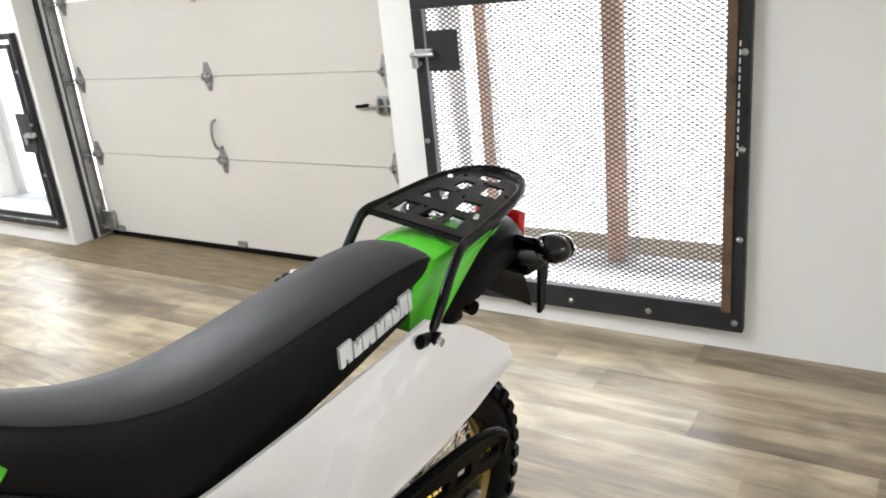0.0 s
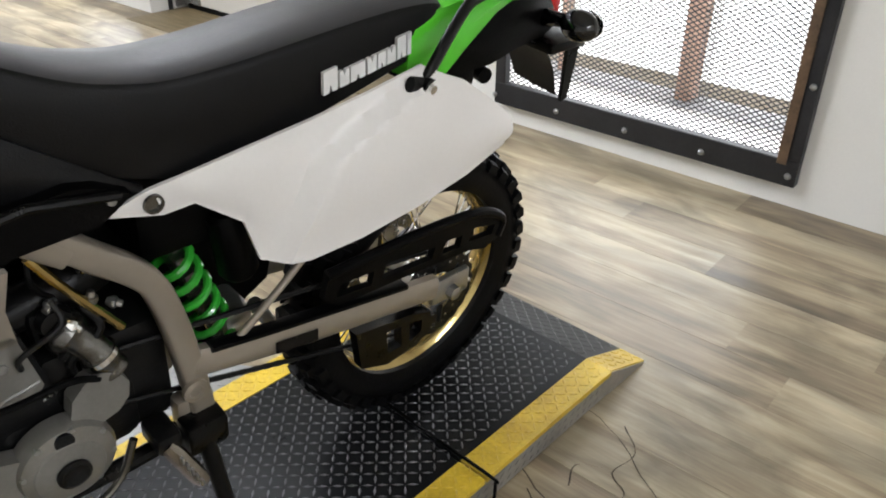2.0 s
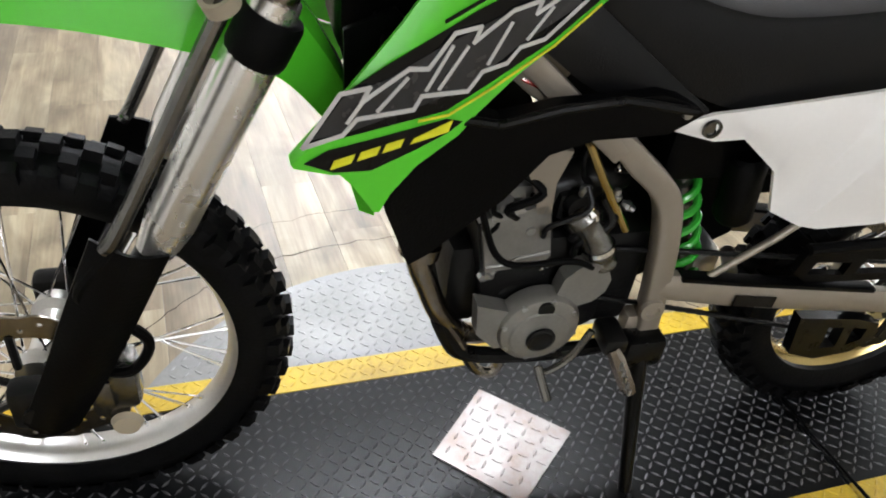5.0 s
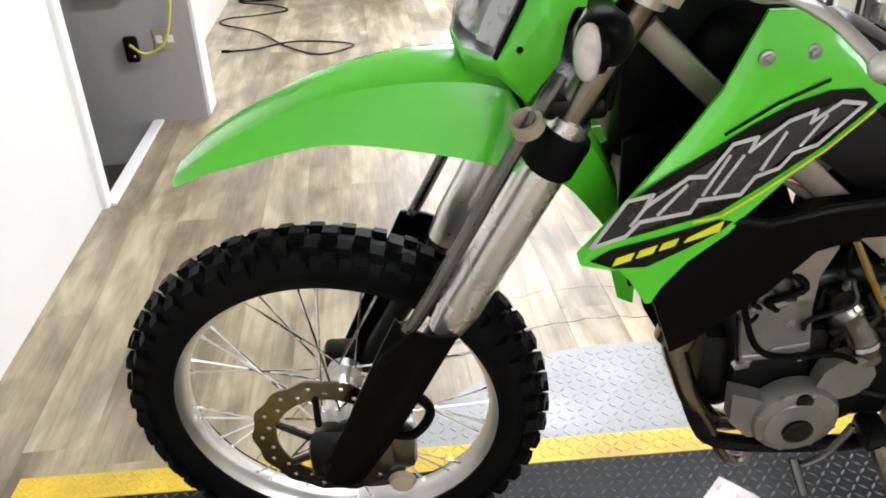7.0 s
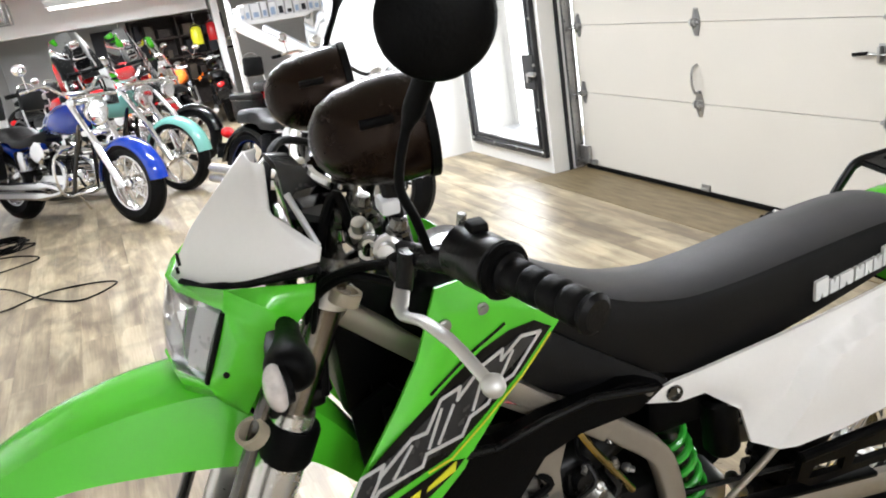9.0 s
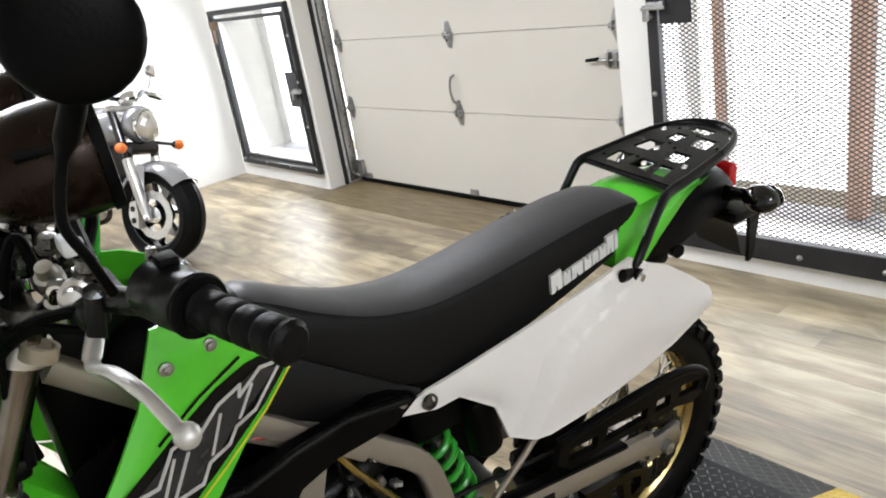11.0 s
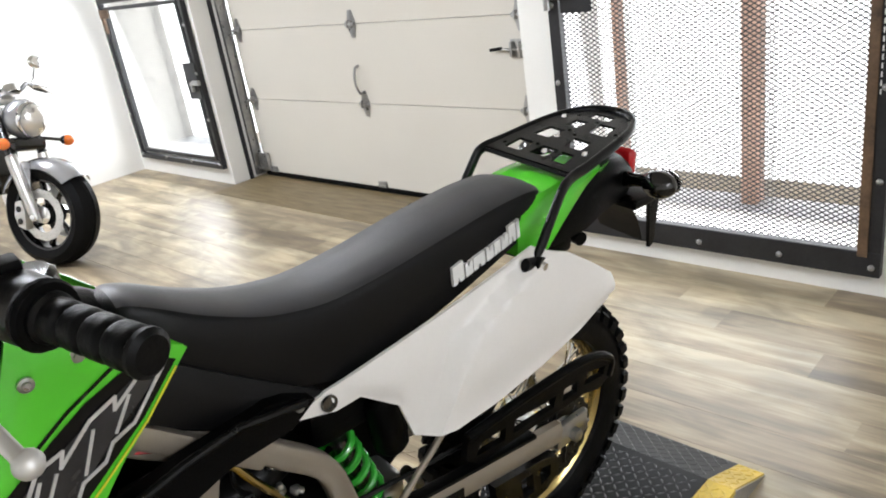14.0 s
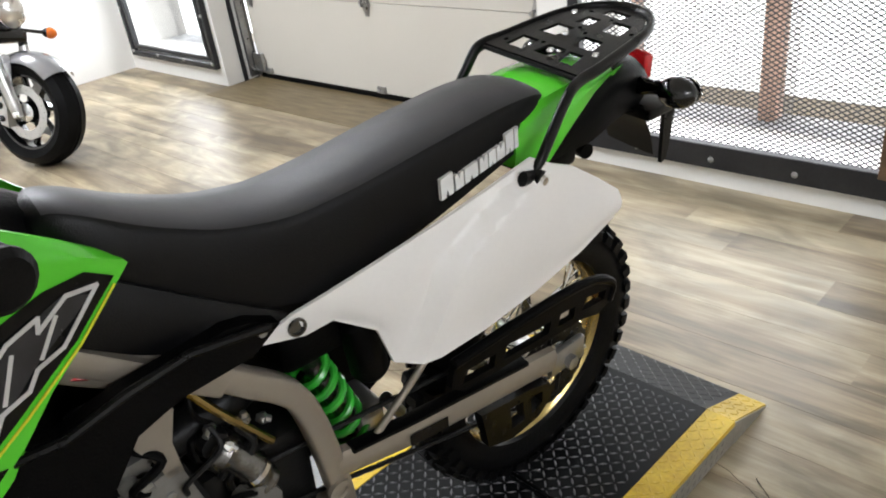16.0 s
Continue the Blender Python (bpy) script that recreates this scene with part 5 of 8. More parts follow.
# tank and side parts
tank_rows = []
for u_, top, half, low in ((0.74, 0.945, 0.045, 0.84), (0.79, 0.985, 0.05, 0.82), (0.84, 1.008, 0.06, 0.83), (0.89, 1.012, 0.06, 0.86), (0.93, 1.0, 0.05, 0.90), (0.955, 0.97, 0.035, 0.92)):
    tank_rows.append([(u_, a * half, low + (top - low) * b) for a, b in ((1, 0), (1.05, 0.5), (0.98, 0.8), (0.75, 0.95), (0, 1.0), (-0.75, 0.95), (-0.98, 0.8), (-1.05, 0.5), (-1, 0))])
tank = part("fuel_tank", Shape().grid(tank_rows, False, True), M_black_pl, bike, "black fuel tank", 60)
part("filler_cap", Shape().turn([(0.001, 0.03), (0.03, 0.028), (0.036, 0.02), (0.036, 0.0)], (0.85, 0.0, 1.005), (0.1, 0, 1), 20), M_gloss_black, tank, "glossy black filler cap")
for sg in (1, -1):
    def shroud_w(a):
        return 0.100 + (a - 0.76) * 0.35
    top = [(1.098, 0, 0.781), (1.062, 0, 0.817), (1.024, 0, 0.859), (0.985, 0, 0.902), (0.948, 0, 0.950), (0.911, 0, 1.031), (0.870, 0, 1.026), (0.835, 0, 1.010), (0.785, 0, 0.968), (0.727, 0, 0.914)]
    low = [(1.094, 0, 0.774), (1.055, 0, 0.755), (1.012, 0, 0.744), (0.960, 0, 0.756), (0.921, 0, 0.768), (0.883, 0, 0.790), (0.84, 0, 0.826), (0.80, 0, 0.850), (0.76, 0, 0.878), (0.722, 0, 0.906)]
    sh = part("tank_shroud", Shape().skin(top, low, lambda s_, t_, p: (p.x, sg * (shroud_w(p.x) - 0.012 * max(0, 1 - t_ * 5)), p.z), (0, -0.005 * sg, 0), 36, 10), M_green, bike, "lime green tank shroud with black and silver graphics", 40)

    def on(pts, d, thick=0.0012):
        return Shape().slab(pts, thick, lambda a, b, c: (a, sg * (shroud_w(a) + d + c), b))
    part("graphic", on([(1.086, 0.797), (1.015, 0.799), (0.928, 0.802), (0.880, 0.823), (0.800, 0.862), (0.742, 0.903), (0.770, 0.926), (0.815, 0.932), (0.860, 0.926), (0.904, 0.911), (0.941, 0.895), (0.999, 0.870), (1.055, 0.842)], 0.0008), M_decal_black, sh, "black graphic field", 0)
    part("graphic", on([(1.076, 0.805), (1.040, 0.804), (0.966, 0.815), (0.905, 0.826), (0.845, 0.866), (0.770, 0.900), (0.800, 0.918), (0.880, 0.900), (0.940, 0.880), (1.000, 0.855), (1.045, 0.845)], 0.0022), M_decal_grey, sh, "dark grey jagged graphic", 0)

    def zig(pts, width=0.0062, mat=M_decal_silver, d=0.0036, label="silver jagged outline"):
        left, right = [], []
        for i, p in enumerate(pts):
            a, b = Vector(pts[max(i - 1, 0)]), Vector(pts[min(i + 1, len(pts) - 1)])
            t = (b - a).normalized()
            k = Vector((-t.y, t.x)) * width / 2
            left.append(Vector(p) + k)
            right.append(Vector(p) - k)
        for i in range(len(pts) - 1):
            a, b = Vector(pts[i]), Vector(pts[i + 1])
            t = (b - a).normalized()
            k = Vector((-t.y, t.x)) * width / 2
            a, b = a - t * width * 0.3, b + t * width * 0.3
            part("graphic_line", on([tuple(a + k), tuple(b + k), tuple(b - k), tuple(a - k)], d + 0.0002 * (i % 2)), mat, sh, label, 0)
    zig([(1.085, 0.799), (1.048, 0.850), (1.018, 0.850), (1.026, 0.836), (0.977, 0.862), (0.955, 0.858), (0.929, 0.892), (0.899, 0.894), (0.905, 0.878), (0.862, 0.906), (0.828, 0.912), (0.832, 0.898), (0.796, 0.916), (0.763, 0.907)], 0.0050)
    zig([(1.085, 0.799), (1.045, 0.803), (1.030, 0.818), (0.968, 0.814), (0.960, 0.828), (0.905, 0.822), (0.890, 0.842), (0.860, 0.846), (0.846, 0.862), (0.815, 0.866), (0.763, 0.907)], 0.0050)
    for a, b in (((1.040, 0.816), (1.022, 0.840)), ((1.008, 0.822), (0.978, 0.852)), ((0.955, 0.834), (0.930, 0.878)), ((0.940, 0.832), (0.912, 0.874)), ((0.884, 0.850), (0.862, 0.892)), ((0.838, 0.870), (0.812, 0.902))):
        zig([a, b], 0.0046)
    zig([(0.960, 0.798), (0.925, 0.797), (0.870, 0.820), (0.800, 0.855), (0.745, 0.895)], 0.003, M_decal_yellow, 0.003, "thin yellow line")
    zig([(0.940, 0.905), (0.880, 0.930), (0.820, 0.945)], 0.004, M_decal_black, 0.001, "thin black line")
    part("graphic", on([(1.084, 0.778), (1.054, 0.759), (1.012, 0.749), (0.960, 0.761), (0.922, 0.773), (0.905, 0.783), (0.925, 0.791), (1.0, 0.788), (1.06, 0.787)], 0.0008), M_decal_black, sh, "black lower field", 0)
    for a0, a1 in ((1.057, 1.034), (1.028, 1.006), (1.000, 0.979), (0.968, 0.922)):
        f = lambda a: 0.764 + (1.057 - a) * 0.08
        part("number_bar", on([(a0, f(a0)), (a1, f(a1)), (a1 - 0.004, f(a1) + (0.010 if a0 > 0.97 else 0.014)), (a0 - 0.004, f(a0) + (0.010 if a0 > 0.97 else 0.006))], 0.0024), M_decal_yellow, sh, "yellow bar", 0)
    part("lower_fin", on([(1.045, 0.749), (1.012, 0.742), (0.960, 0.753), (0.925, 0.764), (0.885, 0.784), (0.905, 0.762), (0.955, 0.735), (0.985, 0.705), (0.997, 0.684), (1.004, 0.686), (1.030, 0.730)], -0.008, 0.004), M_green, sh, "green lower fin", 30)
    for q in ((0.851, 0.982), (0.908, 0.985)):
        b = part("shroud_bolt", Shape().turn([(0.0001, 0.005), (0.0045, 0.004), (0.005, 0.001), (0.0085, 0.0), (0.0085, -0.003)], (q[0], sg * (shroud_w(q[0]) + 0.002), q[1]), (0, sg, 0), 14), M_zinc, sh, "bright bolt with washer")
    part("side_cover", Shape().slab([(1.0, 0.725), (0.985, 0.665), (0.949, 0.571), (0.924, 0.581), (0.88, 0.612), (0.829, 0.650), (0.78, 0.716), (0.723, 0.735), (0.626, 0.740), (0.584, 0.768), (0.62, 0.788), (0.652, 0.796), (0.70, 0.79), (0.778, 0.784), (0.85, 0.768), (0.89, 0.785), (0.93, 0.775)], 0.022, lambda a, b, c: (a, sg * (0.128 + max(0, a - 0.85) * 0.2 - c), b)), M_black_pl, bike, "black plastic side cover", 30)
    part("cover_rib", Shape().tube([(0.60, 0.132 * sg, 0.774), (0.70, 0.132 * sg, 0.792), (0.778, 0.132 * sg, 0.782), (0.85, 0.132 * sg, 0.764), (0.90, 0.142 * sg, 0.778)], 0.006, 8), M_satin_black, bike)
    part("cover_bolt", Shape().turn([(0.0001, 0.006), (0.006, 0.005), (0.007, 0.0)], (0.611, 0.129 * sg, 0.770), (0, sg, 0), 12), M_zinc, bike, "small bright bolt")
    part("air_box_cover", Shape().skin([(0.80, 0.075 * sg, 0.93), (0.74, 0.088 * sg, 0.89), (0.68, 0.096 * sg, 0.845), (0.60, 0.10 * sg, 0.785), (0.56, 0.10 * sg, 0.757)], [(0.80, 0.095 * sg, 0.838), (0.74, 0.102 * sg, 0.794), (0.68, 0.106 * sg, 0.770), (0.62, 0.106 * sg, 0.764), (0.57, 0.102 * sg, 0.752)], lambda s_, t_, p: (p.x, p.y + sg * 0.006 * math.sin(math.pi * t_), p.z), (0, -0.01 * sg, 0), 10, 5), M_seat, bike, "black side trim under the seat", 40)

    # white rear side panel
    def pw(s_, t_, p):
        base = 0.106 + 0.058 * s_ + 0.012 * min(1.0, max(0.08, (s_ - 0.15) * 4)) * math.sin(math.pi * min(1, t_ * 1.1))
        ridge = 0.345 + (0.745 - p.z) * 0.55 if p.z < 0.745 else 0.345 - (p.z - 0.745) * 2.1
        d = ridge - p.x
        return (p.x, sg * (base + max(0.0, min(0.025, d * 0.8)) - 0.04 * max(0.0, d - 0.03)), p.z)
    ptop = [(0.612, 0, 0.737), (0.556, 0, 0.757), (0.52, 0, 0.765), (0.449, 0, 0.778), (0.332, 0, 0.797), (0.24, 0, 0.816), (0.150, 0, 0.838), (0.09, 0, 0.812), (0.028, 0, 0.768), (-0.025, 0, 0.727)]
    plow = [(0.608, 0, 0.731), (0.545, 0, 0.716), (0.505, 0, 0.722), (0.442, 0, 0.672), (0.424, 0, 0.606), (0.36, 0, 0.594), (0.27, 0, 0.598), (0.16, 0, 0.614), (0.058, 0, 0.640), (-0.020, 0, 0.675)]
    pan = part("side_panel", Shape().skin(ptop, plow, pw, (0, -0.006 * sg, 0), 72, 18), M_white_pl, bike, "white plastic rear side panel", 30)
    part("panel_bolt", Shape().turn([(0.003, -0.001), (0.009, -0.001), (0.010, 0.004), (0.013, 0.004), (0.014, 0.0)], (0.556, 0.1135 * sg, 0.737), (0, sg, 0), 16), M_cast, pan, "recessed bolt with washer")
    # frame tubes
    for tube_pts, rad in (([(1.01, 0.045 * sg, 0.985), (0.89, 0.060 * sg, 0.875), (0.80, 0.068 * sg, 0.792), (0.675, 0.080 * sg, 0.712), (0.625, 0.084 * sg, 0.668), (0.590, 0.087 * sg, 0.637), (0.566, 0.089 * sg, 0.605), (0.552, 0.090 * sg, 0.560), (0.540, 0.090 * sg, 0.50), (0.528, 0.088 * sg, 0.42), (0.518, 0.084 * sg, 0.33)], 0.021),):
        part("frame_spar", Shape().sweep(curve(tube_pts, 6), [0.0150 + 0.0035 * min(1, max(0, (k - 10) / 14)) for k in range(61)], 0.016, (0, 1, 0), 0.22), M_frame, bike, "champagne silver frame spar", 50)
    part("frame_pivot", Shape().turn([(0.012, -0.005), (0.020, -0.004), (0.020, 0.004), (0.012, 0.006), (0.010, 0.002)], (0.533, 0.106 * sg, 0.398), (0, sg, 0), 18).box((0.495, 0.07 * sg - 0.012, 0.30), (0.56, 0.07 * sg + 0.022, 0.37), 0.012), M_frame, bike, "pivot bolt plate")
    part("upper_frame_rail", Shape().sweep([Vector(q) for q in ((0.875, 0.080 * sg, 0.876), (0.797, 0.084 * sg, 0.809), (0.742, 0.086 * sg, 0.760), (0.66, 0.086 * sg, 0.688))], 0.015, 0.012, (0, 1, 0), 0.3), M_frame, bike, "champagne silver upper frame rail", 50)
    part("subframe_strut", Shape().tube([(0.490, 0.100 * sg, 0.425), (0.364, 0.100 * sg, 0.522), (0.29, 0.095 * sg, 0.580)], 0.0062, 12), M_frame, bike, "silver subframe strut")
    part("swingarm", Shape().sweep([(0.53, 0.090 * sg, 0.440), (0.49, 0.096 * sg, 0.436), (0.40, 0.102 * sg, 0.420), (0.31, 0.104 * sg, 0.405), (0.16, 0.104 * sg, 0.380), (0.075, 0.104 * sg, 0.366), (0.045, 0.104 * sg, 0.361)], 0.0245, 0.014, (0, 1, 0), 0.45), M_frame, bike, "silver box-section swingarm", 50)
    part("chain_slider", Shape().sweep([(0.50, 0.100 * sg, 0.462), (0.40, 0.104 * sg, 0.447), (0.25, 0.105 * sg, 0.423), (0.12, 0.104 * sg, 0.401)], 0.005, 0.012, (0, 1, 0), 0.3), M_black_pl, bike, "black rubber chain slider", 30)
    part("axle_adjuster", Shape().box((-0.045, 0.106 * sg - 0.008, 0.318), (0.052, 0.106 * sg + 0.008, 0.374), 0.006).turn([(0.009, 0.02), (0.015, 0.018), (0.016, 0.0)], (0.004, 0.110 * sg, 0.338), (0, sg, 0), 6).rod((0.05, 0.108 * sg, 0.352), (-0.052, 0.108 * sg, 0.336), 0.004, 8), M_zinc, bike, "axle nut and adjuster")
part("swingarm_label", Shape().slab([(0.40, 0.404), (0.32, 0.391), (0.32, 0.414), (0.40, 0.427)], 0.0015, lambda a, b, c: (a, 0.1187 + c, b)), M_decal_black, bike, "dark printed label", 0)
part("radiator_wing", Shape().skin([(1.02, 0.01, 0.66), (0.975, 0.03, 0.64)], [(0.99, 0.01, 0.555), (0.972, 0.03, 0.56)], lambda s_, t_, p: p, (0, -0.006, 0), 3, 4), M_green, bike, "green plastic duct edge")
part("wiring_cover", Shape().box((0.895, -0.09, 0.80), (1.03, 0.035, 1.035), 0.02), M_black_pl, bike, "black wiring cover behind the fork")
part("radiator", Shape().box((0.955, -0.13, 0.66), (0.99, 0.10, 0.86), 0.008), M_black_pl, bike, "black radiator core")
part("radiator_louvre", Shape().slab([(0.915, 0.66), (1.0, 0.64), (1.025, 0.74), (1.03, 0.86), (0.975, 0.885), (0.925, 0.83)], 0.008, lambda a, b, c: (a, 0.082 + c, b)), M_black_pl, bike, "black radiator louvre", 20)

# tail, rack and lights
def tail_section(u_, top, half, low):
    pts = [(half, low), (half + 0.006, low + (top - low) * 0.5), (half, top - 0.02), (half - 0.014, top - 0.004), (half * 0.4, top + 0.002), (0, top + 0.003)]
    return [(u_, a * 0.78, b) for a, b in pts] + [(u_, -a * 0.78, b) for a, b in pts[-2::-1]]


part("tail_cowl", Shape().grid([tail_section(*q) for q in ((0.14, 0.89, 0.096, 0.80), (0.10, 0.892, 0.099, 0.780), (0.075, 0.894, 0.100, 0.778), (0.05, 0.897, 0.102, 0.800), (0.02, 0.900, 0.102, 0.824), (-0.05, 0.902, 0.096, 0.868), (-0.11, 0.895, 0.080, 0.880), (-0.15, 0.885, 0.06, 0.875))], False, True), M_green, bike, "lime green tail cowl", 35, UPPER)
part("rear_mudguard", Shape().grid([tail_section(*q) for q in ((0.10, 0.80, 0.075, 0.77), (0.03, 0.84, 0.084, 0.775), (-0.05, 0.865, 0.092, 0.78), (-0.13, 0.892, 0.078, 0.79), (-0.21, 0.875, 0.06, 0.79), (-0.245, 0.85, 0.05, 0.80))], False, True), M_black_pl, bike, "black rear mudguard", 35, UPPER)
part("mudguard_flap", Shape().skin([(-0.10, -0.07, 0.80), (-0.10, 0.0, 0.805), (-0.10, 0.075, 0.80)], [(-0.30, -0.055, 0.66), (-0.30, 0.0, 0.655), (-0.295, 0.06, 0.655)], lambda s_, t_, p: (p.x - 0.03 * math.sin(math.pi * t_), p.y, p.z + 0.035 * math.sin(math.pi * t_)), (0, 0, -0.004), 8, 8), M_black_pl, bike, "glossy black rear flap")
part("tail_light", Shape().box((-0.272, -0.05, 0.808), (-0.24, 0.058, 0.868), 0.012), M_red_lens, bike, "red tail light")
part("tail_bracket", Shape().box((-0.04, 0.04, 0.735), (0.02, 0.075, 0.775), 0.008).turn([(0.014, -0.01), (0.014, 0.012)], (-0.06, 0.07, 0.752), (0.2, 1, 0), 12), M_black_pl, bike, "black bracket under the tail")
for sg in (1, -1):
    rs = part("rear_turn_signal", Shape().tube(curve([(-0.21, 0.05 * sg, 0.822), (-0.20, 0.10 * sg, 0.832), (-0.20, 0.125 * sg, 0.836)], 4), [0.016] * 4 + [0.013] * 5, 12).ball((-0.195, 0.158 * sg, 0.838), (0.030, 0.036, 0.027), 18, 12), M_gloss_black, bike, "black rear turn signal")
    part("signal_lens", Shape().ball((-0.212, 0.160 * sg, 0.838), (0.022, 0.033, 0.024), 16, 10), M_clear_lens, rs, "smoked signal lens")
part("plate_bracket", Shape().box((-0.30, -0.09, 0.765), (-0.20, 0.105, 0.785), 0.005).slab([(-0.278, 0.665), (-0.262, 0.66), (-0.255, 0.775), (-0.29, 0.775)], 0.008, lambda a, b, c: (a, 0.092 + c, b)), M_satin_black, bike, "black number-plate bracket")
RACK = Matrix.Translation((-0.1388, 0.0005, 0.9193)) @ Matrix.Rotation(radians(4.74), 4, "Z") @ Matrix.Rotation(radians(-4.66), 4, "X") @ Matrix.Rotation(radians(-1.61), 4, "Y") @ Matrix.Translation((0.1, 0, -0.94)) @ Matrix.Diagonal((1.0, 0.71, 1.0, 1.0))
rackL = [(0.204, 0.196, 0.838), (0.185, 0.190, 0.862), (0.108, 0.160, 0.922), (0.06, 0.143, 0.932), (0.0, 0.138, 0.936), (-0.12, 0.122, 0.945), (-0.19, 0.10, 0.948), (-0.235, 0.06, 0.950), (-0.25, 0.0, 0.951)]
rackR = [(0.155, 0.128, 0.816), (0.135, 0.135, 0.848), (0.085, 0.142, 0.912)] + rackL[3:]
rack = part("luggage_rack", Shape().tube(curve(rackL + flip(rackR)[-2::-1], 5), 0.0105, 12), M_satin_black, bike, "black tubular rear luggage rack", 35, RACK)
part("cross_bar", Shape().rod((0.058, -0.135, 0.932), (0.058, 0.135, 0.932), 0.0040, 8), M_cast_dark, rack)
P4 = lambda a0, a1, b0, b1, sk=0.0: [(a0, b0), (a1, b0 + sk), (a1, b1 + sk), (a0, b1)]
holes = [P4(0.035, -0.01, 0.055, 0.095, -0.01), P4(0.035, -0.015, -0.095, -0.045, 0.0), P4(-0.045, -0.095, -0.085, -0.035, 0.01), P4(-0.03, -0.075, 0.03, 0.085, -0.008), P4(-0.115, -0.155, -0.05, -0.012, 0.006), P4(-0.11, -0.165, 0.035, 0.085, -0.012), P4(-0.18, -0.215, -0.035, 0.03, 0.0), P4(0.03, -0.012, -0.02, 0.03, 0.006)]
holes = [[(sum(p[0] for p in h) / 4 + (q[0] - sum(p[0] for p in h) / 4) * 0.95, sum(p[1] for p in h) / 4 + (q[1] - sum(p[1] for p in h) / 4) * 0.98) for q in h] for h in holes]
holes += [ring(0.006, 0.006, 8, 0, q) for q in ((0.0, 0.035), (-0.01, -0.032), (-0.085, 0.012), (-0.10, -0.018), (-0.165, 0.012), (-0.18, -0.062), (-0.13, 0.1), (0.02, -0.11))]
part("rack_plate", Shape().slab([(0.056, -0.132), (-0.05, -0.125), (-0.13, -0.112), (-0.19, -0.088), (-0.23, -0.05), (-0.243, 0.0), (-0.23, 0.05), (-0.19, 0.088), (-0.13, 0.112), (-0.05, 0.125), (0.056, 0.132)], 0.005, lambda a, b, c: (a, b, 0.9335 + 0.0135 * min(1, (0.056 - a) / 0.2) + c), holes), M_satin_black, rack, "black cut-out rack plate", 20)
for q in ((0.012, 0.012), (-0.06, -0.02), (-0.02, 0.105), (-0.15, -0.085)):
    part("rack_screw", Shape().turn([(0.0001, 0.005), (0.006, 0.004), (0.008, 0.0)], (q[0], q[1], 0.9395 + 0.0135 * min(1, (0.056 - q[0]) / 0.2)), (0, 0, 1), 10), M_chrome, rack)
for sg in (1, -1):
    part("rack_foot", Shape().rod((0.206, 0.175 * sg, 0.836), (0.203, 0.215 * sg, 0.836), 0.0145, 14).rod((0.235, 0.196 * sg, 0.845), (0.206, 0.196 * sg, 0.837), 0.012, 12), M_satin_black, rack, "black mounting foot")
    part("rack_bolt", Shape().turn([(0.0001, 0.008), (0.007, 0.007), (0.009, 0.0), (0.010, -0.002)], (0.203, 0.2155 * sg, 0.836), (0, sg, 0), 8), M_chrome, rack)

# engine
eng = part("crankcase", Shape().box((0.60, -0.11, 0.33), (0.80, 0.078, 0.46), 0.028), M_cast_dark, bike, "dark cast engine crankcase")
part("gearbox_case", Shape().box((0.545, -0.08, 0.335), (0.72, 0.068, 0.53), 0.02), M_cast_dark, eng)
part("front_case", Shape().box((0.78, -0.11, 0.335), (0.862, 0.045, 0.50), 0.03), M_cast_dark, eng)
part("generator_cover", Shape().turn([(0.066, 0.0), (0.067, 0.022), (0.062, 0.032), (0.052, 0.036), (0.030, 0.038), (0.001, 0.038)], (0.724, 0.085, 0.388), (0, 1, 0), 40).slab([(0.79, 0.35), (0.822, 0.385), (0.828, 0.445), (0.79, 0.432), (0.76, 0.42), (0.75, 0.35)], 0.028, lambda a, b, c: (a, 0.082 + c, b)), M_case, eng, "cast grey generator cover", 35)
part("cover_disc", Shape().turn([(0.046, 0.0), (0.048, 0.002), (0.046, 0.0045), (0.040, 0.0055), (0.001, 0.0055)], (0.726, 0.120, 0.384), (0, 1, 0), 36), M_case, eng, "raised round disc of the cover")
part("cover_cap", Shape().turn([(0.023, 0.0), (0.023, 0.004), (0.018, 0.006), (0.014, 0.004), (0.001, 0.004)], (0.724, 0.1262, 0.379), (0, 1, 0), 20).turn([(0.013, 0.0), (0.013, 0.005), (0.001, 0.006)], (0.724, 0.118, 0.436), (0, 1, 0), 14), M_cast_dark, eng, "round inspection cap")
for i in range(8):
    a = 2 * math.pi * i / 8 + 0.2
    part("case_bolt", Shape().turn([(0.0001, 0.007), (0.005, 0.006), (0.006, 0.0)], (0.724 + 0.058 * math.cos(a), 0.113, 0.388 + 0.058 * math.sin(a)), (0, 1, 0), 6), M_zinc, eng)
part("sprocket_cover", Shape().slab([(0.700, 0.435), (0.706, 0.455), (0.700, 0.482), (0.680, 0.503), (0.655, 0.508), (0.635, 0.498), (0.624, 0.475), (0.628, 0.450), (0.645, 0.432), (0.668, 0.425)], 0.026, lambda a, b, c: (a, 0.082 + c, b)), M_case, eng, "cast grey sprocket cover", 25)
part("starter_motor", Shape().tube(curve([(0.690, 0.05, 0.575), (0.672, 0.068, 0.558), (0.655, 0.080, 0.535), (0.642, 0.086, 0.505), (0.636, 0.088, 0.488)], 4), [0.020, 0.024, 0.030, 0.031, 0.031, 0.024, 0.023, 0.023, 0.023, 0.023, 0.026, 0.026, 0.022, 0.022, 0.024, 0.024, 0.018], 18), M_cast, eng, "cast intake neck with clamps")
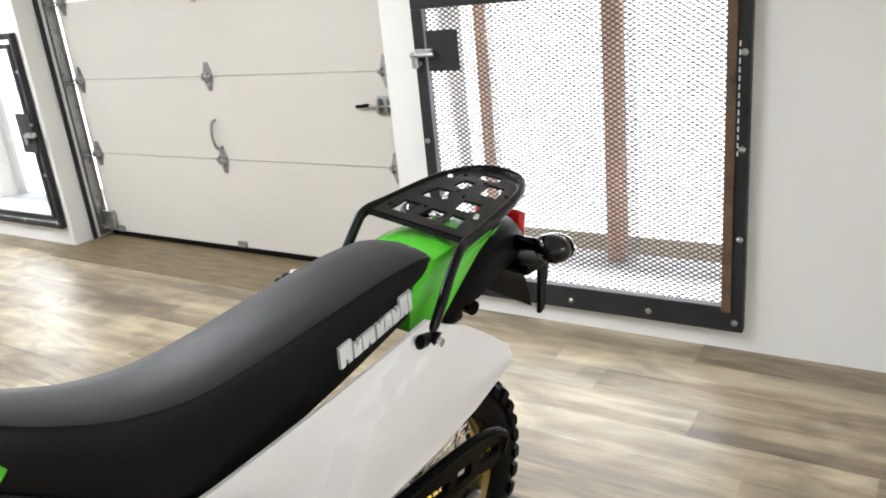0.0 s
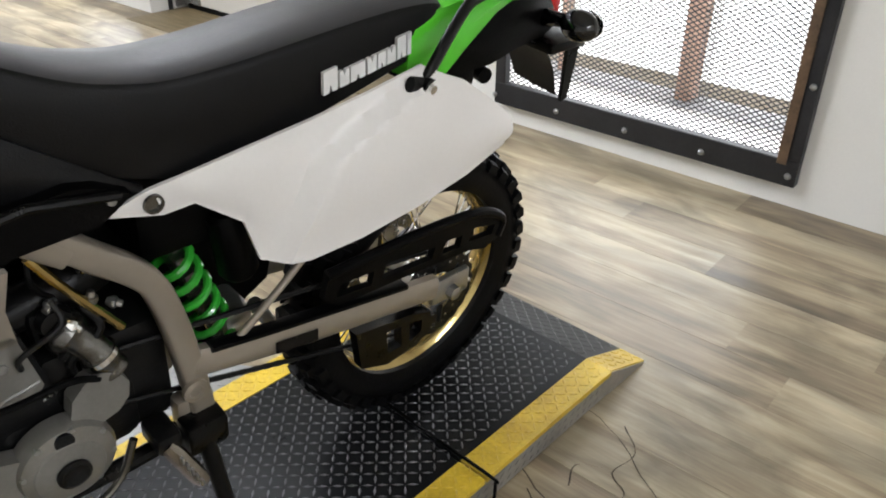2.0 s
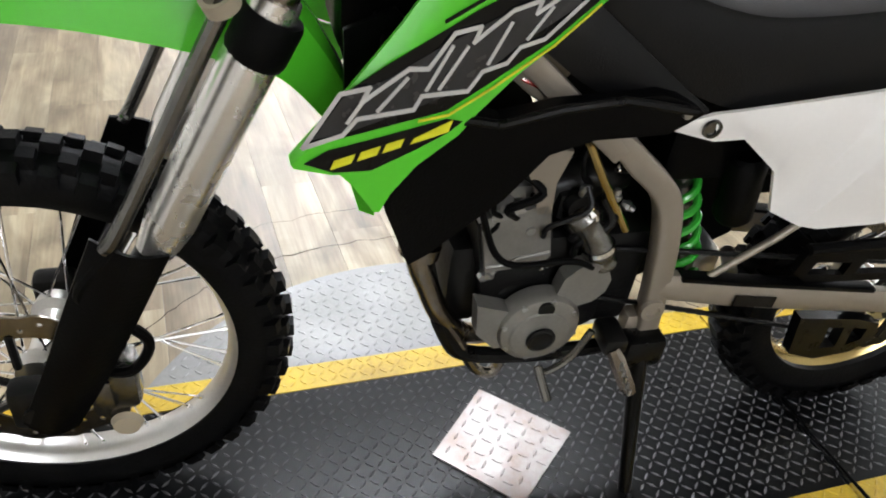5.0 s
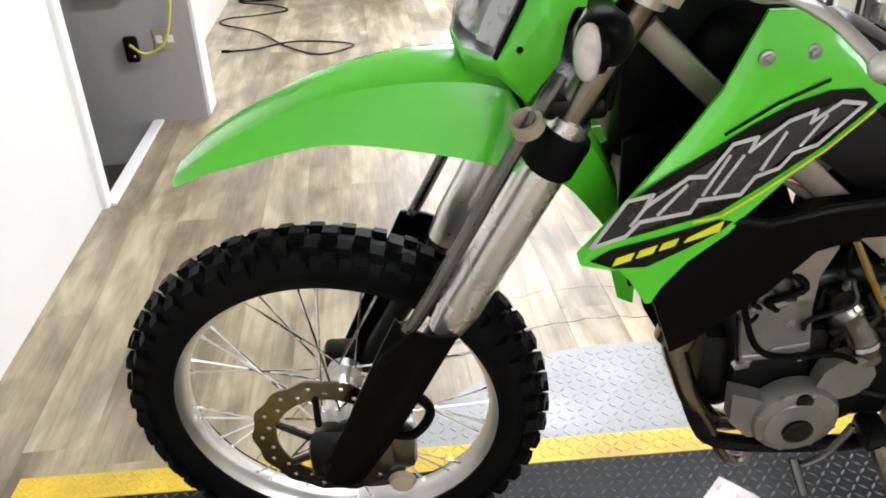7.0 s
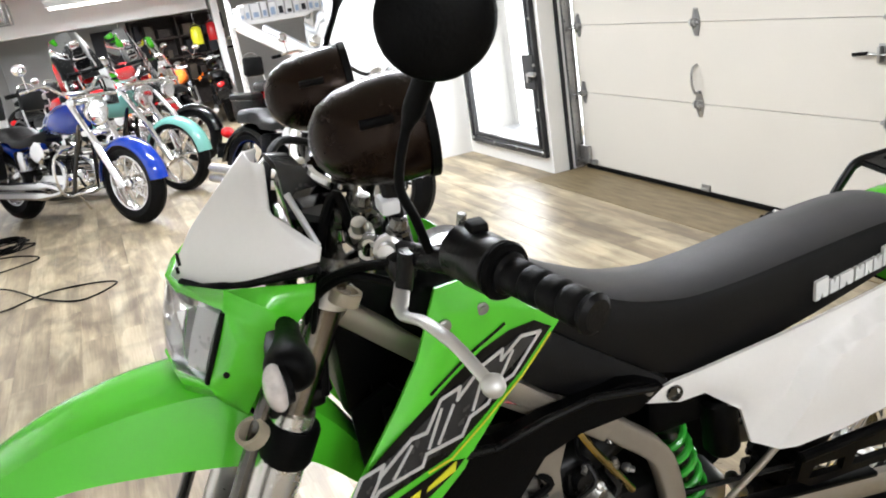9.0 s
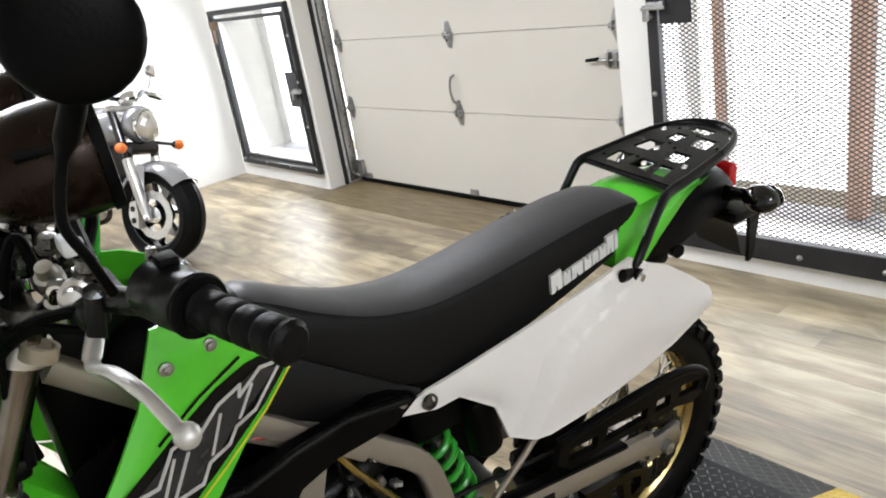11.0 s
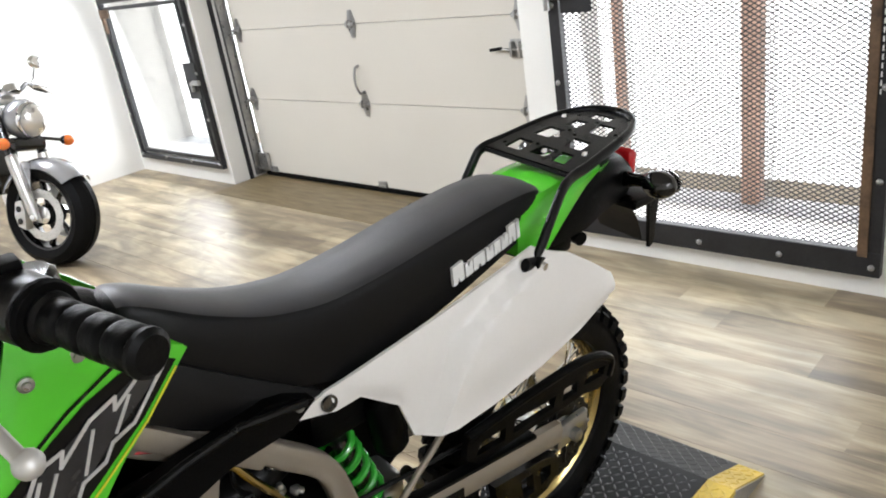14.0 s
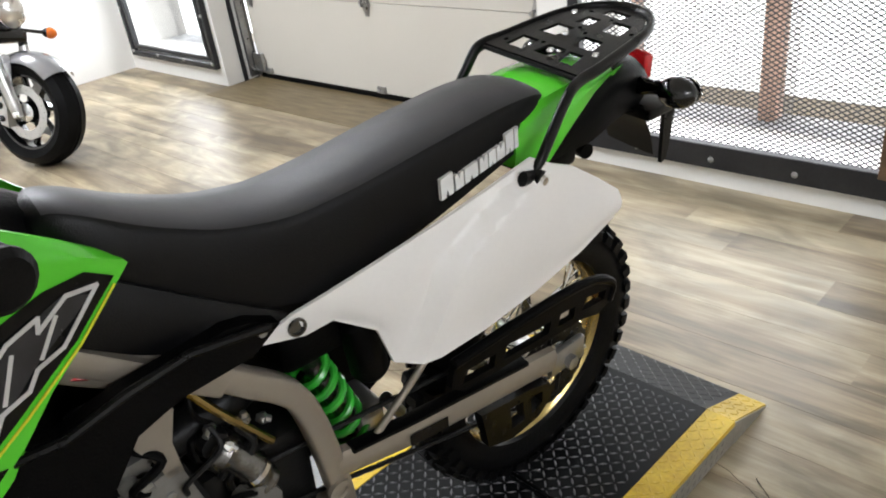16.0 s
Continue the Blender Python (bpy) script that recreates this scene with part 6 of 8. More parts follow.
part("neck_clamp", Shape().turn([(0.024, -0.004), (0.027, -0.004), (0.027, 0.004), (0.024, 0.004)], (0.648, 0.083, 0.52), (-0.35, 0.15, -0.9), 18, closed=True), M_chrome, eng, "bright hose clamp")
part("cylinder", Shape().slab([(0.808, 0.405), (0.820, 0.485), (0.835, 0.565), (0.826, 0.578), (0.742, 0.596), (0.730, 0.588), (0.712, 0.510), (0.702, 0.41)], 0.135, lambda a, b, c: (a, -0.062 + c, b)), M_cast_dark, eng, "dark cast cylinder", 25)
part("water_jacket", Shape().slab([(0.816, 0.486), (0.832, 0.578), (0.826, 0.586), (0.744, 0.602), (0.737, 0.597), (0.720, 0.510), (0.725, 0.503), (0.760, 0.500), (0.778, 0.490)], 0.014, lambda a, b, c: (a, 0.070 + c, b)).tube(curve([(0.816, 0.083, 0.496), (0.786, 0.084, 0.500), (0.768, 0.084, 0.511), (0.745, 0.084, 0.514), (0.724, 0.083, 0.518)], 4), 0.0035, 6), M_case, eng, "smooth cast water jacket", 25)
part("cylinder_head", Shape().box((0.745, -0.065, 0.585), (0.835, 0.066, 0.625), 0.014).box((0.755, -0.058, 0.62), (0.83, 0.055, 0.655), 0.018).turn([(0.012, 0.0), (0.014, 0.012), (0.010, 0.020), (0.001, 0.021)], (0.80, 0.062, 0.600), (0, 1, 0), 14).rod((0.82, 0.078, 0.585), (0.775, 0.080, 0.597), 0.010, 10), M_case, eng, "cast cylinder head")
part("head_bracket", Shape().slab([(0.785, 0.70), (0.781, 0.657), (0.768, 0.632), (0.756, 0.588), (0.735, 0.588), (0.738, 0.64), (0.724, 0.69)], 0.012, lambda a, b, c: (a, 0.072 + c, b)), M_frame, eng, "light engine mounting bracket", 20)
for q in ((0.835, 0.075, 0.585), (0.76, 0.078, 0.56), (0.805, 0.073, 0.52), (0.74, 0.07, 0.49), (0.815, 0.07, 0.47)):
    part("engine_bolt", Shape().turn([(0.0001, 0.010), (0.007, 0.009), (0.008, 0.0)], q, (0, 1, 0), 6), M_zinc, eng)
part("carburettor", Shape().tube([(0.735, 0.02, 0.585), (0.70, 0.02, 0.592), (0.655, 0.02, 0.60), (0.61, 0.01, 0.61)], [0.028, 0.030, 0.034, 0.034], 16).box((0.66, -0.03, 0.55), (0.715, 0.06, 0.60), 0.012).turn([(0.02, -0.01), (0.024, 0), (0.02, 0.012)], (0.685, 0.062, 0.585), (0, 1, 0), 14), M_cast_dark, bike, "carburettor with black intake boot")
part("fuel_hose", Shape().tube(curve([(0.700, 0.075, 0.695), (0.675, 0.08, 0.65), (0.649, 0.08, 0.608), (0.61, 0.08, 0.546)], 5), 0.0065, 8), M_gold, bike, "amber fuel hose")
part("clutch_cable", Shape().tube(curve([(0.86, 0.10, 0.70), (0.84, 0.11, 0.60), (0.80, 0.115, 0.53), (0.70, 0.11, 0.52), (0.66, 0.105, 0.50)], 6), 0.005, 8), M_rubber, bike, "black cable over the engine")
part("wiring", Shape().tube(curve([(0.84, 0.07, 0.80), (0.80, 0.085, 0.79), (0.775, 0.075, 0.77), (0.75, 0.07, 0.73)], 5), 0.003, 6), M_red, bike, "thin red wire")
part("wiring_plug", Shape().box((0.865, 0.10, 0.785), (0.885, 0.118, 0.80), 0.004), M_decal_white, bike, "white wiring plug")
part("exhaust_header", Shape().tube(curve([(0.82, 0.02, 0.58), (0.89, 0.045, 0.56), (0.914, 0.065, 0.515), (0.895, 0.07, 0.455), (0.872, 0.07, 0.40), (0.835, 0.06, 0.345), (0.78, 0.03, 0.30), (0.70, -0.02, 0.27), (0.60, -0.08, 0.34), (0.50, -0.12, 0.43)], 6), 0.0175, 14), M_steel, bike, "bent steel exhaust header")
part("exhaust_flange", Shape().turn([(0.018, -0.012), (0.030, -0.010), (0.030, 0.010), (0.018, 0.012)], (0.911, 0.062, 0.525), (0.2, 0.1, -1), 16), M_steel, bike)
part("engine_guard", Shape().tube(curve([(0.87, 0.075, 0.395), (0.842, 0.078, 0.352), (0.815, 0.08, 0.295), (0.795, 0.08, 0.266), (0.772, 0.08, 0.258), (0.760, 0.078, 0.275), (0.758, 0.075, 0.31)], 5), 0.009, 10), M_steel, bike, "looped steel tube under the engine")
part("frame_cradle", Shape().tube(curve([(0.93, 0.045, 0.70), (0.905, 0.055, 0.52), (0.86, 0.075, 0.36), (0.80, 0.08, 0.305), (0.60, 0.08, 0.295), (0.53, 0.08, 0.33)], 5), 0.014, 10), M_satin_black, bike, "dark frame cradle tube")
part("shift_lever", Shape().tube(curve([(0.640, 0.125, 0.385), (0.665, 0.13, 0.335), (0.70, 0.135, 0.312), (0.722, 0.138, 0.318)], 5), 0.006, 8).rod((0.720, 0.132, 0.322), (0.710, 0.172, 0.285), 0.008, 10), M_cast, bike, "gear shift lever")
for sg in (1, -1):
    peg = part("foot_peg", Shape().tube([(0.600, 0.135 * sg, 0.350), (0.592, 0.142 * sg, 0.335), (0.572, 0.166 * sg, 0.290), (0.566, 0.172 * sg, 0.280)], [0.011, 0.014, 0.014, 0.010], 8), M_steel, bike, "serrated metal foot peg")
    for k in range(5):
        part("peg_tooth", Shape().box((0.588 - 0.004 * k, (0.148 + 0.005 * k) * sg - 0.014, 0.324 - 0.010 * k), (0.592 - 0.004 * k, (0.148 + 0.005 * k) * sg + 0.014, 0.338 - 0.010 * k), 0.001), M_zinc, peg, smooth=0)
    part("peg_mount", Shape().box((0.575, 0.095 * sg - 0.015, 0.335), (0.615, 0.095 * sg + 0.045, 0.368), 0.008), M_cast_dark, bike)
stand = part("side_stand", Shape().tube([(0.530, 0.105, 0.325), (0.532, 0.12, 0.29), (0.525, 0.205, 0.045)], [0.016, 0.015, 0.011], 12).box((0.495, 0.085, 0.285), (0.565, 0.13, 0.345), 0.010), M_satin_black, bike, "black side stand, folded down")
part("stand_foot", Shape().slab(ring(0.034, 0.024, 18, 0, (0.525, 0.21)), 0.008, lambda a, b, c: (a, b, 0.0255 + (b - 0.21) * 0.108 + c)), M_satin_black, stand)

# black sheet added to keep the gaps behind shock and engine dark
part("engine_backing", Shape().slab([(0.30, 0.40), (0.46, 0.31), (0.60, 0.29), (0.70, 0.33), (0.72, 0.70), (0.60, 0.80), (0.32, 0.80), (0.25, 0.62)], 0.012, lambda a, b, c: (a, -0.075 + c, b)), M_black_pl, bike, "black sheet added behind the shock and engine", 20)
part("clutch_cover", Shape().turn([(0.085, 0.0), (0.087, 0.03), (0.07, 0.045), (0.001, 0.05)], (0.70, -0.10, 0.40), (0, -1, 0), 28), M_cast, eng, "cast clutch cover")
# second added backing: darkens the opening ahead of the cylinder
part("front_backing", Shape().slab([(0.70, 0.62), (0.74, 0.34), (0.85, 0.34), (0.92, 0.46), (0.97, 0.62), (0.97, 0.86), (0.80, 0.82)], 0.010, lambda a, b, c: (a, -0.085 + c, b)), M_black_pl, bike, "black sheet added behind the engine front", 20)
rnd = random.Random(21)
for k in range(16):
    q = Vector((rnd.uniform(0.60, 0.84), rnd.uniform(0.06, 0.085), rnd.uniform(0.47, 0.69)))
    d = Vector((rnd.uniform(-1, 1), rnd.uniform(-0.2, 0.6), rnd.uniform(-1, 1))).normalized()
    part("engine_fitting", Shape().turn([(0.0001, 0.010), (0.005, 0.009), (0.006, 0.002), (0.009, 0.0), (0.009, -0.004), (0.005, -0.012)], q, d, 8), rnd.choice([M_chrome, M_zinc, M_zinc, M_cast_dark]), eng)
for k in range(7):
    a = Vector((rnd.uniform(0.62, 0.84), rnd.uniform(0.05, 0.08), rnd.uniform(0.58, 0.70)))
    b = a + Vector((rnd.uniform(-0.07, 0.07), 0.01, rnd.uniform(-0.12, -0.05)))
    part("engine_hose", Shape().tube(curve([a, a.lerp(b, 0.35) + Vector((rnd.uniform(-0.03, 0.03), 0.015, 0)), a.lerp(b, 0.7) + Vector((rnd.uniform(-0.02, 0.02), 0.01, 0)), b], 5), rnd.choice([0.004, 0.006, 0.008]), 8), rnd.choice([M_rubber, M_rubber, M_cast_dark]), eng)

# rear suspension and drive
def coil(a, b, rad, wire, turns, steps=14):
    a, b = Vector(a), Vector(b)
    d = (b - a).normalized()
    x = d.cross(Vector((0, 1, 0))).normalized()
    y = d.cross(x)
    n = turns * steps
    return Shape().tube([a.lerp(b, i / n) + rad * (math.cos(2 * math.pi * i / steps) * x + math.sin(2 * math.pi * i / steps) * y) for i in range(n + 1)], wire, 8)


shock = part("rear_shock", Shape().rod((0.525, 0.02, 0.66), (0.43, 0.02, 0.37), 0.017, 14).turn([(0.03, -0.02), (0.044, -0.012), (0.044, 0.0), (0.02, 0.004)], (0.437, 0.02, 0.395), (0.3, 0, 0.95), 18), M_cast, bike, "rear shock absorber")
part("shock_spring", coil((0.515, 0.02, 0.600), (0.448, 0.02, 0.405), 0.032, 0.0068, 6), M_spring, shock, "bright green coil spring")
part("shock_reservoir", Shape().tube([(0.432, 0.055, 0.655), (0.430, 0.055, 0.645), (0.418, 0.055, 0.545), (0.416, 0.055, 0.535)], [0.024, 0.031, 0.031, 0.024], 18), M_black_pl, shock, "black shock reservoir")
part("shock_linkage", Shape().box((0.395, -0.03, 0.40), (0.445, 0.05, 0.46), 0.012).rod((0.40, 0.06, 0.47), (0.375, 0.06, 0.42), 0.012, 10), M_alu, shock, "bright linkage")
part("battery_box", Shape().box((0.34, -0.075, 0.60), (0.56, 0.05, 0.76), 0.02).box((0.28, -0.07, 0.55), (0.40, 0.03, 0.70), 0.02), M_black_pl, bike, "black air box behind the shock")
guard = [(0.29, 0.500), (0.20, 0.502), (0.131, 0.500), (0.03, 0.497), (-0.06, 0.486), (-0.115, 0.462), (-0.132, 0.440), (-0.118, 0.410), (-0.085, 0.398), (-0.04, 0.412), (0.05, 0.418), (0.16, 0.425), (0.27, 0.430), (0.30, 0.455)]
gh = [[(0.275, 0.450), (0.200, 0.441), (0.195, 0.468), (0.265, 0.474)], [(0.178, 0.442), (0.060, 0.434), (0.052, 0.458), (0.168, 0.472)], [(0.035, 0.434), (-0.012, 0.430), (-0.016, 0.456), (0.026, 0.460)], [(-0.035, 0.434), (-0.100, 0.426), (-0.108, 0.446), (-0.048, 0.460)]]
part("chain_guard", Shape().slab(guard, 0.014, lambda a, b, c: (a, 0.095 + c, b), gh), M_black_pl, bike, "black cut-out chain guard", 30)
part("guard_rim", Shape().tube(curve([(0.29, 0.105, 0.50), (0.13, 0.105, 0.502), (0.0, 0.105, 0.497), (-0.08, 0.105, 0.482), (-0.128, 0.105, 0.45), (-0.12, 0.105, 0.415)], 5), 0.010, 10), M_black_pl, bike)
chain = Shape()
for k in range(60):
    for h0, h1 in ((0.512, 0.418), (0.415, 0.224)):
        d = Vector((-0.642, 0, h1 - h0)).normalized()
        a = Vector((0.64 - k * 0.0107, 0.076, h0 + (h1 - h0) * k / 60))
        chain.tube([a - d * 0.0062, a + d * 0.0062], 0.0052 if k % 2 else 0.0045, 6, flat=0.9)
tagged(part("chain", chain, M_cast_dark, bike, "steel drive chain", 0), kind="stuff")
part("chain_guide", Shape().slab([(0.228, 0.338), (0.10, 0.318), (0.045, 0.300), (0.038, 0.262), (0.075, 0.230), (0.150, 0.222), (0.212, 0.246)], 0.022, lambda a, b, c: (a, 0.082 + c, b), [[(0.155, 0.305), (0.120, 0.300), (0.115, 0.250), (0.150, 0.250)], [(0.100, 0.298), (0.065, 0.290), (0.066, 0.262), (0.095, 0.250)]]), M_satin_black, bike, "black chain guide with two windows", 20)
part("muffler", Shape().tube([(0.45, -0.13, 0.52), (0.38, -0.135, 0.60), (0.30, -0.14, 0.655), (0.05, -0.135, 0.73), (-0.06, -0.13, 0.755), (-0.075, -0.13, 0.758)], [0.02, 0.024, 0.048, 0.050, 0.046, 0.03], 18), M_alu, bike, "aluminium muffler")


# ---- the other motorcycles of the showroom ----
def road_wheel(parent, name, x, R, width, spoked, rim_mat, disc, side=1):
    m = pose(x, 0, R)
    hub = part(name, Shape().turn([(0.02, -0.08), (0.05, -0.07), (0.06, -0.04), (0.035, 0.0), (0.06, 0.04), (0.05, 0.07), (0.02, 0.08)], (0, 0, 0), (0, 1, 0), 20), M_chrome, parent, m=m)
    r = width * (0.9 if spoked else 0.56)
    tread = Shape().turn([(R - r, -width * 0.42), (R - r * 0.55, -width * 0.52), (R - r * 0.15, -width * 0.36), (R, -width * 0.08), (R - 0.006, -width * 0.06), (R - 0.006, width * 0.06), (R, width * 0.08), (R - r * 0.15, width * 0.36), (R - r * 0.55, width * 0.52), (R - r, width * 0.42)], (0, 0, 0), (0, 1, 0), 56, closed=True)
    part("tyre", tread, M_tyre, hub, "black road tyre", 30)
    ri = R - r
    part("rim", Shape().turn([(ri + 0.006, -width * 0.42), (ri - 0.012, -width * 0.40), (ri - 0.022, -width * 0.2), (ri - 0.022, width * 0.2), (ri - 0.012, width * 0.40), (ri + 0.006, width * 0.42)], (0, 0, 0), (0, 1, 0), 48, closed=True), rim_mat, hub, "bright wheel rim")
    if spoked:
        for sgn in (-1, 1):
            for ln in (-1, 1):
                me = Shape().rod((0.05, 0.05 * sgn, 0), ((ri - 0.02) * math.cos(0.5 * ln), 0, (ri - 0.02) * math.sin(0.5 * ln)), 0.0035, 5).mesh("spoke", M_chrome)
                for i in range(9):
                    part("spoke", me, None, hub, m=Matrix.Rotation(radians(40 * i + 10 * sgn + 5 * ln), 4, "Y"))
    else:
        me = Shape().tube([(0.04, 0, 0), (ri * 0.5, 0.006, 0.012), (ri - 0.012, 0, 0)], [0.026, 0.016, 0.022], 8, flat=0.7).mesh("spoke", rim_mat)
        for i in range(7):
            part("spoke", me, None, hub, m=Matrix.Rotation(radians(360 / 7 * i), 4, "Y"))
    if disc:
        for sd in (-1, 1):
            part("brake_disc", petal_disc(disc, disc * 0.66, 12), M_alu, hub, "drilled brake disc", 20, Matrix.Translation((0, 0.075 * sd, 0)))
    return hub


def fender_strip(x, R, width, a0, a1, lift, n=18, thick=0.004):
    rows = []
    for i in range(n + 1):
        a = radians(a0 + (a1 - a0) * i / n)
        sec = []
        for rr in (0, thick):
            row = []
            for j in range(9):
                q = -1 + j / 4
                rad = R + lift - rr - 0.055 * abs(q) ** 3
                row.append((x + rad * math.cos(a), q * width, R + rad * math.sin(a)))
            sec.append(row)
        rows.append(sec[0] + sec[1][::-1])
    return Shape().grid(rows, True, True)


def naked_front(b, paint):
    """Fork, headlight and controls of an unfaired motorcycle."""
    for sg in (1, -1):
        leg = part("fork_leg", Shape().tube([(1.425, 0.112 * sg, 0.645), (1.44, 0.112 * sg, 0.60), (1.525, 0.112 * sg, 0.33), (1.54, 0.112 * sg, 0.275)], [0.030, 0.034, 0.031, 0.024], 16), M_alu, b, "bright aluminium fork slider")
        part("fork_tube", Shape().rod((1.335, 0.112 * sg, 0.96), (1.435, 0.112 * sg, 0.62), 0.026, 14), M_gloss_black, leg, "dark upper fork tube")
        cal = part("brake_caliper", Shape().slab([(1.475, 0.225), (1.425, 0.245), (1.405, 0.31), (1.425, 0.385), (1.465, 0.395), (1.485, 0.34)], 0.05, lambda a, b_, c: (a, (0.082 + c) * sg, b_)), M_alu, leg, "silver brake caliper", 20)
        for z in (0.275, 0.345):
            part("piston_cap", Shape().turn([(0.018, 0.0), (0.018, 0.006), (0.012, 0.009), (0.001, 0.009)], (1.445, 0.132 * sg, z), (0, sg, 0), 14), M_gloss_black, cal)
        part("axle_nut", Shape().turn([(0.001, 0.016), (0.016, 0.014), (0.018, 0.0)], (1.545, 0.130 * sg, 0.295), (0, sg, 0), 6), M_chrome, leg)
        part("fender_stay", Shape().slab([(1.40, 0.52), (1.42, 0.575), (1.50, 0.612), (1.545, 0.60), (1.53, 0.52), (1.515, 0.40), (1.49, 0.385), (1.46, 0.44)], 0.005, lambda a, b_, c: (a, (0.096 + c) * sg, b_)), paint, b, "painted fender side bracket", 20)
        sig = part("turn_signal", Shape().ball((1.515, 0.228 * sg, 0.712), (0.037, 0.034, 0.032), 18, 12), M_orange_lens, b, "orange turn signal")
        part("signal_stalk", Shape().rod((1.46, 0.08 * sg, 0.735), (1.50, 0.205 * sg, 0.715), 0.010, 10).turn([(0.018, -0.012), (0.026, 0.0), (0.024, 0.008)], (1.503, 0.206 * sg, 0.7145), (0.2, sg, -0.1), 14), M_gloss_black, sig, "black signal stalk")
        part("grip", Shape().tube([(1.235, 0.31 * sg, 1.045), (1.20, 0.43 * sg, 1.03)], 0.018, 12), M_rubber, b, "black rubber grip")
        part("lever", Shape().tube(curve([(1.285, 0.25 * sg, 1.045), (1.30, 0.30 * sg, 1.035), (1.285, 0.37 * sg, 1.015), (1.265, 0.43 * sg, 0.995)], 4), 0.007, 8), M_alu, b, "aluminium lever")
        mr = part("mirror", Shape().ball((1.215, 0.365 * sg, 1.200), (0.022, 0.058, 0.042), 18, 10), M_chrome, b, "oval chrome mirror")
        part("mirror_stem", Shape().tube(curve([(1.255, 0.26 * sg, 1.055), (1.245, 0.30 * sg, 1.10), (1.225, 0.34 * sg, 1.165)], 4), 0.006, 8), M_chrome, mr)
    part("handlebar", Shape().tube(curve([(1.235, 0.31, 1.045), (1.29, 0.20, 1.06), (1.33, 0.09, 1.01), (1.33, -0.09, 1.01), (1.29, -0.20, 1.06), (1.235, -0.31, 1.045)], 4), 0.013, 8), M_gloss_black, b, "black handlebar")
    hl = part("headlight", Shape().ball((1.44, 0.0, 0.848), (0.115, 0.108, 0.112), 26, 16), paint, b, "painted oval headlight housing")
    part("headlight_lens", Shape().ball((1.500, 0.0, 0.838), (0.070, 0.086, 0.094), 24, 14), M_fork, hl, "bright headlight lens")
    part("headlight_rim", Shape().turn([(0.090, -0.010), (0.100, -0.008), (0.100, 0.006), (0.092, 0.012)], (1.500, 0.0, 0.842), (1, 0, -0.12), 28, closed=True), M_chrome, hl, "bright headlight rim")
    part("lower_cowl", Shape().box((1.36, -0.115, 0.665), (1.475, 0.115, 0.745), 0.025), M_gloss_black, b, "dark fork shroud below the headlight")
    part("gauge", Shape().turn([(0.055, -0.03), (0.062, 0.0), (0.058, 0.014), (0.001, 0.018)], (1.365, 0.0, 1.01), (-0.6, 0, 1), 22), M_chrome, b, "round chrome gauge")
    part("fork_clamp", Shape().box((1.30, -0.14, 0.93), (1.38, 0.14, 0.965), 0.014), M_alu, b, "bright fork clamp")
    part("radiator", Shape().box((1.12, -0.15, 0.42), (1.20, 0.15, 0.74), 0.012), M_gloss_black, b, "black radiator")


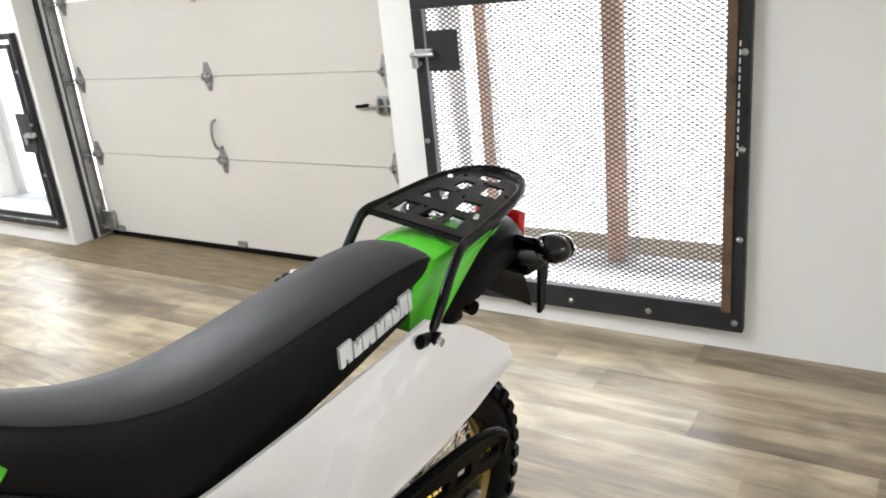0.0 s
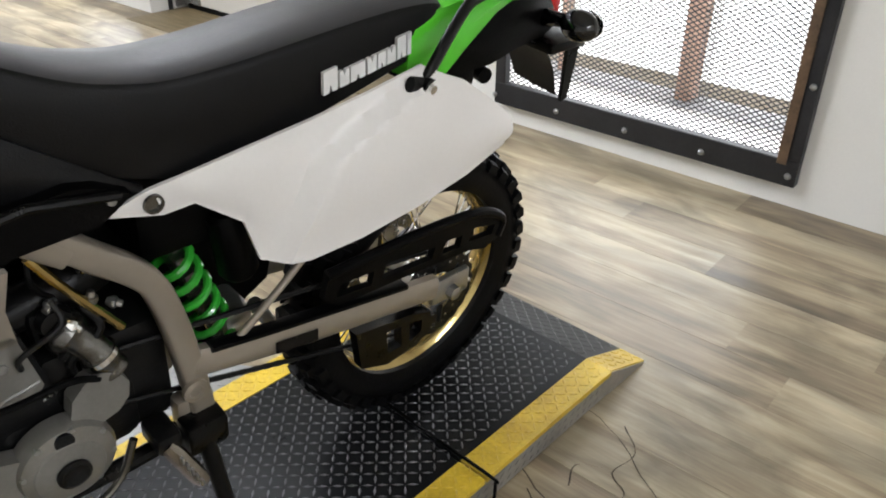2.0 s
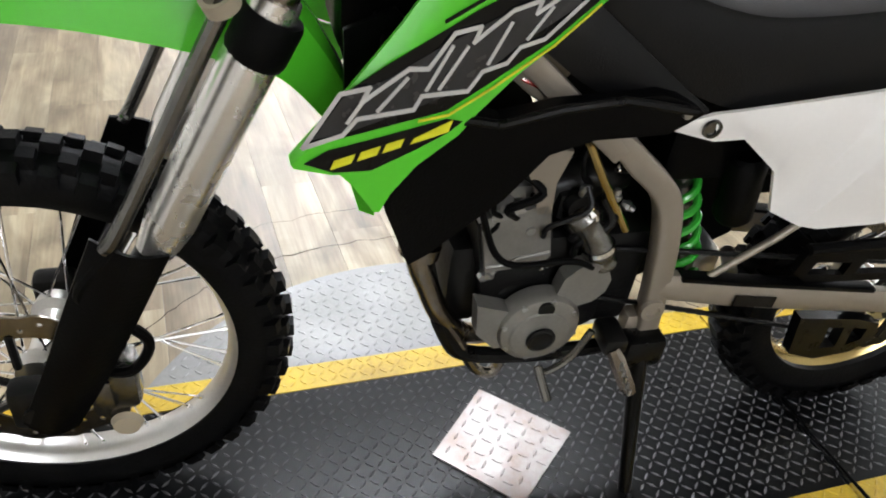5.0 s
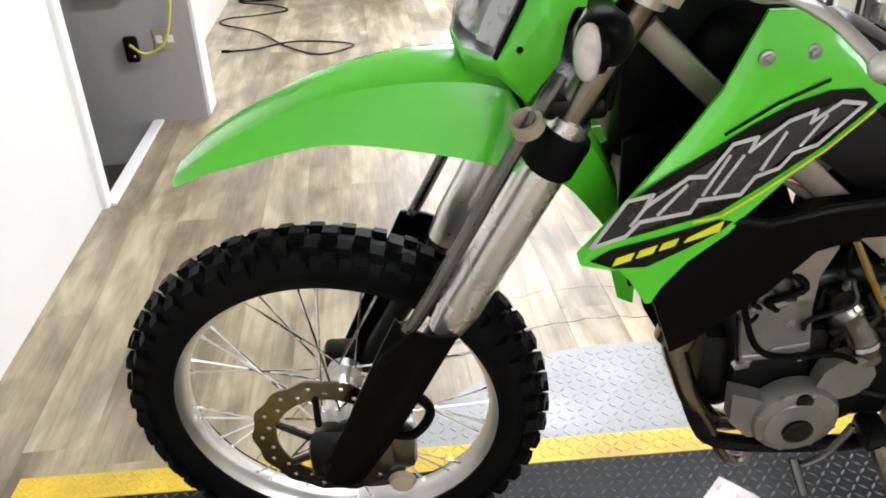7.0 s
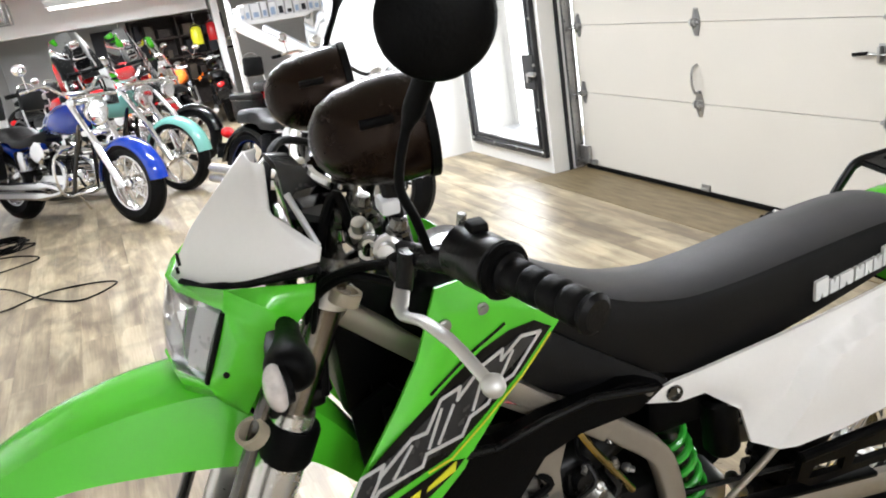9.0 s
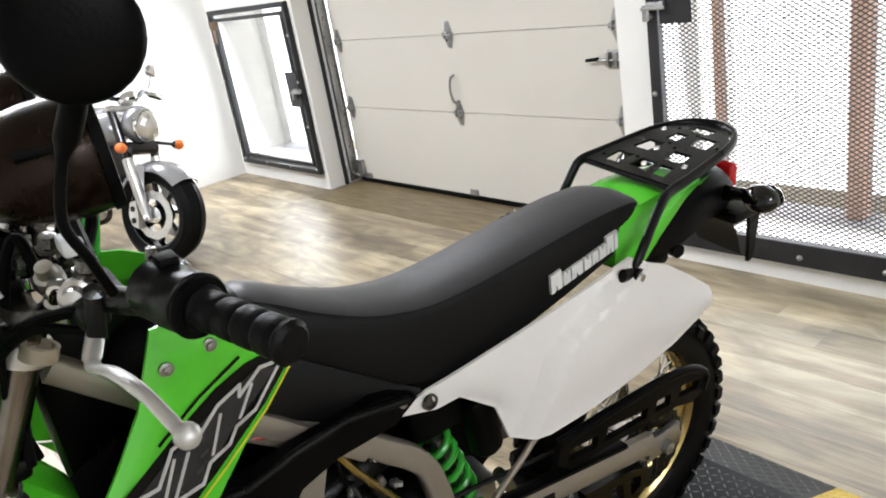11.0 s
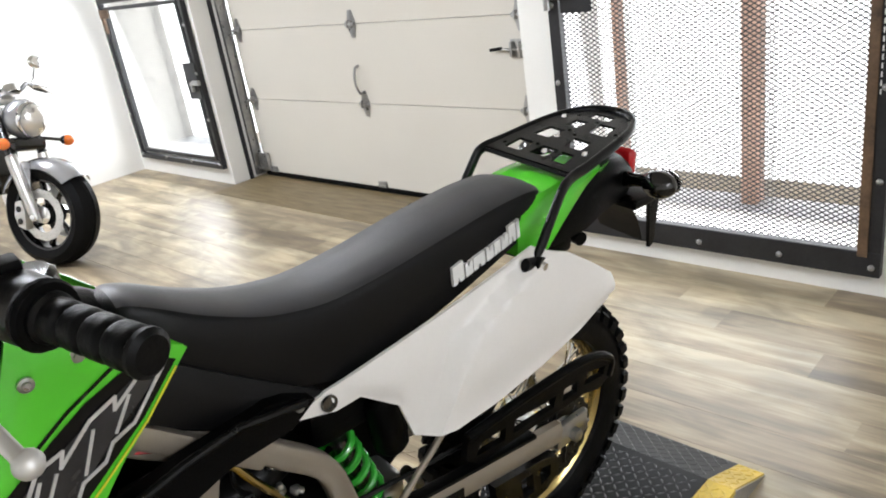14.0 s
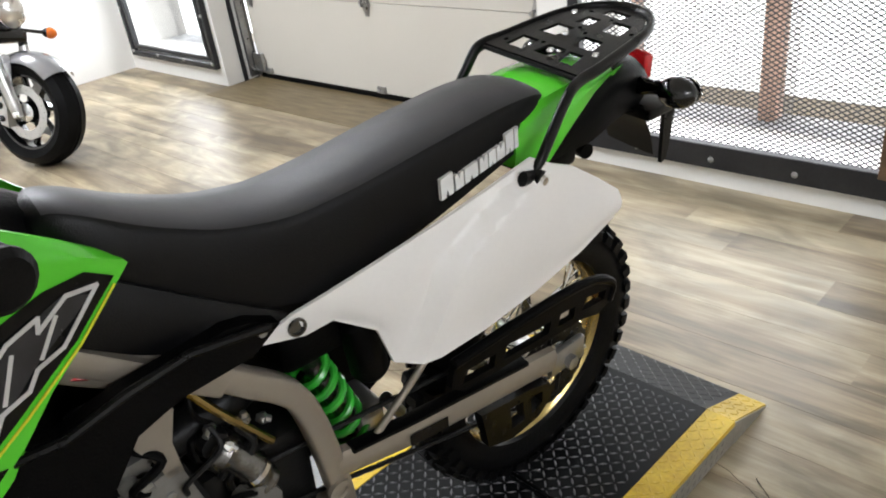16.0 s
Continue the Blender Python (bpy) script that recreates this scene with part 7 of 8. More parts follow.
def motorcycle(label, m, paint, fork_top=1.05, windshield=False, bags=False, backrest=False, naked=False, spoked=True, second=None, tail_red=False):
    """x forward, y left, from the rear tyre's contact; about a metre and a half between the axles."""
    b = thing("motorcycle", label, "motorcycle", m, "showroom motorcycles")
    wb, Rf, Rr = 1.55, (0.300 if naked else 0.325), 0.325
    second = second or M_gloss_black
    road_wheel(b, "front_wheel", wb, Rf, 0.125 if not naked else 0.17, spoked, M_chrome if not naked else M_gloss_black, 0.15 if naked else 0.0)
    road_wheel(b, "rear_wheel", 0.0, Rr, 0.15, spoked, M_chrome if not naked else M_gloss_black, 0.0)
    part("front_fender", fender_strip(wb, Rf, 0.085 if not naked else 0.105, 40 if naked else 5, 150 if naked else 178, 0.025 if naked else 0.03), paint, b, "painted front fender", 50)
    if not naked:
        part("fender_tip", fender_strip(wb, Rf, 0.088, 172, 186, 0.033, 4), M_chrome, b, "chrome fender tip", 50)
    part("rear_fender", fender_strip(0.0, Rr, 0.11, 20, 170, 0.045), paint if not naked else second, b, "painted rear fender", 50)
    if naked:
        naked_front(b, paint)
    for sg in () if naked else (1, -1):
        part("fork_leg", Shape().tube([(wb - 0.43, 0.10 * sg, fork_top - 0.1), (wb - 0.20, 0.10 * sg, 0.62)], 0.024, 12).tube([(wb - 0.21, 0.10 * sg, 0.64), (wb - 0.0, 0.10 * sg, 0.30)], 0.033, 12), M_chrome, b, "chrome fork leg")
        part("grip", Shape().tube([(wb - 0.66, 0.34 * sg, 1.07), (wb - 0.70, 0.43 * sg, 1.055)], 0.018, 10), M_rubber, b, "black rubber grip")
        mr = part("mirror", Shape().ball((wb - 0.56, 0.36 * sg, 1.24), (0.02, 0.06, 0.045), 14, 8).rod((wb - 0.60, 0.30 * sg, 1.08), (wb - 0.56, 0.35 * sg, 1.22), 0.006, 6), M_chrome, b, "chrome mirror")
    if not naked:
        part("handlebar", Shape().tube(curve([(wb - 0.66, 0.34, 1.07), (wb - 0.54, 0.20, 1.10), (wb - 0.48, 0.09, 1.02), (wb - 0.48, -0.09, 1.02), (wb - 0.54, -0.20, 1.10), (wb - 0.66, -0.34, 1.07)], 4), 0.013, 8), M_chrome, b, "chrome handlebar")
        hl = part("headlight", Shape().turn([(0.02, -0.13), (0.075, -0.08), (0.095, -0.01), (0.097, 0.012), (0.088, 0.016)], (wb - 0.27, 0, 0.87), (1, 0, -0.05), 24), M_chrome, b, "round chrome headlight")
        part("headlight_lens", Shape().turn([(0.088, 0.014), (0.06, 0.028), (0.001, 0.034)], (wb - 0.27, 0, 0.87), (1, 0, -0.05), 24), M_clear_lens, hl, "clear lens")
        part("fork_clamp", Shape().box((wb - 0.46, -0.12, 0.93), (wb - 0.36, 0.12, 0.99), 0.02), M_chrome, b, "chrome fork clamp")
        part("fork_clamp", Shape().box((wb - 0.36, -0.12, 0.70), (wb - 0.28, 0.12, 0.75), 0.02), M_chrome, b, "chrome fork clamp")
    rows = []
    for x, w, lo, hi in ((1.13, 0.05, 0.78, 0.86), (1.08, 0.10, 0.74, 0.93), (0.98, 0.145, 0.71, 0.96), (0.86, 0.15, 0.71, 0.955), (0.74, 0.12, 0.72, 0.91), (0.64, 0.07, 0.73, 0.84), (0.60, 0.04, 0.74, 0.80)):
        rows.append([(x + (0.18 if naked else 0.0), w * math.cos(a) * (1 if math.sin(a) < 0 else 0.9), (lo + hi) / 2 + (hi - lo) / 2 * math.sin(a)) for a in [2 * math.pi * k / 16 for k in range(16)]])
    tank = part("fuel_tank", Shape().grid(rows, True, True), paint, b, "painted teardrop fuel tank", 60)
    part("tank_cap", Shape().turn([(0.001, 0.02), (0.032, 0.018), (0.036, 0.0)], (1.11 if naked else 0.93, 0.0, 0.95), (0, 0, 1), 16), M_chrome, tank)
    naked or part("tank_badge", Shape().box((0.84, 0.146, 0.84), (0.95, 0.150, 0.862), 0.002), M_gold, tank, "plain gold badge bar", 0)
    rows = []
    for x, w, lo, hi in ((0.66, 0.06, 0.70, 0.78), (0.58, 0.13, 0.66, 0.755), (0.44, 0.17, 0.64, 0.72), (0.30, 0.165, 0.65, 0.745), (0.22, 0.13, 0.68, 0.80), (0.10, 0.12, 0.70, 0.81), (-0.08, 0.10, 0.70, 0.80), (-0.14, 0.05, 0.72, 0.77)):
        rows.append([(x, w, lo), (x, w * 1.02, (lo + hi) / 2), (x, w * 0.86, hi - 0.015), (x, w * 0.4, hi), (x, 0, hi), (x, -w * 0.4, hi), (x, -w * 0.86, hi - 0.015), (x, -w * 1.02, (lo + hi) / 2), (x, -w, lo)])
    part("seat", Shape().grid(rows, False, True), M_leather, b, "black leather two-up seat", 60)
    if backrest:
        br = part("backrest", Shape().box((-0.20, -0.13, 0.86), (-0.14, 0.13, 1.08), 0.03), M_leather, b, "padded black backrest")
        part("backrest_bar", Shape().tube(curve([(-0.10, 0.12, 0.62), (-0.16, 0.12, 0.85), (-0.20, 0.09, 1.08), (-0.21, 0.0, 1.12), (-0.20, -0.09, 1.08), (-0.16, -0.12, 0.85), (-0.10, -0.12, 0.62)], 4), 0.009, 8), M_chrome, br, "chrome sissy bar")
    if bags:
        for sg in (1, -1):
            bag = part("saddlebag", Shape().box((-0.30, 0.14 * sg if sg > 0 else -0.30, 0.38), (0.16, 0.30 if sg > 0 else -0.14, 0.66), 0.05), M_leather, b, "black leather saddlebag")
            part("bag_lid", Shape().box((-0.31, 0.135 if sg > 0 else -0.31, 0.60), (0.17, 0.31 if sg > 0 else -0.135, 0.69), 0.035), M_leather, bag, "studded leather lid")
            for k in range(9):
                part("stud", Shape().ball((-0.26 + 0.05 * k, 0.312 * sg, 0.615), (0.006, 0.004, 0.006), 8, 6), M_chrome, bag)
    eng = part("engine", Shape().box((0.42, -0.13, 0.26), (0.86, 0.13, 0.42), 0.05).turn([(0.10, 0.0), (0.105, 0.05), (0.08, 0.075), (0.001, 0.08)], (0.52, 0.12, 0.35), (0, 1, 0), 24), M_chrome if not naked else M_cast_dark, b, "chrome engine cases")
    for lean_, x in ((22, 0.70), (-22, 0.62)):
        for k in range(8):
            d = Matrix.Rotation(radians(lean_), 3, "Y") @ Vector((0, 0, 1))
            c = Vector((x, 0, 0.42)) + d * (0.025 + k * 0.024)
            part("cylinder_fin", Shape().turn([(0.07, -0.007), (0.075, 0.0), (0.07, 0.007)], c, d, 14), M_gloss_black if k < 6 else M_chrome, eng)
    part("air_cleaner", Shape().turn([(0.085, 0.0), (0.088, 0.05), (0.07, 0.065), (0.001, 0.07)], (0.66, -0.12, 0.60), (0, -1, 0), 24), M_chrome, b, "round chrome air cleaner")
    part("horn_cover", Shape().turn([(0.06, 0.0), (0.062, 0.03), (0.001, 0.045)], (0.66, 0.12, 0.58), (0, 1, 0), 20), M_chrome, b, "round chrome cover")
    part("oil_tank", Shape().box((0.28, -0.16, 0.44), (0.42, 0.16, 0.62), 0.03), M_chrome if not naked else M_black_pl, b, "chrome oil tank")
    for sg in (1, -1):
        for z in (0.25, 0.33):
            part("exhaust_pipe", Shape().tube(curve([(0.78, 0.10 * sg, 0.52), (0.90, 0.13 * sg, 0.46), (0.88, 0.15 * sg, 0.30), (0.70, 0.17 * sg, z), (0.35, 0.18 * sg, z), (-0.10, 0.19 * sg, z + 0.01), (-0.32, 0.19 * sg, z + 0.02)], 5), [0.02] * 16 + [0.035] * 15, 12), M_chrome if not naked else M_alu, b, "chrome exhaust pipe") if sg < 0 or not naked or z < 0.3 else None
    part("crash_bar", Shape().tube(curve([(1.0, 0.06, 0.62), (1.02, 0.25, 0.58), (1.01, 0.29, 0.42), (0.98, 0.22, 0.27), (0.94, 0.06, 0.25), (0.94, -0.06, 0.25), (0.98, -0.22, 0.27), (1.01, -0.29, 0.42), (1.02, -0.25, 0.58), (1.0, -0.06, 0.62)], 4), 0.013, 8), M_chrome, b, "chrome crash bar") if not naked else None
    part("frame", Shape().tube(curve([(1.10, 0.05, 0.80), (0.98, 0.10, 0.40), (0.90, 0.12, 0.24), (0.45, 0.12, 0.22), (0.20, 0.12, 0.34), (0.0, 0.13, 0.325)], 4), 0.018, 8).tube(curve([(1.10, -0.05, 0.80), (0.98, -0.10, 0.40), (0.90, -0.12, 0.24), (0.45, -0.12, 0.22), (0.20, -0.12, 0.34), (0.0, -0.13, 0.325)], 4), 0.018, 8).rod((0.0, -0.16, 0.325), (0.0, 0.16, 0.325), 0.015, 8), M_gloss_black, b, "black tubular frame")
    part("side_stand", Shape().rod((0.55, 0.14, 0.25), (0.50, 0.30, 0.03), 0.012, 8), M_chrome, b, "chrome side stand")
    tl = part("tail_light", Shape().ball((-0.37, 0.0, 0.62), (0.04, 0.06, 0.045), 14, 8), M_red_lens, b, "red tail light")
    part("plate_holder", Shape().box((-0.40, -0.09, 0.42), (-0.39, 0.09, 0.54), 0.002), M_gloss_black, b, "dark number-plate holder", 0)
    if windshield:
        ws = part("windshield", Shape().skin([(wb - 0.44, -0.15, 1.42), (wb - 0.42, -0.06, 1.48), (wb - 0.42, 0.06, 1.48), (wb - 0.44, 0.15, 1.42)], [(wb - 0.24, -0.20, 0.92), (wb - 0.20, -0.08, 0.92), (wb - 0.20, 0.08, 0.92), (wb - 0.24, 0.20, 0.92)], lambda s_, t_, p: (p.x + 0.03 * math.sin(math.pi * s_), p.y * (1 + 0.3 * math.sin(math.pi * t_)), p.z), (-0.004, 0, 0), 12, 10), M_glass, b, "clear touring windshield", 60)
        part("windshield_trim", Shape().rod((wb - 0.25, -0.2, 1.0), (wb - 0.25, 0.2, 1.0), 0.012, 8), M_chrome, ws)
    return b


def parked(front, heading, lean=5.0, scale=0.90):
    d = Vector((math.cos(radians(heading)), math.sin(radians(heading))))
    rear = Vector(front) - d * 1.55 * scale
    return Matrix.Translation((rear.x, rear.y, 0.0)) @ Matrix.Rotation(radians(heading), 4, "Z") @ Matrix.Rotation(radians(-lean), 4, "X") @ Matrix.Scale(scale, 4)


motorcycle("cobalt blue cruiser with windshield, leather saddlebags and chrome engine", parked((-6.18, -0.07), 35, 5, 1.0), M_blue, windshield=True, bags=True, backrest=True)
motorcycle("teal green cruiser with chrome forks and windshield", parked((-7.03, 0.38), 42, 5, 0.98), M_teal, windshield=True, backrest=True, spoked=False)
motorcycle("black cruiser with chrome trim and windshield", parked((-8.35, 0.72), 48), M_gloss_black, windshield=True, backrest=True)
motorcycle("dark red cruiser among the parked motorcycles", parked((-9.6, 0.55), 48), M_red, backrest=True)
motorcycle("silver grey naked motorcycle with orange turn signals", parked((-4.225, 1.315), 24, 13, 0.95), M_silver_paint, naked=True, spoked=False)
motorcycle("black touring cruiser with red tank and saddlebags", parked((-6.75, 1.95), 22), M_red, bags=True, backrest=True, windshield=True)
motorcycle("black sport motorcycle with a red tail light, rear towards the aisle", parked((-12.45, 1.75), 172, 5, 0.9), M_gloss_black, naked=True, spoked=False)
motorcycle("orange motorcycle parked at the far end", parked((-12.6, 1.05), 150, 5, 0.9), M_orange, spoked=True)
motorcycle("orange and black motorcycle parked at the far end", parked((-11.4, 1.15), 165, 5, 0.88), M_orange, naked=True, spoked=False)
motorcycle("lime green motorcycle parked at the far end", parked((-12.9, 0.35), 95, 5, 0.9), M_green, naked=True, spoked=True)
motorcycle("red motorcycle beside the wall", parked((-9.9, -0.35), 30, 5, 0.85), M_red, naked=True)


# ---- clutter along the walls ----
cord_pts = [(-4.764, -1.098), (-4.767, -0.939), (-4.869, -0.767), (-4.90, -0.604), (-4.803, -0.403), (-4.681, -0.345), (-4.571, -0.546), (-4.801, -0.763), (-5.196, -0.972), (-5.517, -1.25), (-5.664, -1.213), (-5.695, -1.011), (-5.857, -0.811), (-6.05, -0.95), (-6.2, -1.2), (-6.45, -1.05), (-6.35, -0.85), (-6.2, -1.0), (-6.3, -1.22), (-6.55, -1.1), (-6.5, -0.9), (-6.7, -1.15), (-6.9, -1.25)]
solid("extension_cord", Shape().tube(curve([(x, y, 0.007 + 0.004 * (i % 3)) for i, (x, y) in enumerate(cord_pts)], 7), 0.0055, 6).rod((-4.764, -1.10, 0.007), (-4.772, -1.15, 0.007), 0.011, 8), M_rubber, "black extension cord lying in loops on the floor", "cord")
solid("cable_coil", Shape().tube([(-6.45 + (0.20 + 0.03 * math.sin(k * 0.37)) * math.cos(k * 0.35), -1.06 + (0.13 + 0.02 * math.cos(k * 0.5)) * math.sin(k * 0.35), 0.008 + k * 0.0004) for k in range(110)], 0.005, 6), M_rubber, "loose coil of black cable by the wall", "cable")
th = thing("thermostat_box", "brown wall box with a small display on the grey wall", "thermostat")
part("casing", Shape().box((-3.558, -1.505, 0.585), (-3.515, -1.315, 0.685), 0.008), M_brown_pl, th)
part("front_plate", Shape().box((-3.516, -1.49, 0.595), (-3.511, -1.33, 0.655), 0.002), M_beige_pl, th, "beige front plate", 0)
part("display", Shape().box((-3.512, -1.44, 0.660), (-3.509, -1.36, 0.676), 0.001), M_gloss_black, th, "dark display window", 0)
ad = thing("power_adapter", "black power adapter hanging on the grey wall", "adapter")
part("body", Shape().box((-3.558, -1.365, 0.30), (-3.515, -1.305, 0.415), 0.012), M_rubber, ad)
part("indicator", Shape().ball((-3.514, -1.322, 0.33), (0.002, 0.004, 0.004), 8, 6), M_decal_white, ad, "small white indicator")
op = thing("outlet_plate", "beige outlet plate on the grey wall", "outlet")
part("plate", Shape().box((-3.558, -1.235, 0.345), (-3.552, -1.135, 0.44), 0.002), M_beige_pl, op, "", 0)
for dy in (-0.025, 0.025):
    part("socket", Shape().box((-3.5525, -1.185 + dy - 0.014, 0.375), (-3.5505, -1.185 + dy + 0.014, 0.41), 0.001), M_trim, op, "socket face", 0)
solid("yellow_cable", Shape().tube(curve([(-3.51, -1.335, 0.385), (-3.51, -1.27, 0.34), (-3.51, -1.17, 0.40), (-3.515, -1.11, 0.62), (-3.52, -1.10, 0.85), (-3.52, -1.12, 1.10), (-3.52, -1.10, 1.30), (-3.52, -1.11, 1.7)], 6), 0.006, 8), M_cable_yellow, "yellow cable hanging down the grey wall", "cable")
solid("yellow_plug", Shape().turn([(0.012, 0.07), (0.022, 0.05), (0.034, 0.0), (0.03, -0.012), (0.001, -0.014)], (-3.525, -1.10, 1.17), (0, 0, 1), 12), M_cable_yellow, "yellow rubber cable plug", "plug")
solid("wall_conduit", Shape().tube(curve([(-8.7, -1.345, 0.05), (-8.9, -1.345, 0.55), (-9.08, -1.345, 1.0), (-10.6, -1.345, 1.0), (-13.5, -1.345, 0.98)], 2), 0.008, 6), M_duct, "thin grey conduit on the white wall", "conduit")
du = thing("air_duct", "galvanised air duct under the ceiling", "duct")
for k in range(5):
    part("section", Shape().box((-8.2 - k * 1.0, -1.34, 1.72), (-7.24 - k * 1.0, -0.80, 1.98), 0.01), M_duct, du)
    part("flange", Shape().box((-8.23 - k * 1.0, -1.345, 1.70), (-8.20 - k * 1.0, -0.78, 2.0), 0.004), M_zinc, du)
fd = thing("door_2", "dark blue-grey door in the end wall", "door", kind="structure")
part("leaf", Shape().box((-14.6, 0.13, 0.0), (-14.55, 0.56, 1.47), 0.006), M_dark_door, fd, "", 0)
part("door_handle", Shape().rod((-14.55, 0.20, 0.72), (-14.50, 0.20, 0.72), 0.01, 8).rod((-14.50, 0.20, 0.72), (-14.50, 0.29, 0.72), 0.009, 8), M_chrome, fd, "metal door handle")
solid("trim", Shape().box((-14.6, 0.58, 0.0), (-14.4, 0.70, 1.56), 0.006), M_trim, "white post beside the dark door", "post", kind="structure", smooth=0)
sh = thing("storage_shelf", "dark wooden storage shelf filled with boxes", "shelf")
for z in (0.45, 0.85, 1.18, 1.52):
    part("shelf_board", Shape().box((-14.55, 0.72, z), (-13.95, 2.2, z + 0.03), 0.004), M_dark_wood, sh, "", 0)
for y in (0.72, 1.45, 2.17):
    part("upright", Shape().box((-14.55, y, 0), (-13.95, y + 0.03, 1.55), 0.004), M_dark_wood, sh, "", 0)
part("back_panel", Shape().box((-14.59, 0.72, 0), (-14.56, 2.2, 1.55)), M_dark_wood, sh, "", 0)
rnd = random.Random(3)
for z in (0.48, 0.88, 1.21):
    y = 0.78
    while y < 2.08:
        w, h = rnd.uniform(0.07, 0.2), rnd.uniform(0.1, 0.27)
        if not (y < 1.45 < y + w):
            solid("box", Shape().box((-14.4, y, z + 0.001), (-14.02, y + w, z + h), 0.006), rnd.choice([M_dark_wood, M_brown_pl, M_leather, M_beige_pl, M_dark_door]), "worn storage box on the dark shelf", "box", "boxes on the dark shelf", smooth=0)
        y += w + rnd.uniform(0.01, 0.08)
fe = thing("fire_extinguisher", "red fire extinguisher on a yellow stand", "fire extinguisher")
part("cylinder", Shape().turn([(0.05, 0), (0.055, 0.01), (0.055, 0.30), (0.03, 0.36), (0.015, 0.38)], (-13.2, 0.62, 0.66), (0, 0, 1), 16), M_red, fe)
part("stand", Shape().box((-13.28, 0.55, 0.0), (-13.12, 0.69, 0.655), 0.01).box((-13.29, 0.54, 0.66), (-13.27, 0.70, 1.14), 0.004), M_decal_yellow, fe, "yellow painted stand", 0)
part("nozzle", Shape().tube(curve([(-13.2, 0.62, 1.05), (-13.14, 0.62, 1.08), (-13.12, 0.62, 0.9)], 4), 0.01, 6), M_rubber, fe)
solid("mezzanine_post", Shape().box((-12.05, 1.76, 0.0), (-11.93, 1.86, CEIL), 0.006), M_trim, "white square post of the storage rack", "post", smooth=0)
ra = thing("storage_rack", "white storage rack with rows of white cartons", "rack")
for z in (1.255, 1.60, 1.95):
    part("shelf_board", Shape().box((-10.3, 1.68, z), (-9.7, 3.6, z + 0.055), 0.004), M_trim, ra, "white shelf board", 0)
for y in (1.66, 2.62, 3.56):
    part("upright", Shape().box((-10.28, y, 0.0), (-10.2, y + 0.06, CEIL), 0.004), M_trim, ra, "white upright", 0)
for z in (1.312, 1.657, 2.007):
    y = 1.72
    while y < 3.45:
        w, h = rnd.uniform(0.055, 0.11), rnd.uniform(0.16, 0.23)
        cb = thing("carton", "white parts carton with a blue label", "carton", group="cartons on the rack")
        part("body", Shape().box((-10.15, y, z), (-9.74, y + w, z + h), 0.004), M_box_white, cb, "", 0)
        part("label", Shape().box((-9.7405, y + w * 0.2, z + 0.02), (-9.738, y + w * 0.8, z + 0.06 + 0.05 * rnd.random())), rnd.choice([M_box_blue, M_decal_grey, M_box_blue]), cb, "blue printed label", 0)
        y += w + rnd.uniform(0.004, 0.02)
solid("stair_stringer", Shape().sweep([(-9.68, 1.66, 1.27), (-9.3, 2.55, 0.62), (-8.95, 3.4, 0.0)], 0.07, 0.02, (1, 0, 0)), M_trim, "white sloping stair stringer below the rack", "stringer")
solid("stair_stringer", Shape().sweep([(-9.68, 1.95, 1.20), (-9.3, 2.75, 0.6), (-9.0, 3.55, 0.0)], 0.05, 0.02, (1, 0, 0)), M_duct, "grey sloping metal ramp rail", "rail")
for y, z, mat, lab in ((1.72, 1.36, M_red, "red riding jacket hanging from the beam"), (1.48, 1.33, M_decal_yellow, "yellow safety vest hanging from the beam")):
    j = thing("hanging_jacket", lab, "jacket", group="hanging jackets")
    part("body", Shape().grid([[(-12.0 + 0.05 * math.sin(a) * k, y + 0.085 * w_ * math.cos(a), z - dz) for a in [2 * math.pi * q / 12 for q in range(12)]] for dz, w_, k in ((0.0, 0.3, 0.5), (0.03, 0.9, 1), (0.14, 1.0, 1.1), (0.24, 0.95, 1), (0.26, 0.9, 0.9))], True, True), mat, j, "", 60)
    part("hanger", Shape().tube(curve([(-12.0, y - 0.08, z - 0.01), (-12.0, y, z + 0.035), (-12.0, y + 0.08, z - 0.01)], 3), 0.005, 6).rod((-12.0, y, z + 0.03), (-12.0, y, 1.545), 0.003, 5), M_chrome, j, "wire hanger")


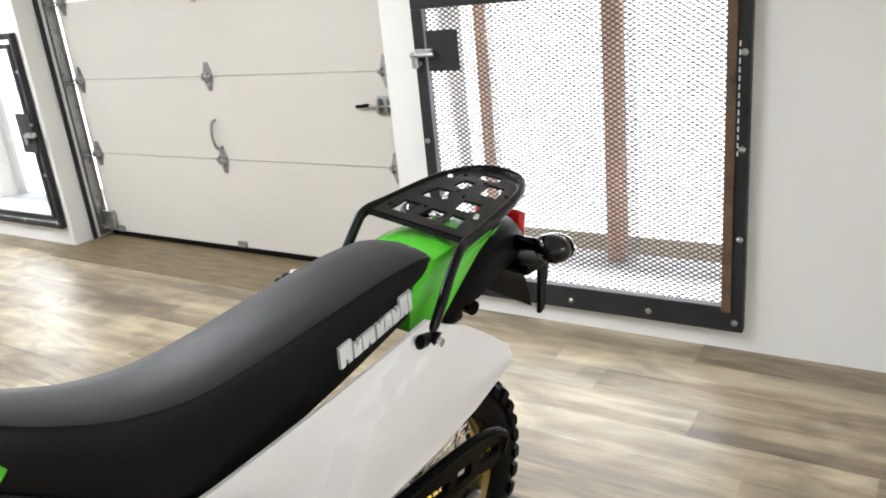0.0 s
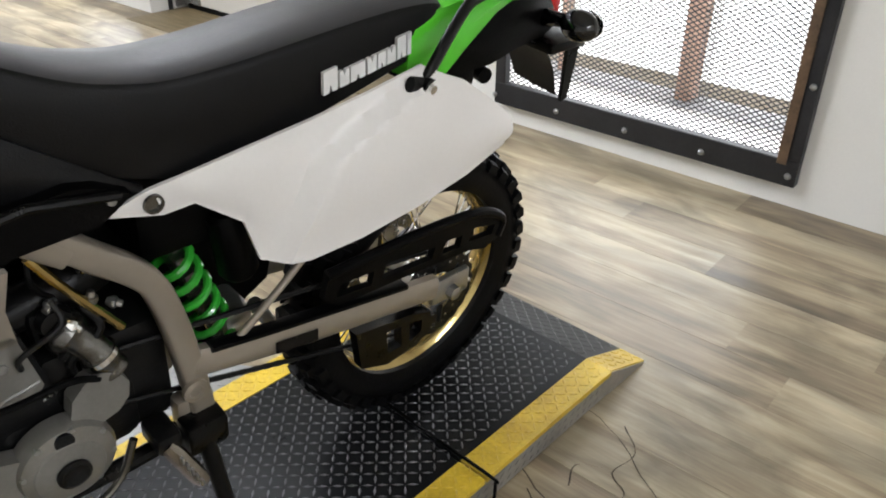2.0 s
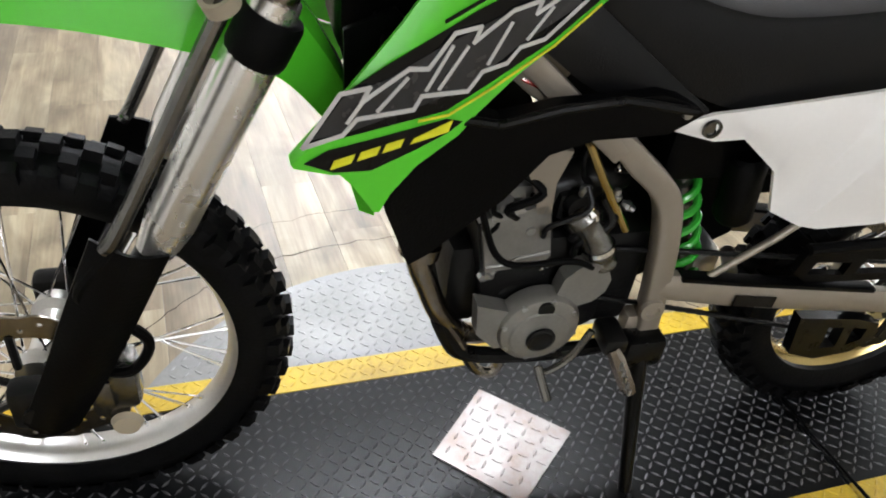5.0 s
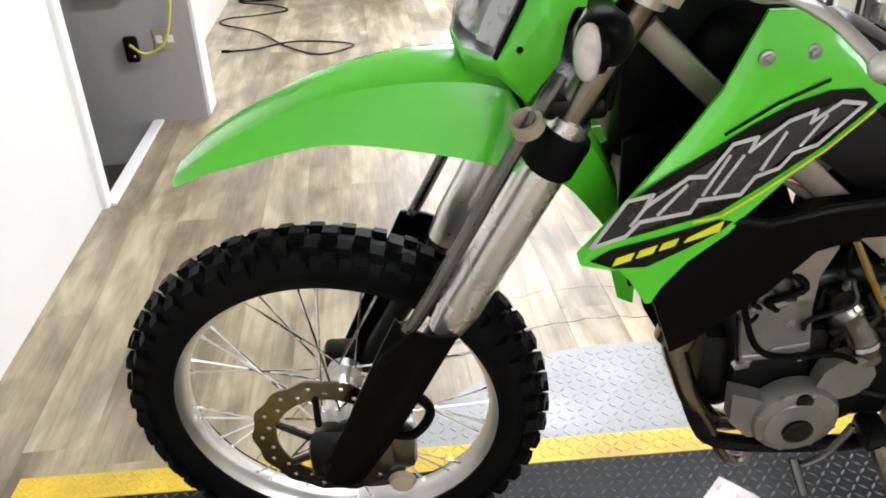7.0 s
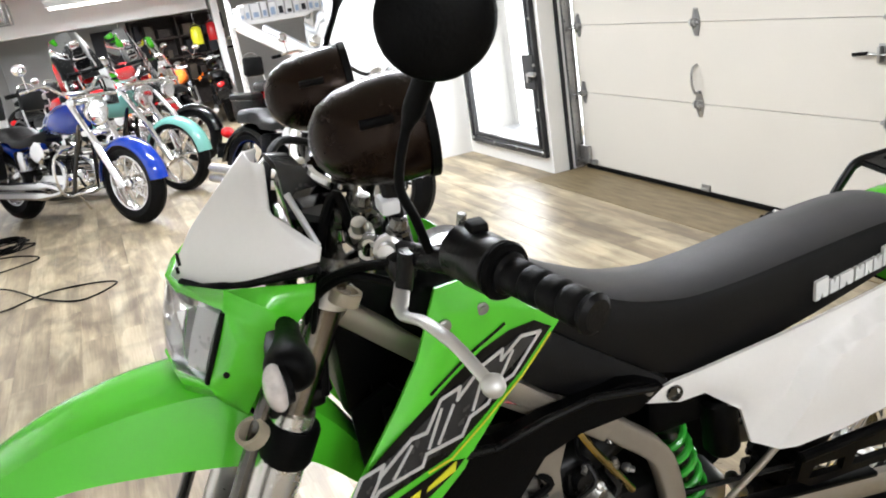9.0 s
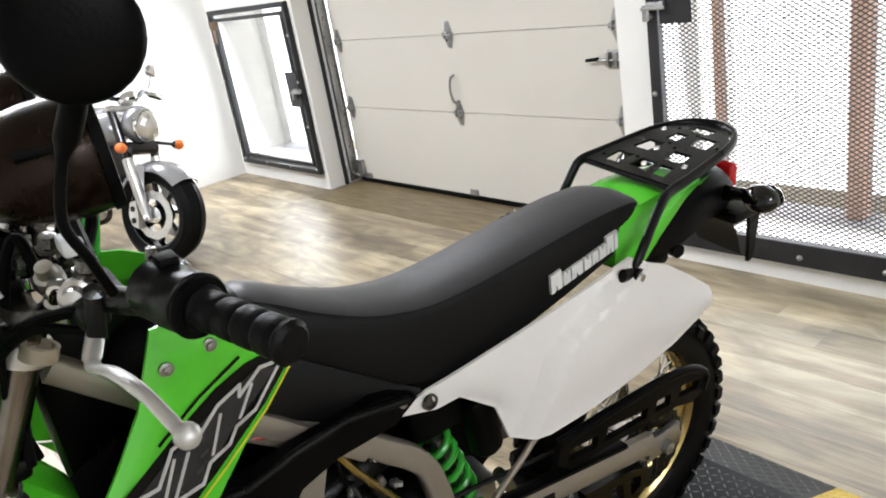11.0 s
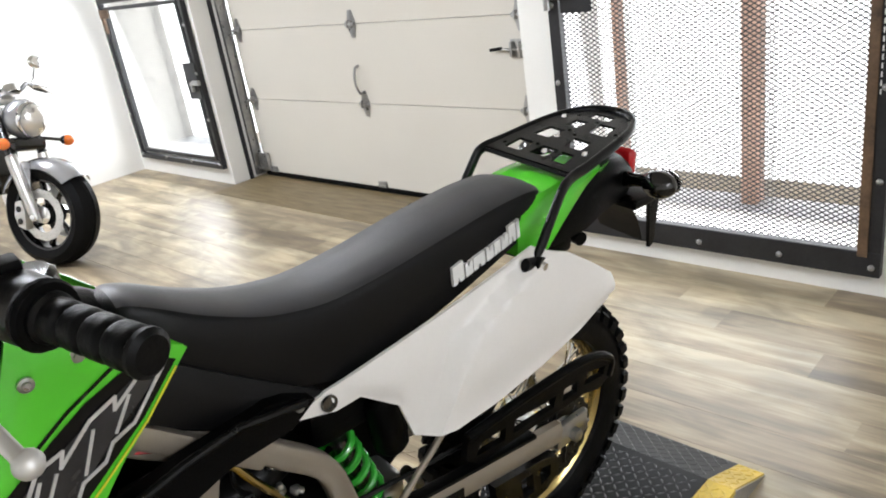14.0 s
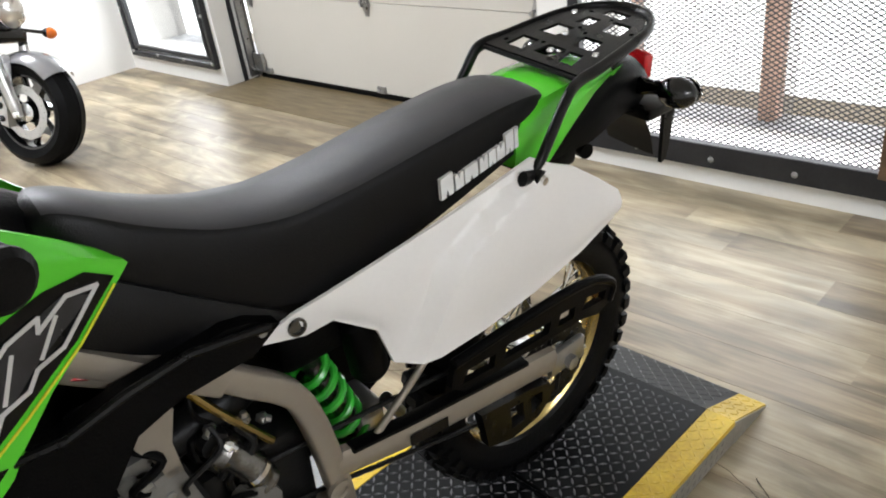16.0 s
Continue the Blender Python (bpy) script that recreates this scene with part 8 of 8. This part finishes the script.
# ---- wooden floor planks, the nearest ones as pieces of their own ----
def plank_floor():
    rnd = random.Random(21)
    floor = thing("floor", "glossy weathered tan and grey wood-look plank floor", "floor", kind="structure")
    wid, length = 0.152, 1.22
    mesh = {}

    def block(l):
        l = round(l, 2)
        if l not in mesh:
            mesh[l] = Shape().grid([[(-l / 2, -wid / 2, -0.012), (-l / 2, -wid / 2, -0.0012), (-l / 2, -wid / 2 + 0.0007, 0.0), (-l / 2, wid / 2 - 0.0007, 0.0), (-l / 2, wid / 2, -0.0012), (-l / 2, wid / 2, -0.012)],
                                    [(l / 2, -wid / 2, -0.012), (l / 2, -wid / 2, -0.0012), (l / 2, -wid / 2 + 0.0007, 0.0), (l / 2, wid / 2 - 0.0007, 0.0), (l / 2, wid / 2, -0.0012), (l / 2, wid / 2, -0.012)]], True, True).mesh("plank", M_plank, 0)
        return mesh[l]
    rest = Shape()
    rows = int((2.88 + 1.31) / wid) + 1
    near = 0
    for j in range(rows):
        y = -1.31 + (j + 0.5) * wid
        x = 3.2 - rnd.uniform(0, length)
        first = True
        x1 = 3.2
        while x1 > -14.6:
            x0 = x if first else x1 - length
            first = False
            l = x1 - x0 - 0.0012
            if l < 0.05:
                x1 = x0
                continue
            cx = (x0 + x1) / 2
            if -6.4 < cx < 1.6 and near < 300:
                near += 1
                part("plank", block(l), None, floor, m=pose(cx, y, 0))
            else:
                k = Shape()
                h = wid / 2 - 0.0006
                rest.add([(x0, y - h, 0), (x1 - 0.0012, y - h, 0), (x1 - 0.0012, y + h, 0), (x0, y + h, 0), (x0, y - h, -0.012), (x1 - 0.0012, y - h, -0.012), (x1 - 0.0012, y + h, -0.012), (x0, y + h, -0.012)], [(0, 1, 2, 3), (0, 4, 5, 1), (1, 5, 6, 2), (2, 6, 7, 3), (3, 7, 4, 0)])
            x1 = x0
    # beyond the partition
    for j in range(7):
        y = 2.88 + (j + 0.5) * wid
        rest.add([(-14.6, y - wid / 2, 0), (-5.9, y - wid / 2, 0), (-5.9, y + wid / 2 - 0.001, 0), (-14.6, y + wid / 2 - 0.001, 0)], [(0, 1, 2, 3)])
    tagged(part("plank_field", rest, M_plank, floor, "wood-look planks farther off", 0), kind="stuff")


plank_floor()
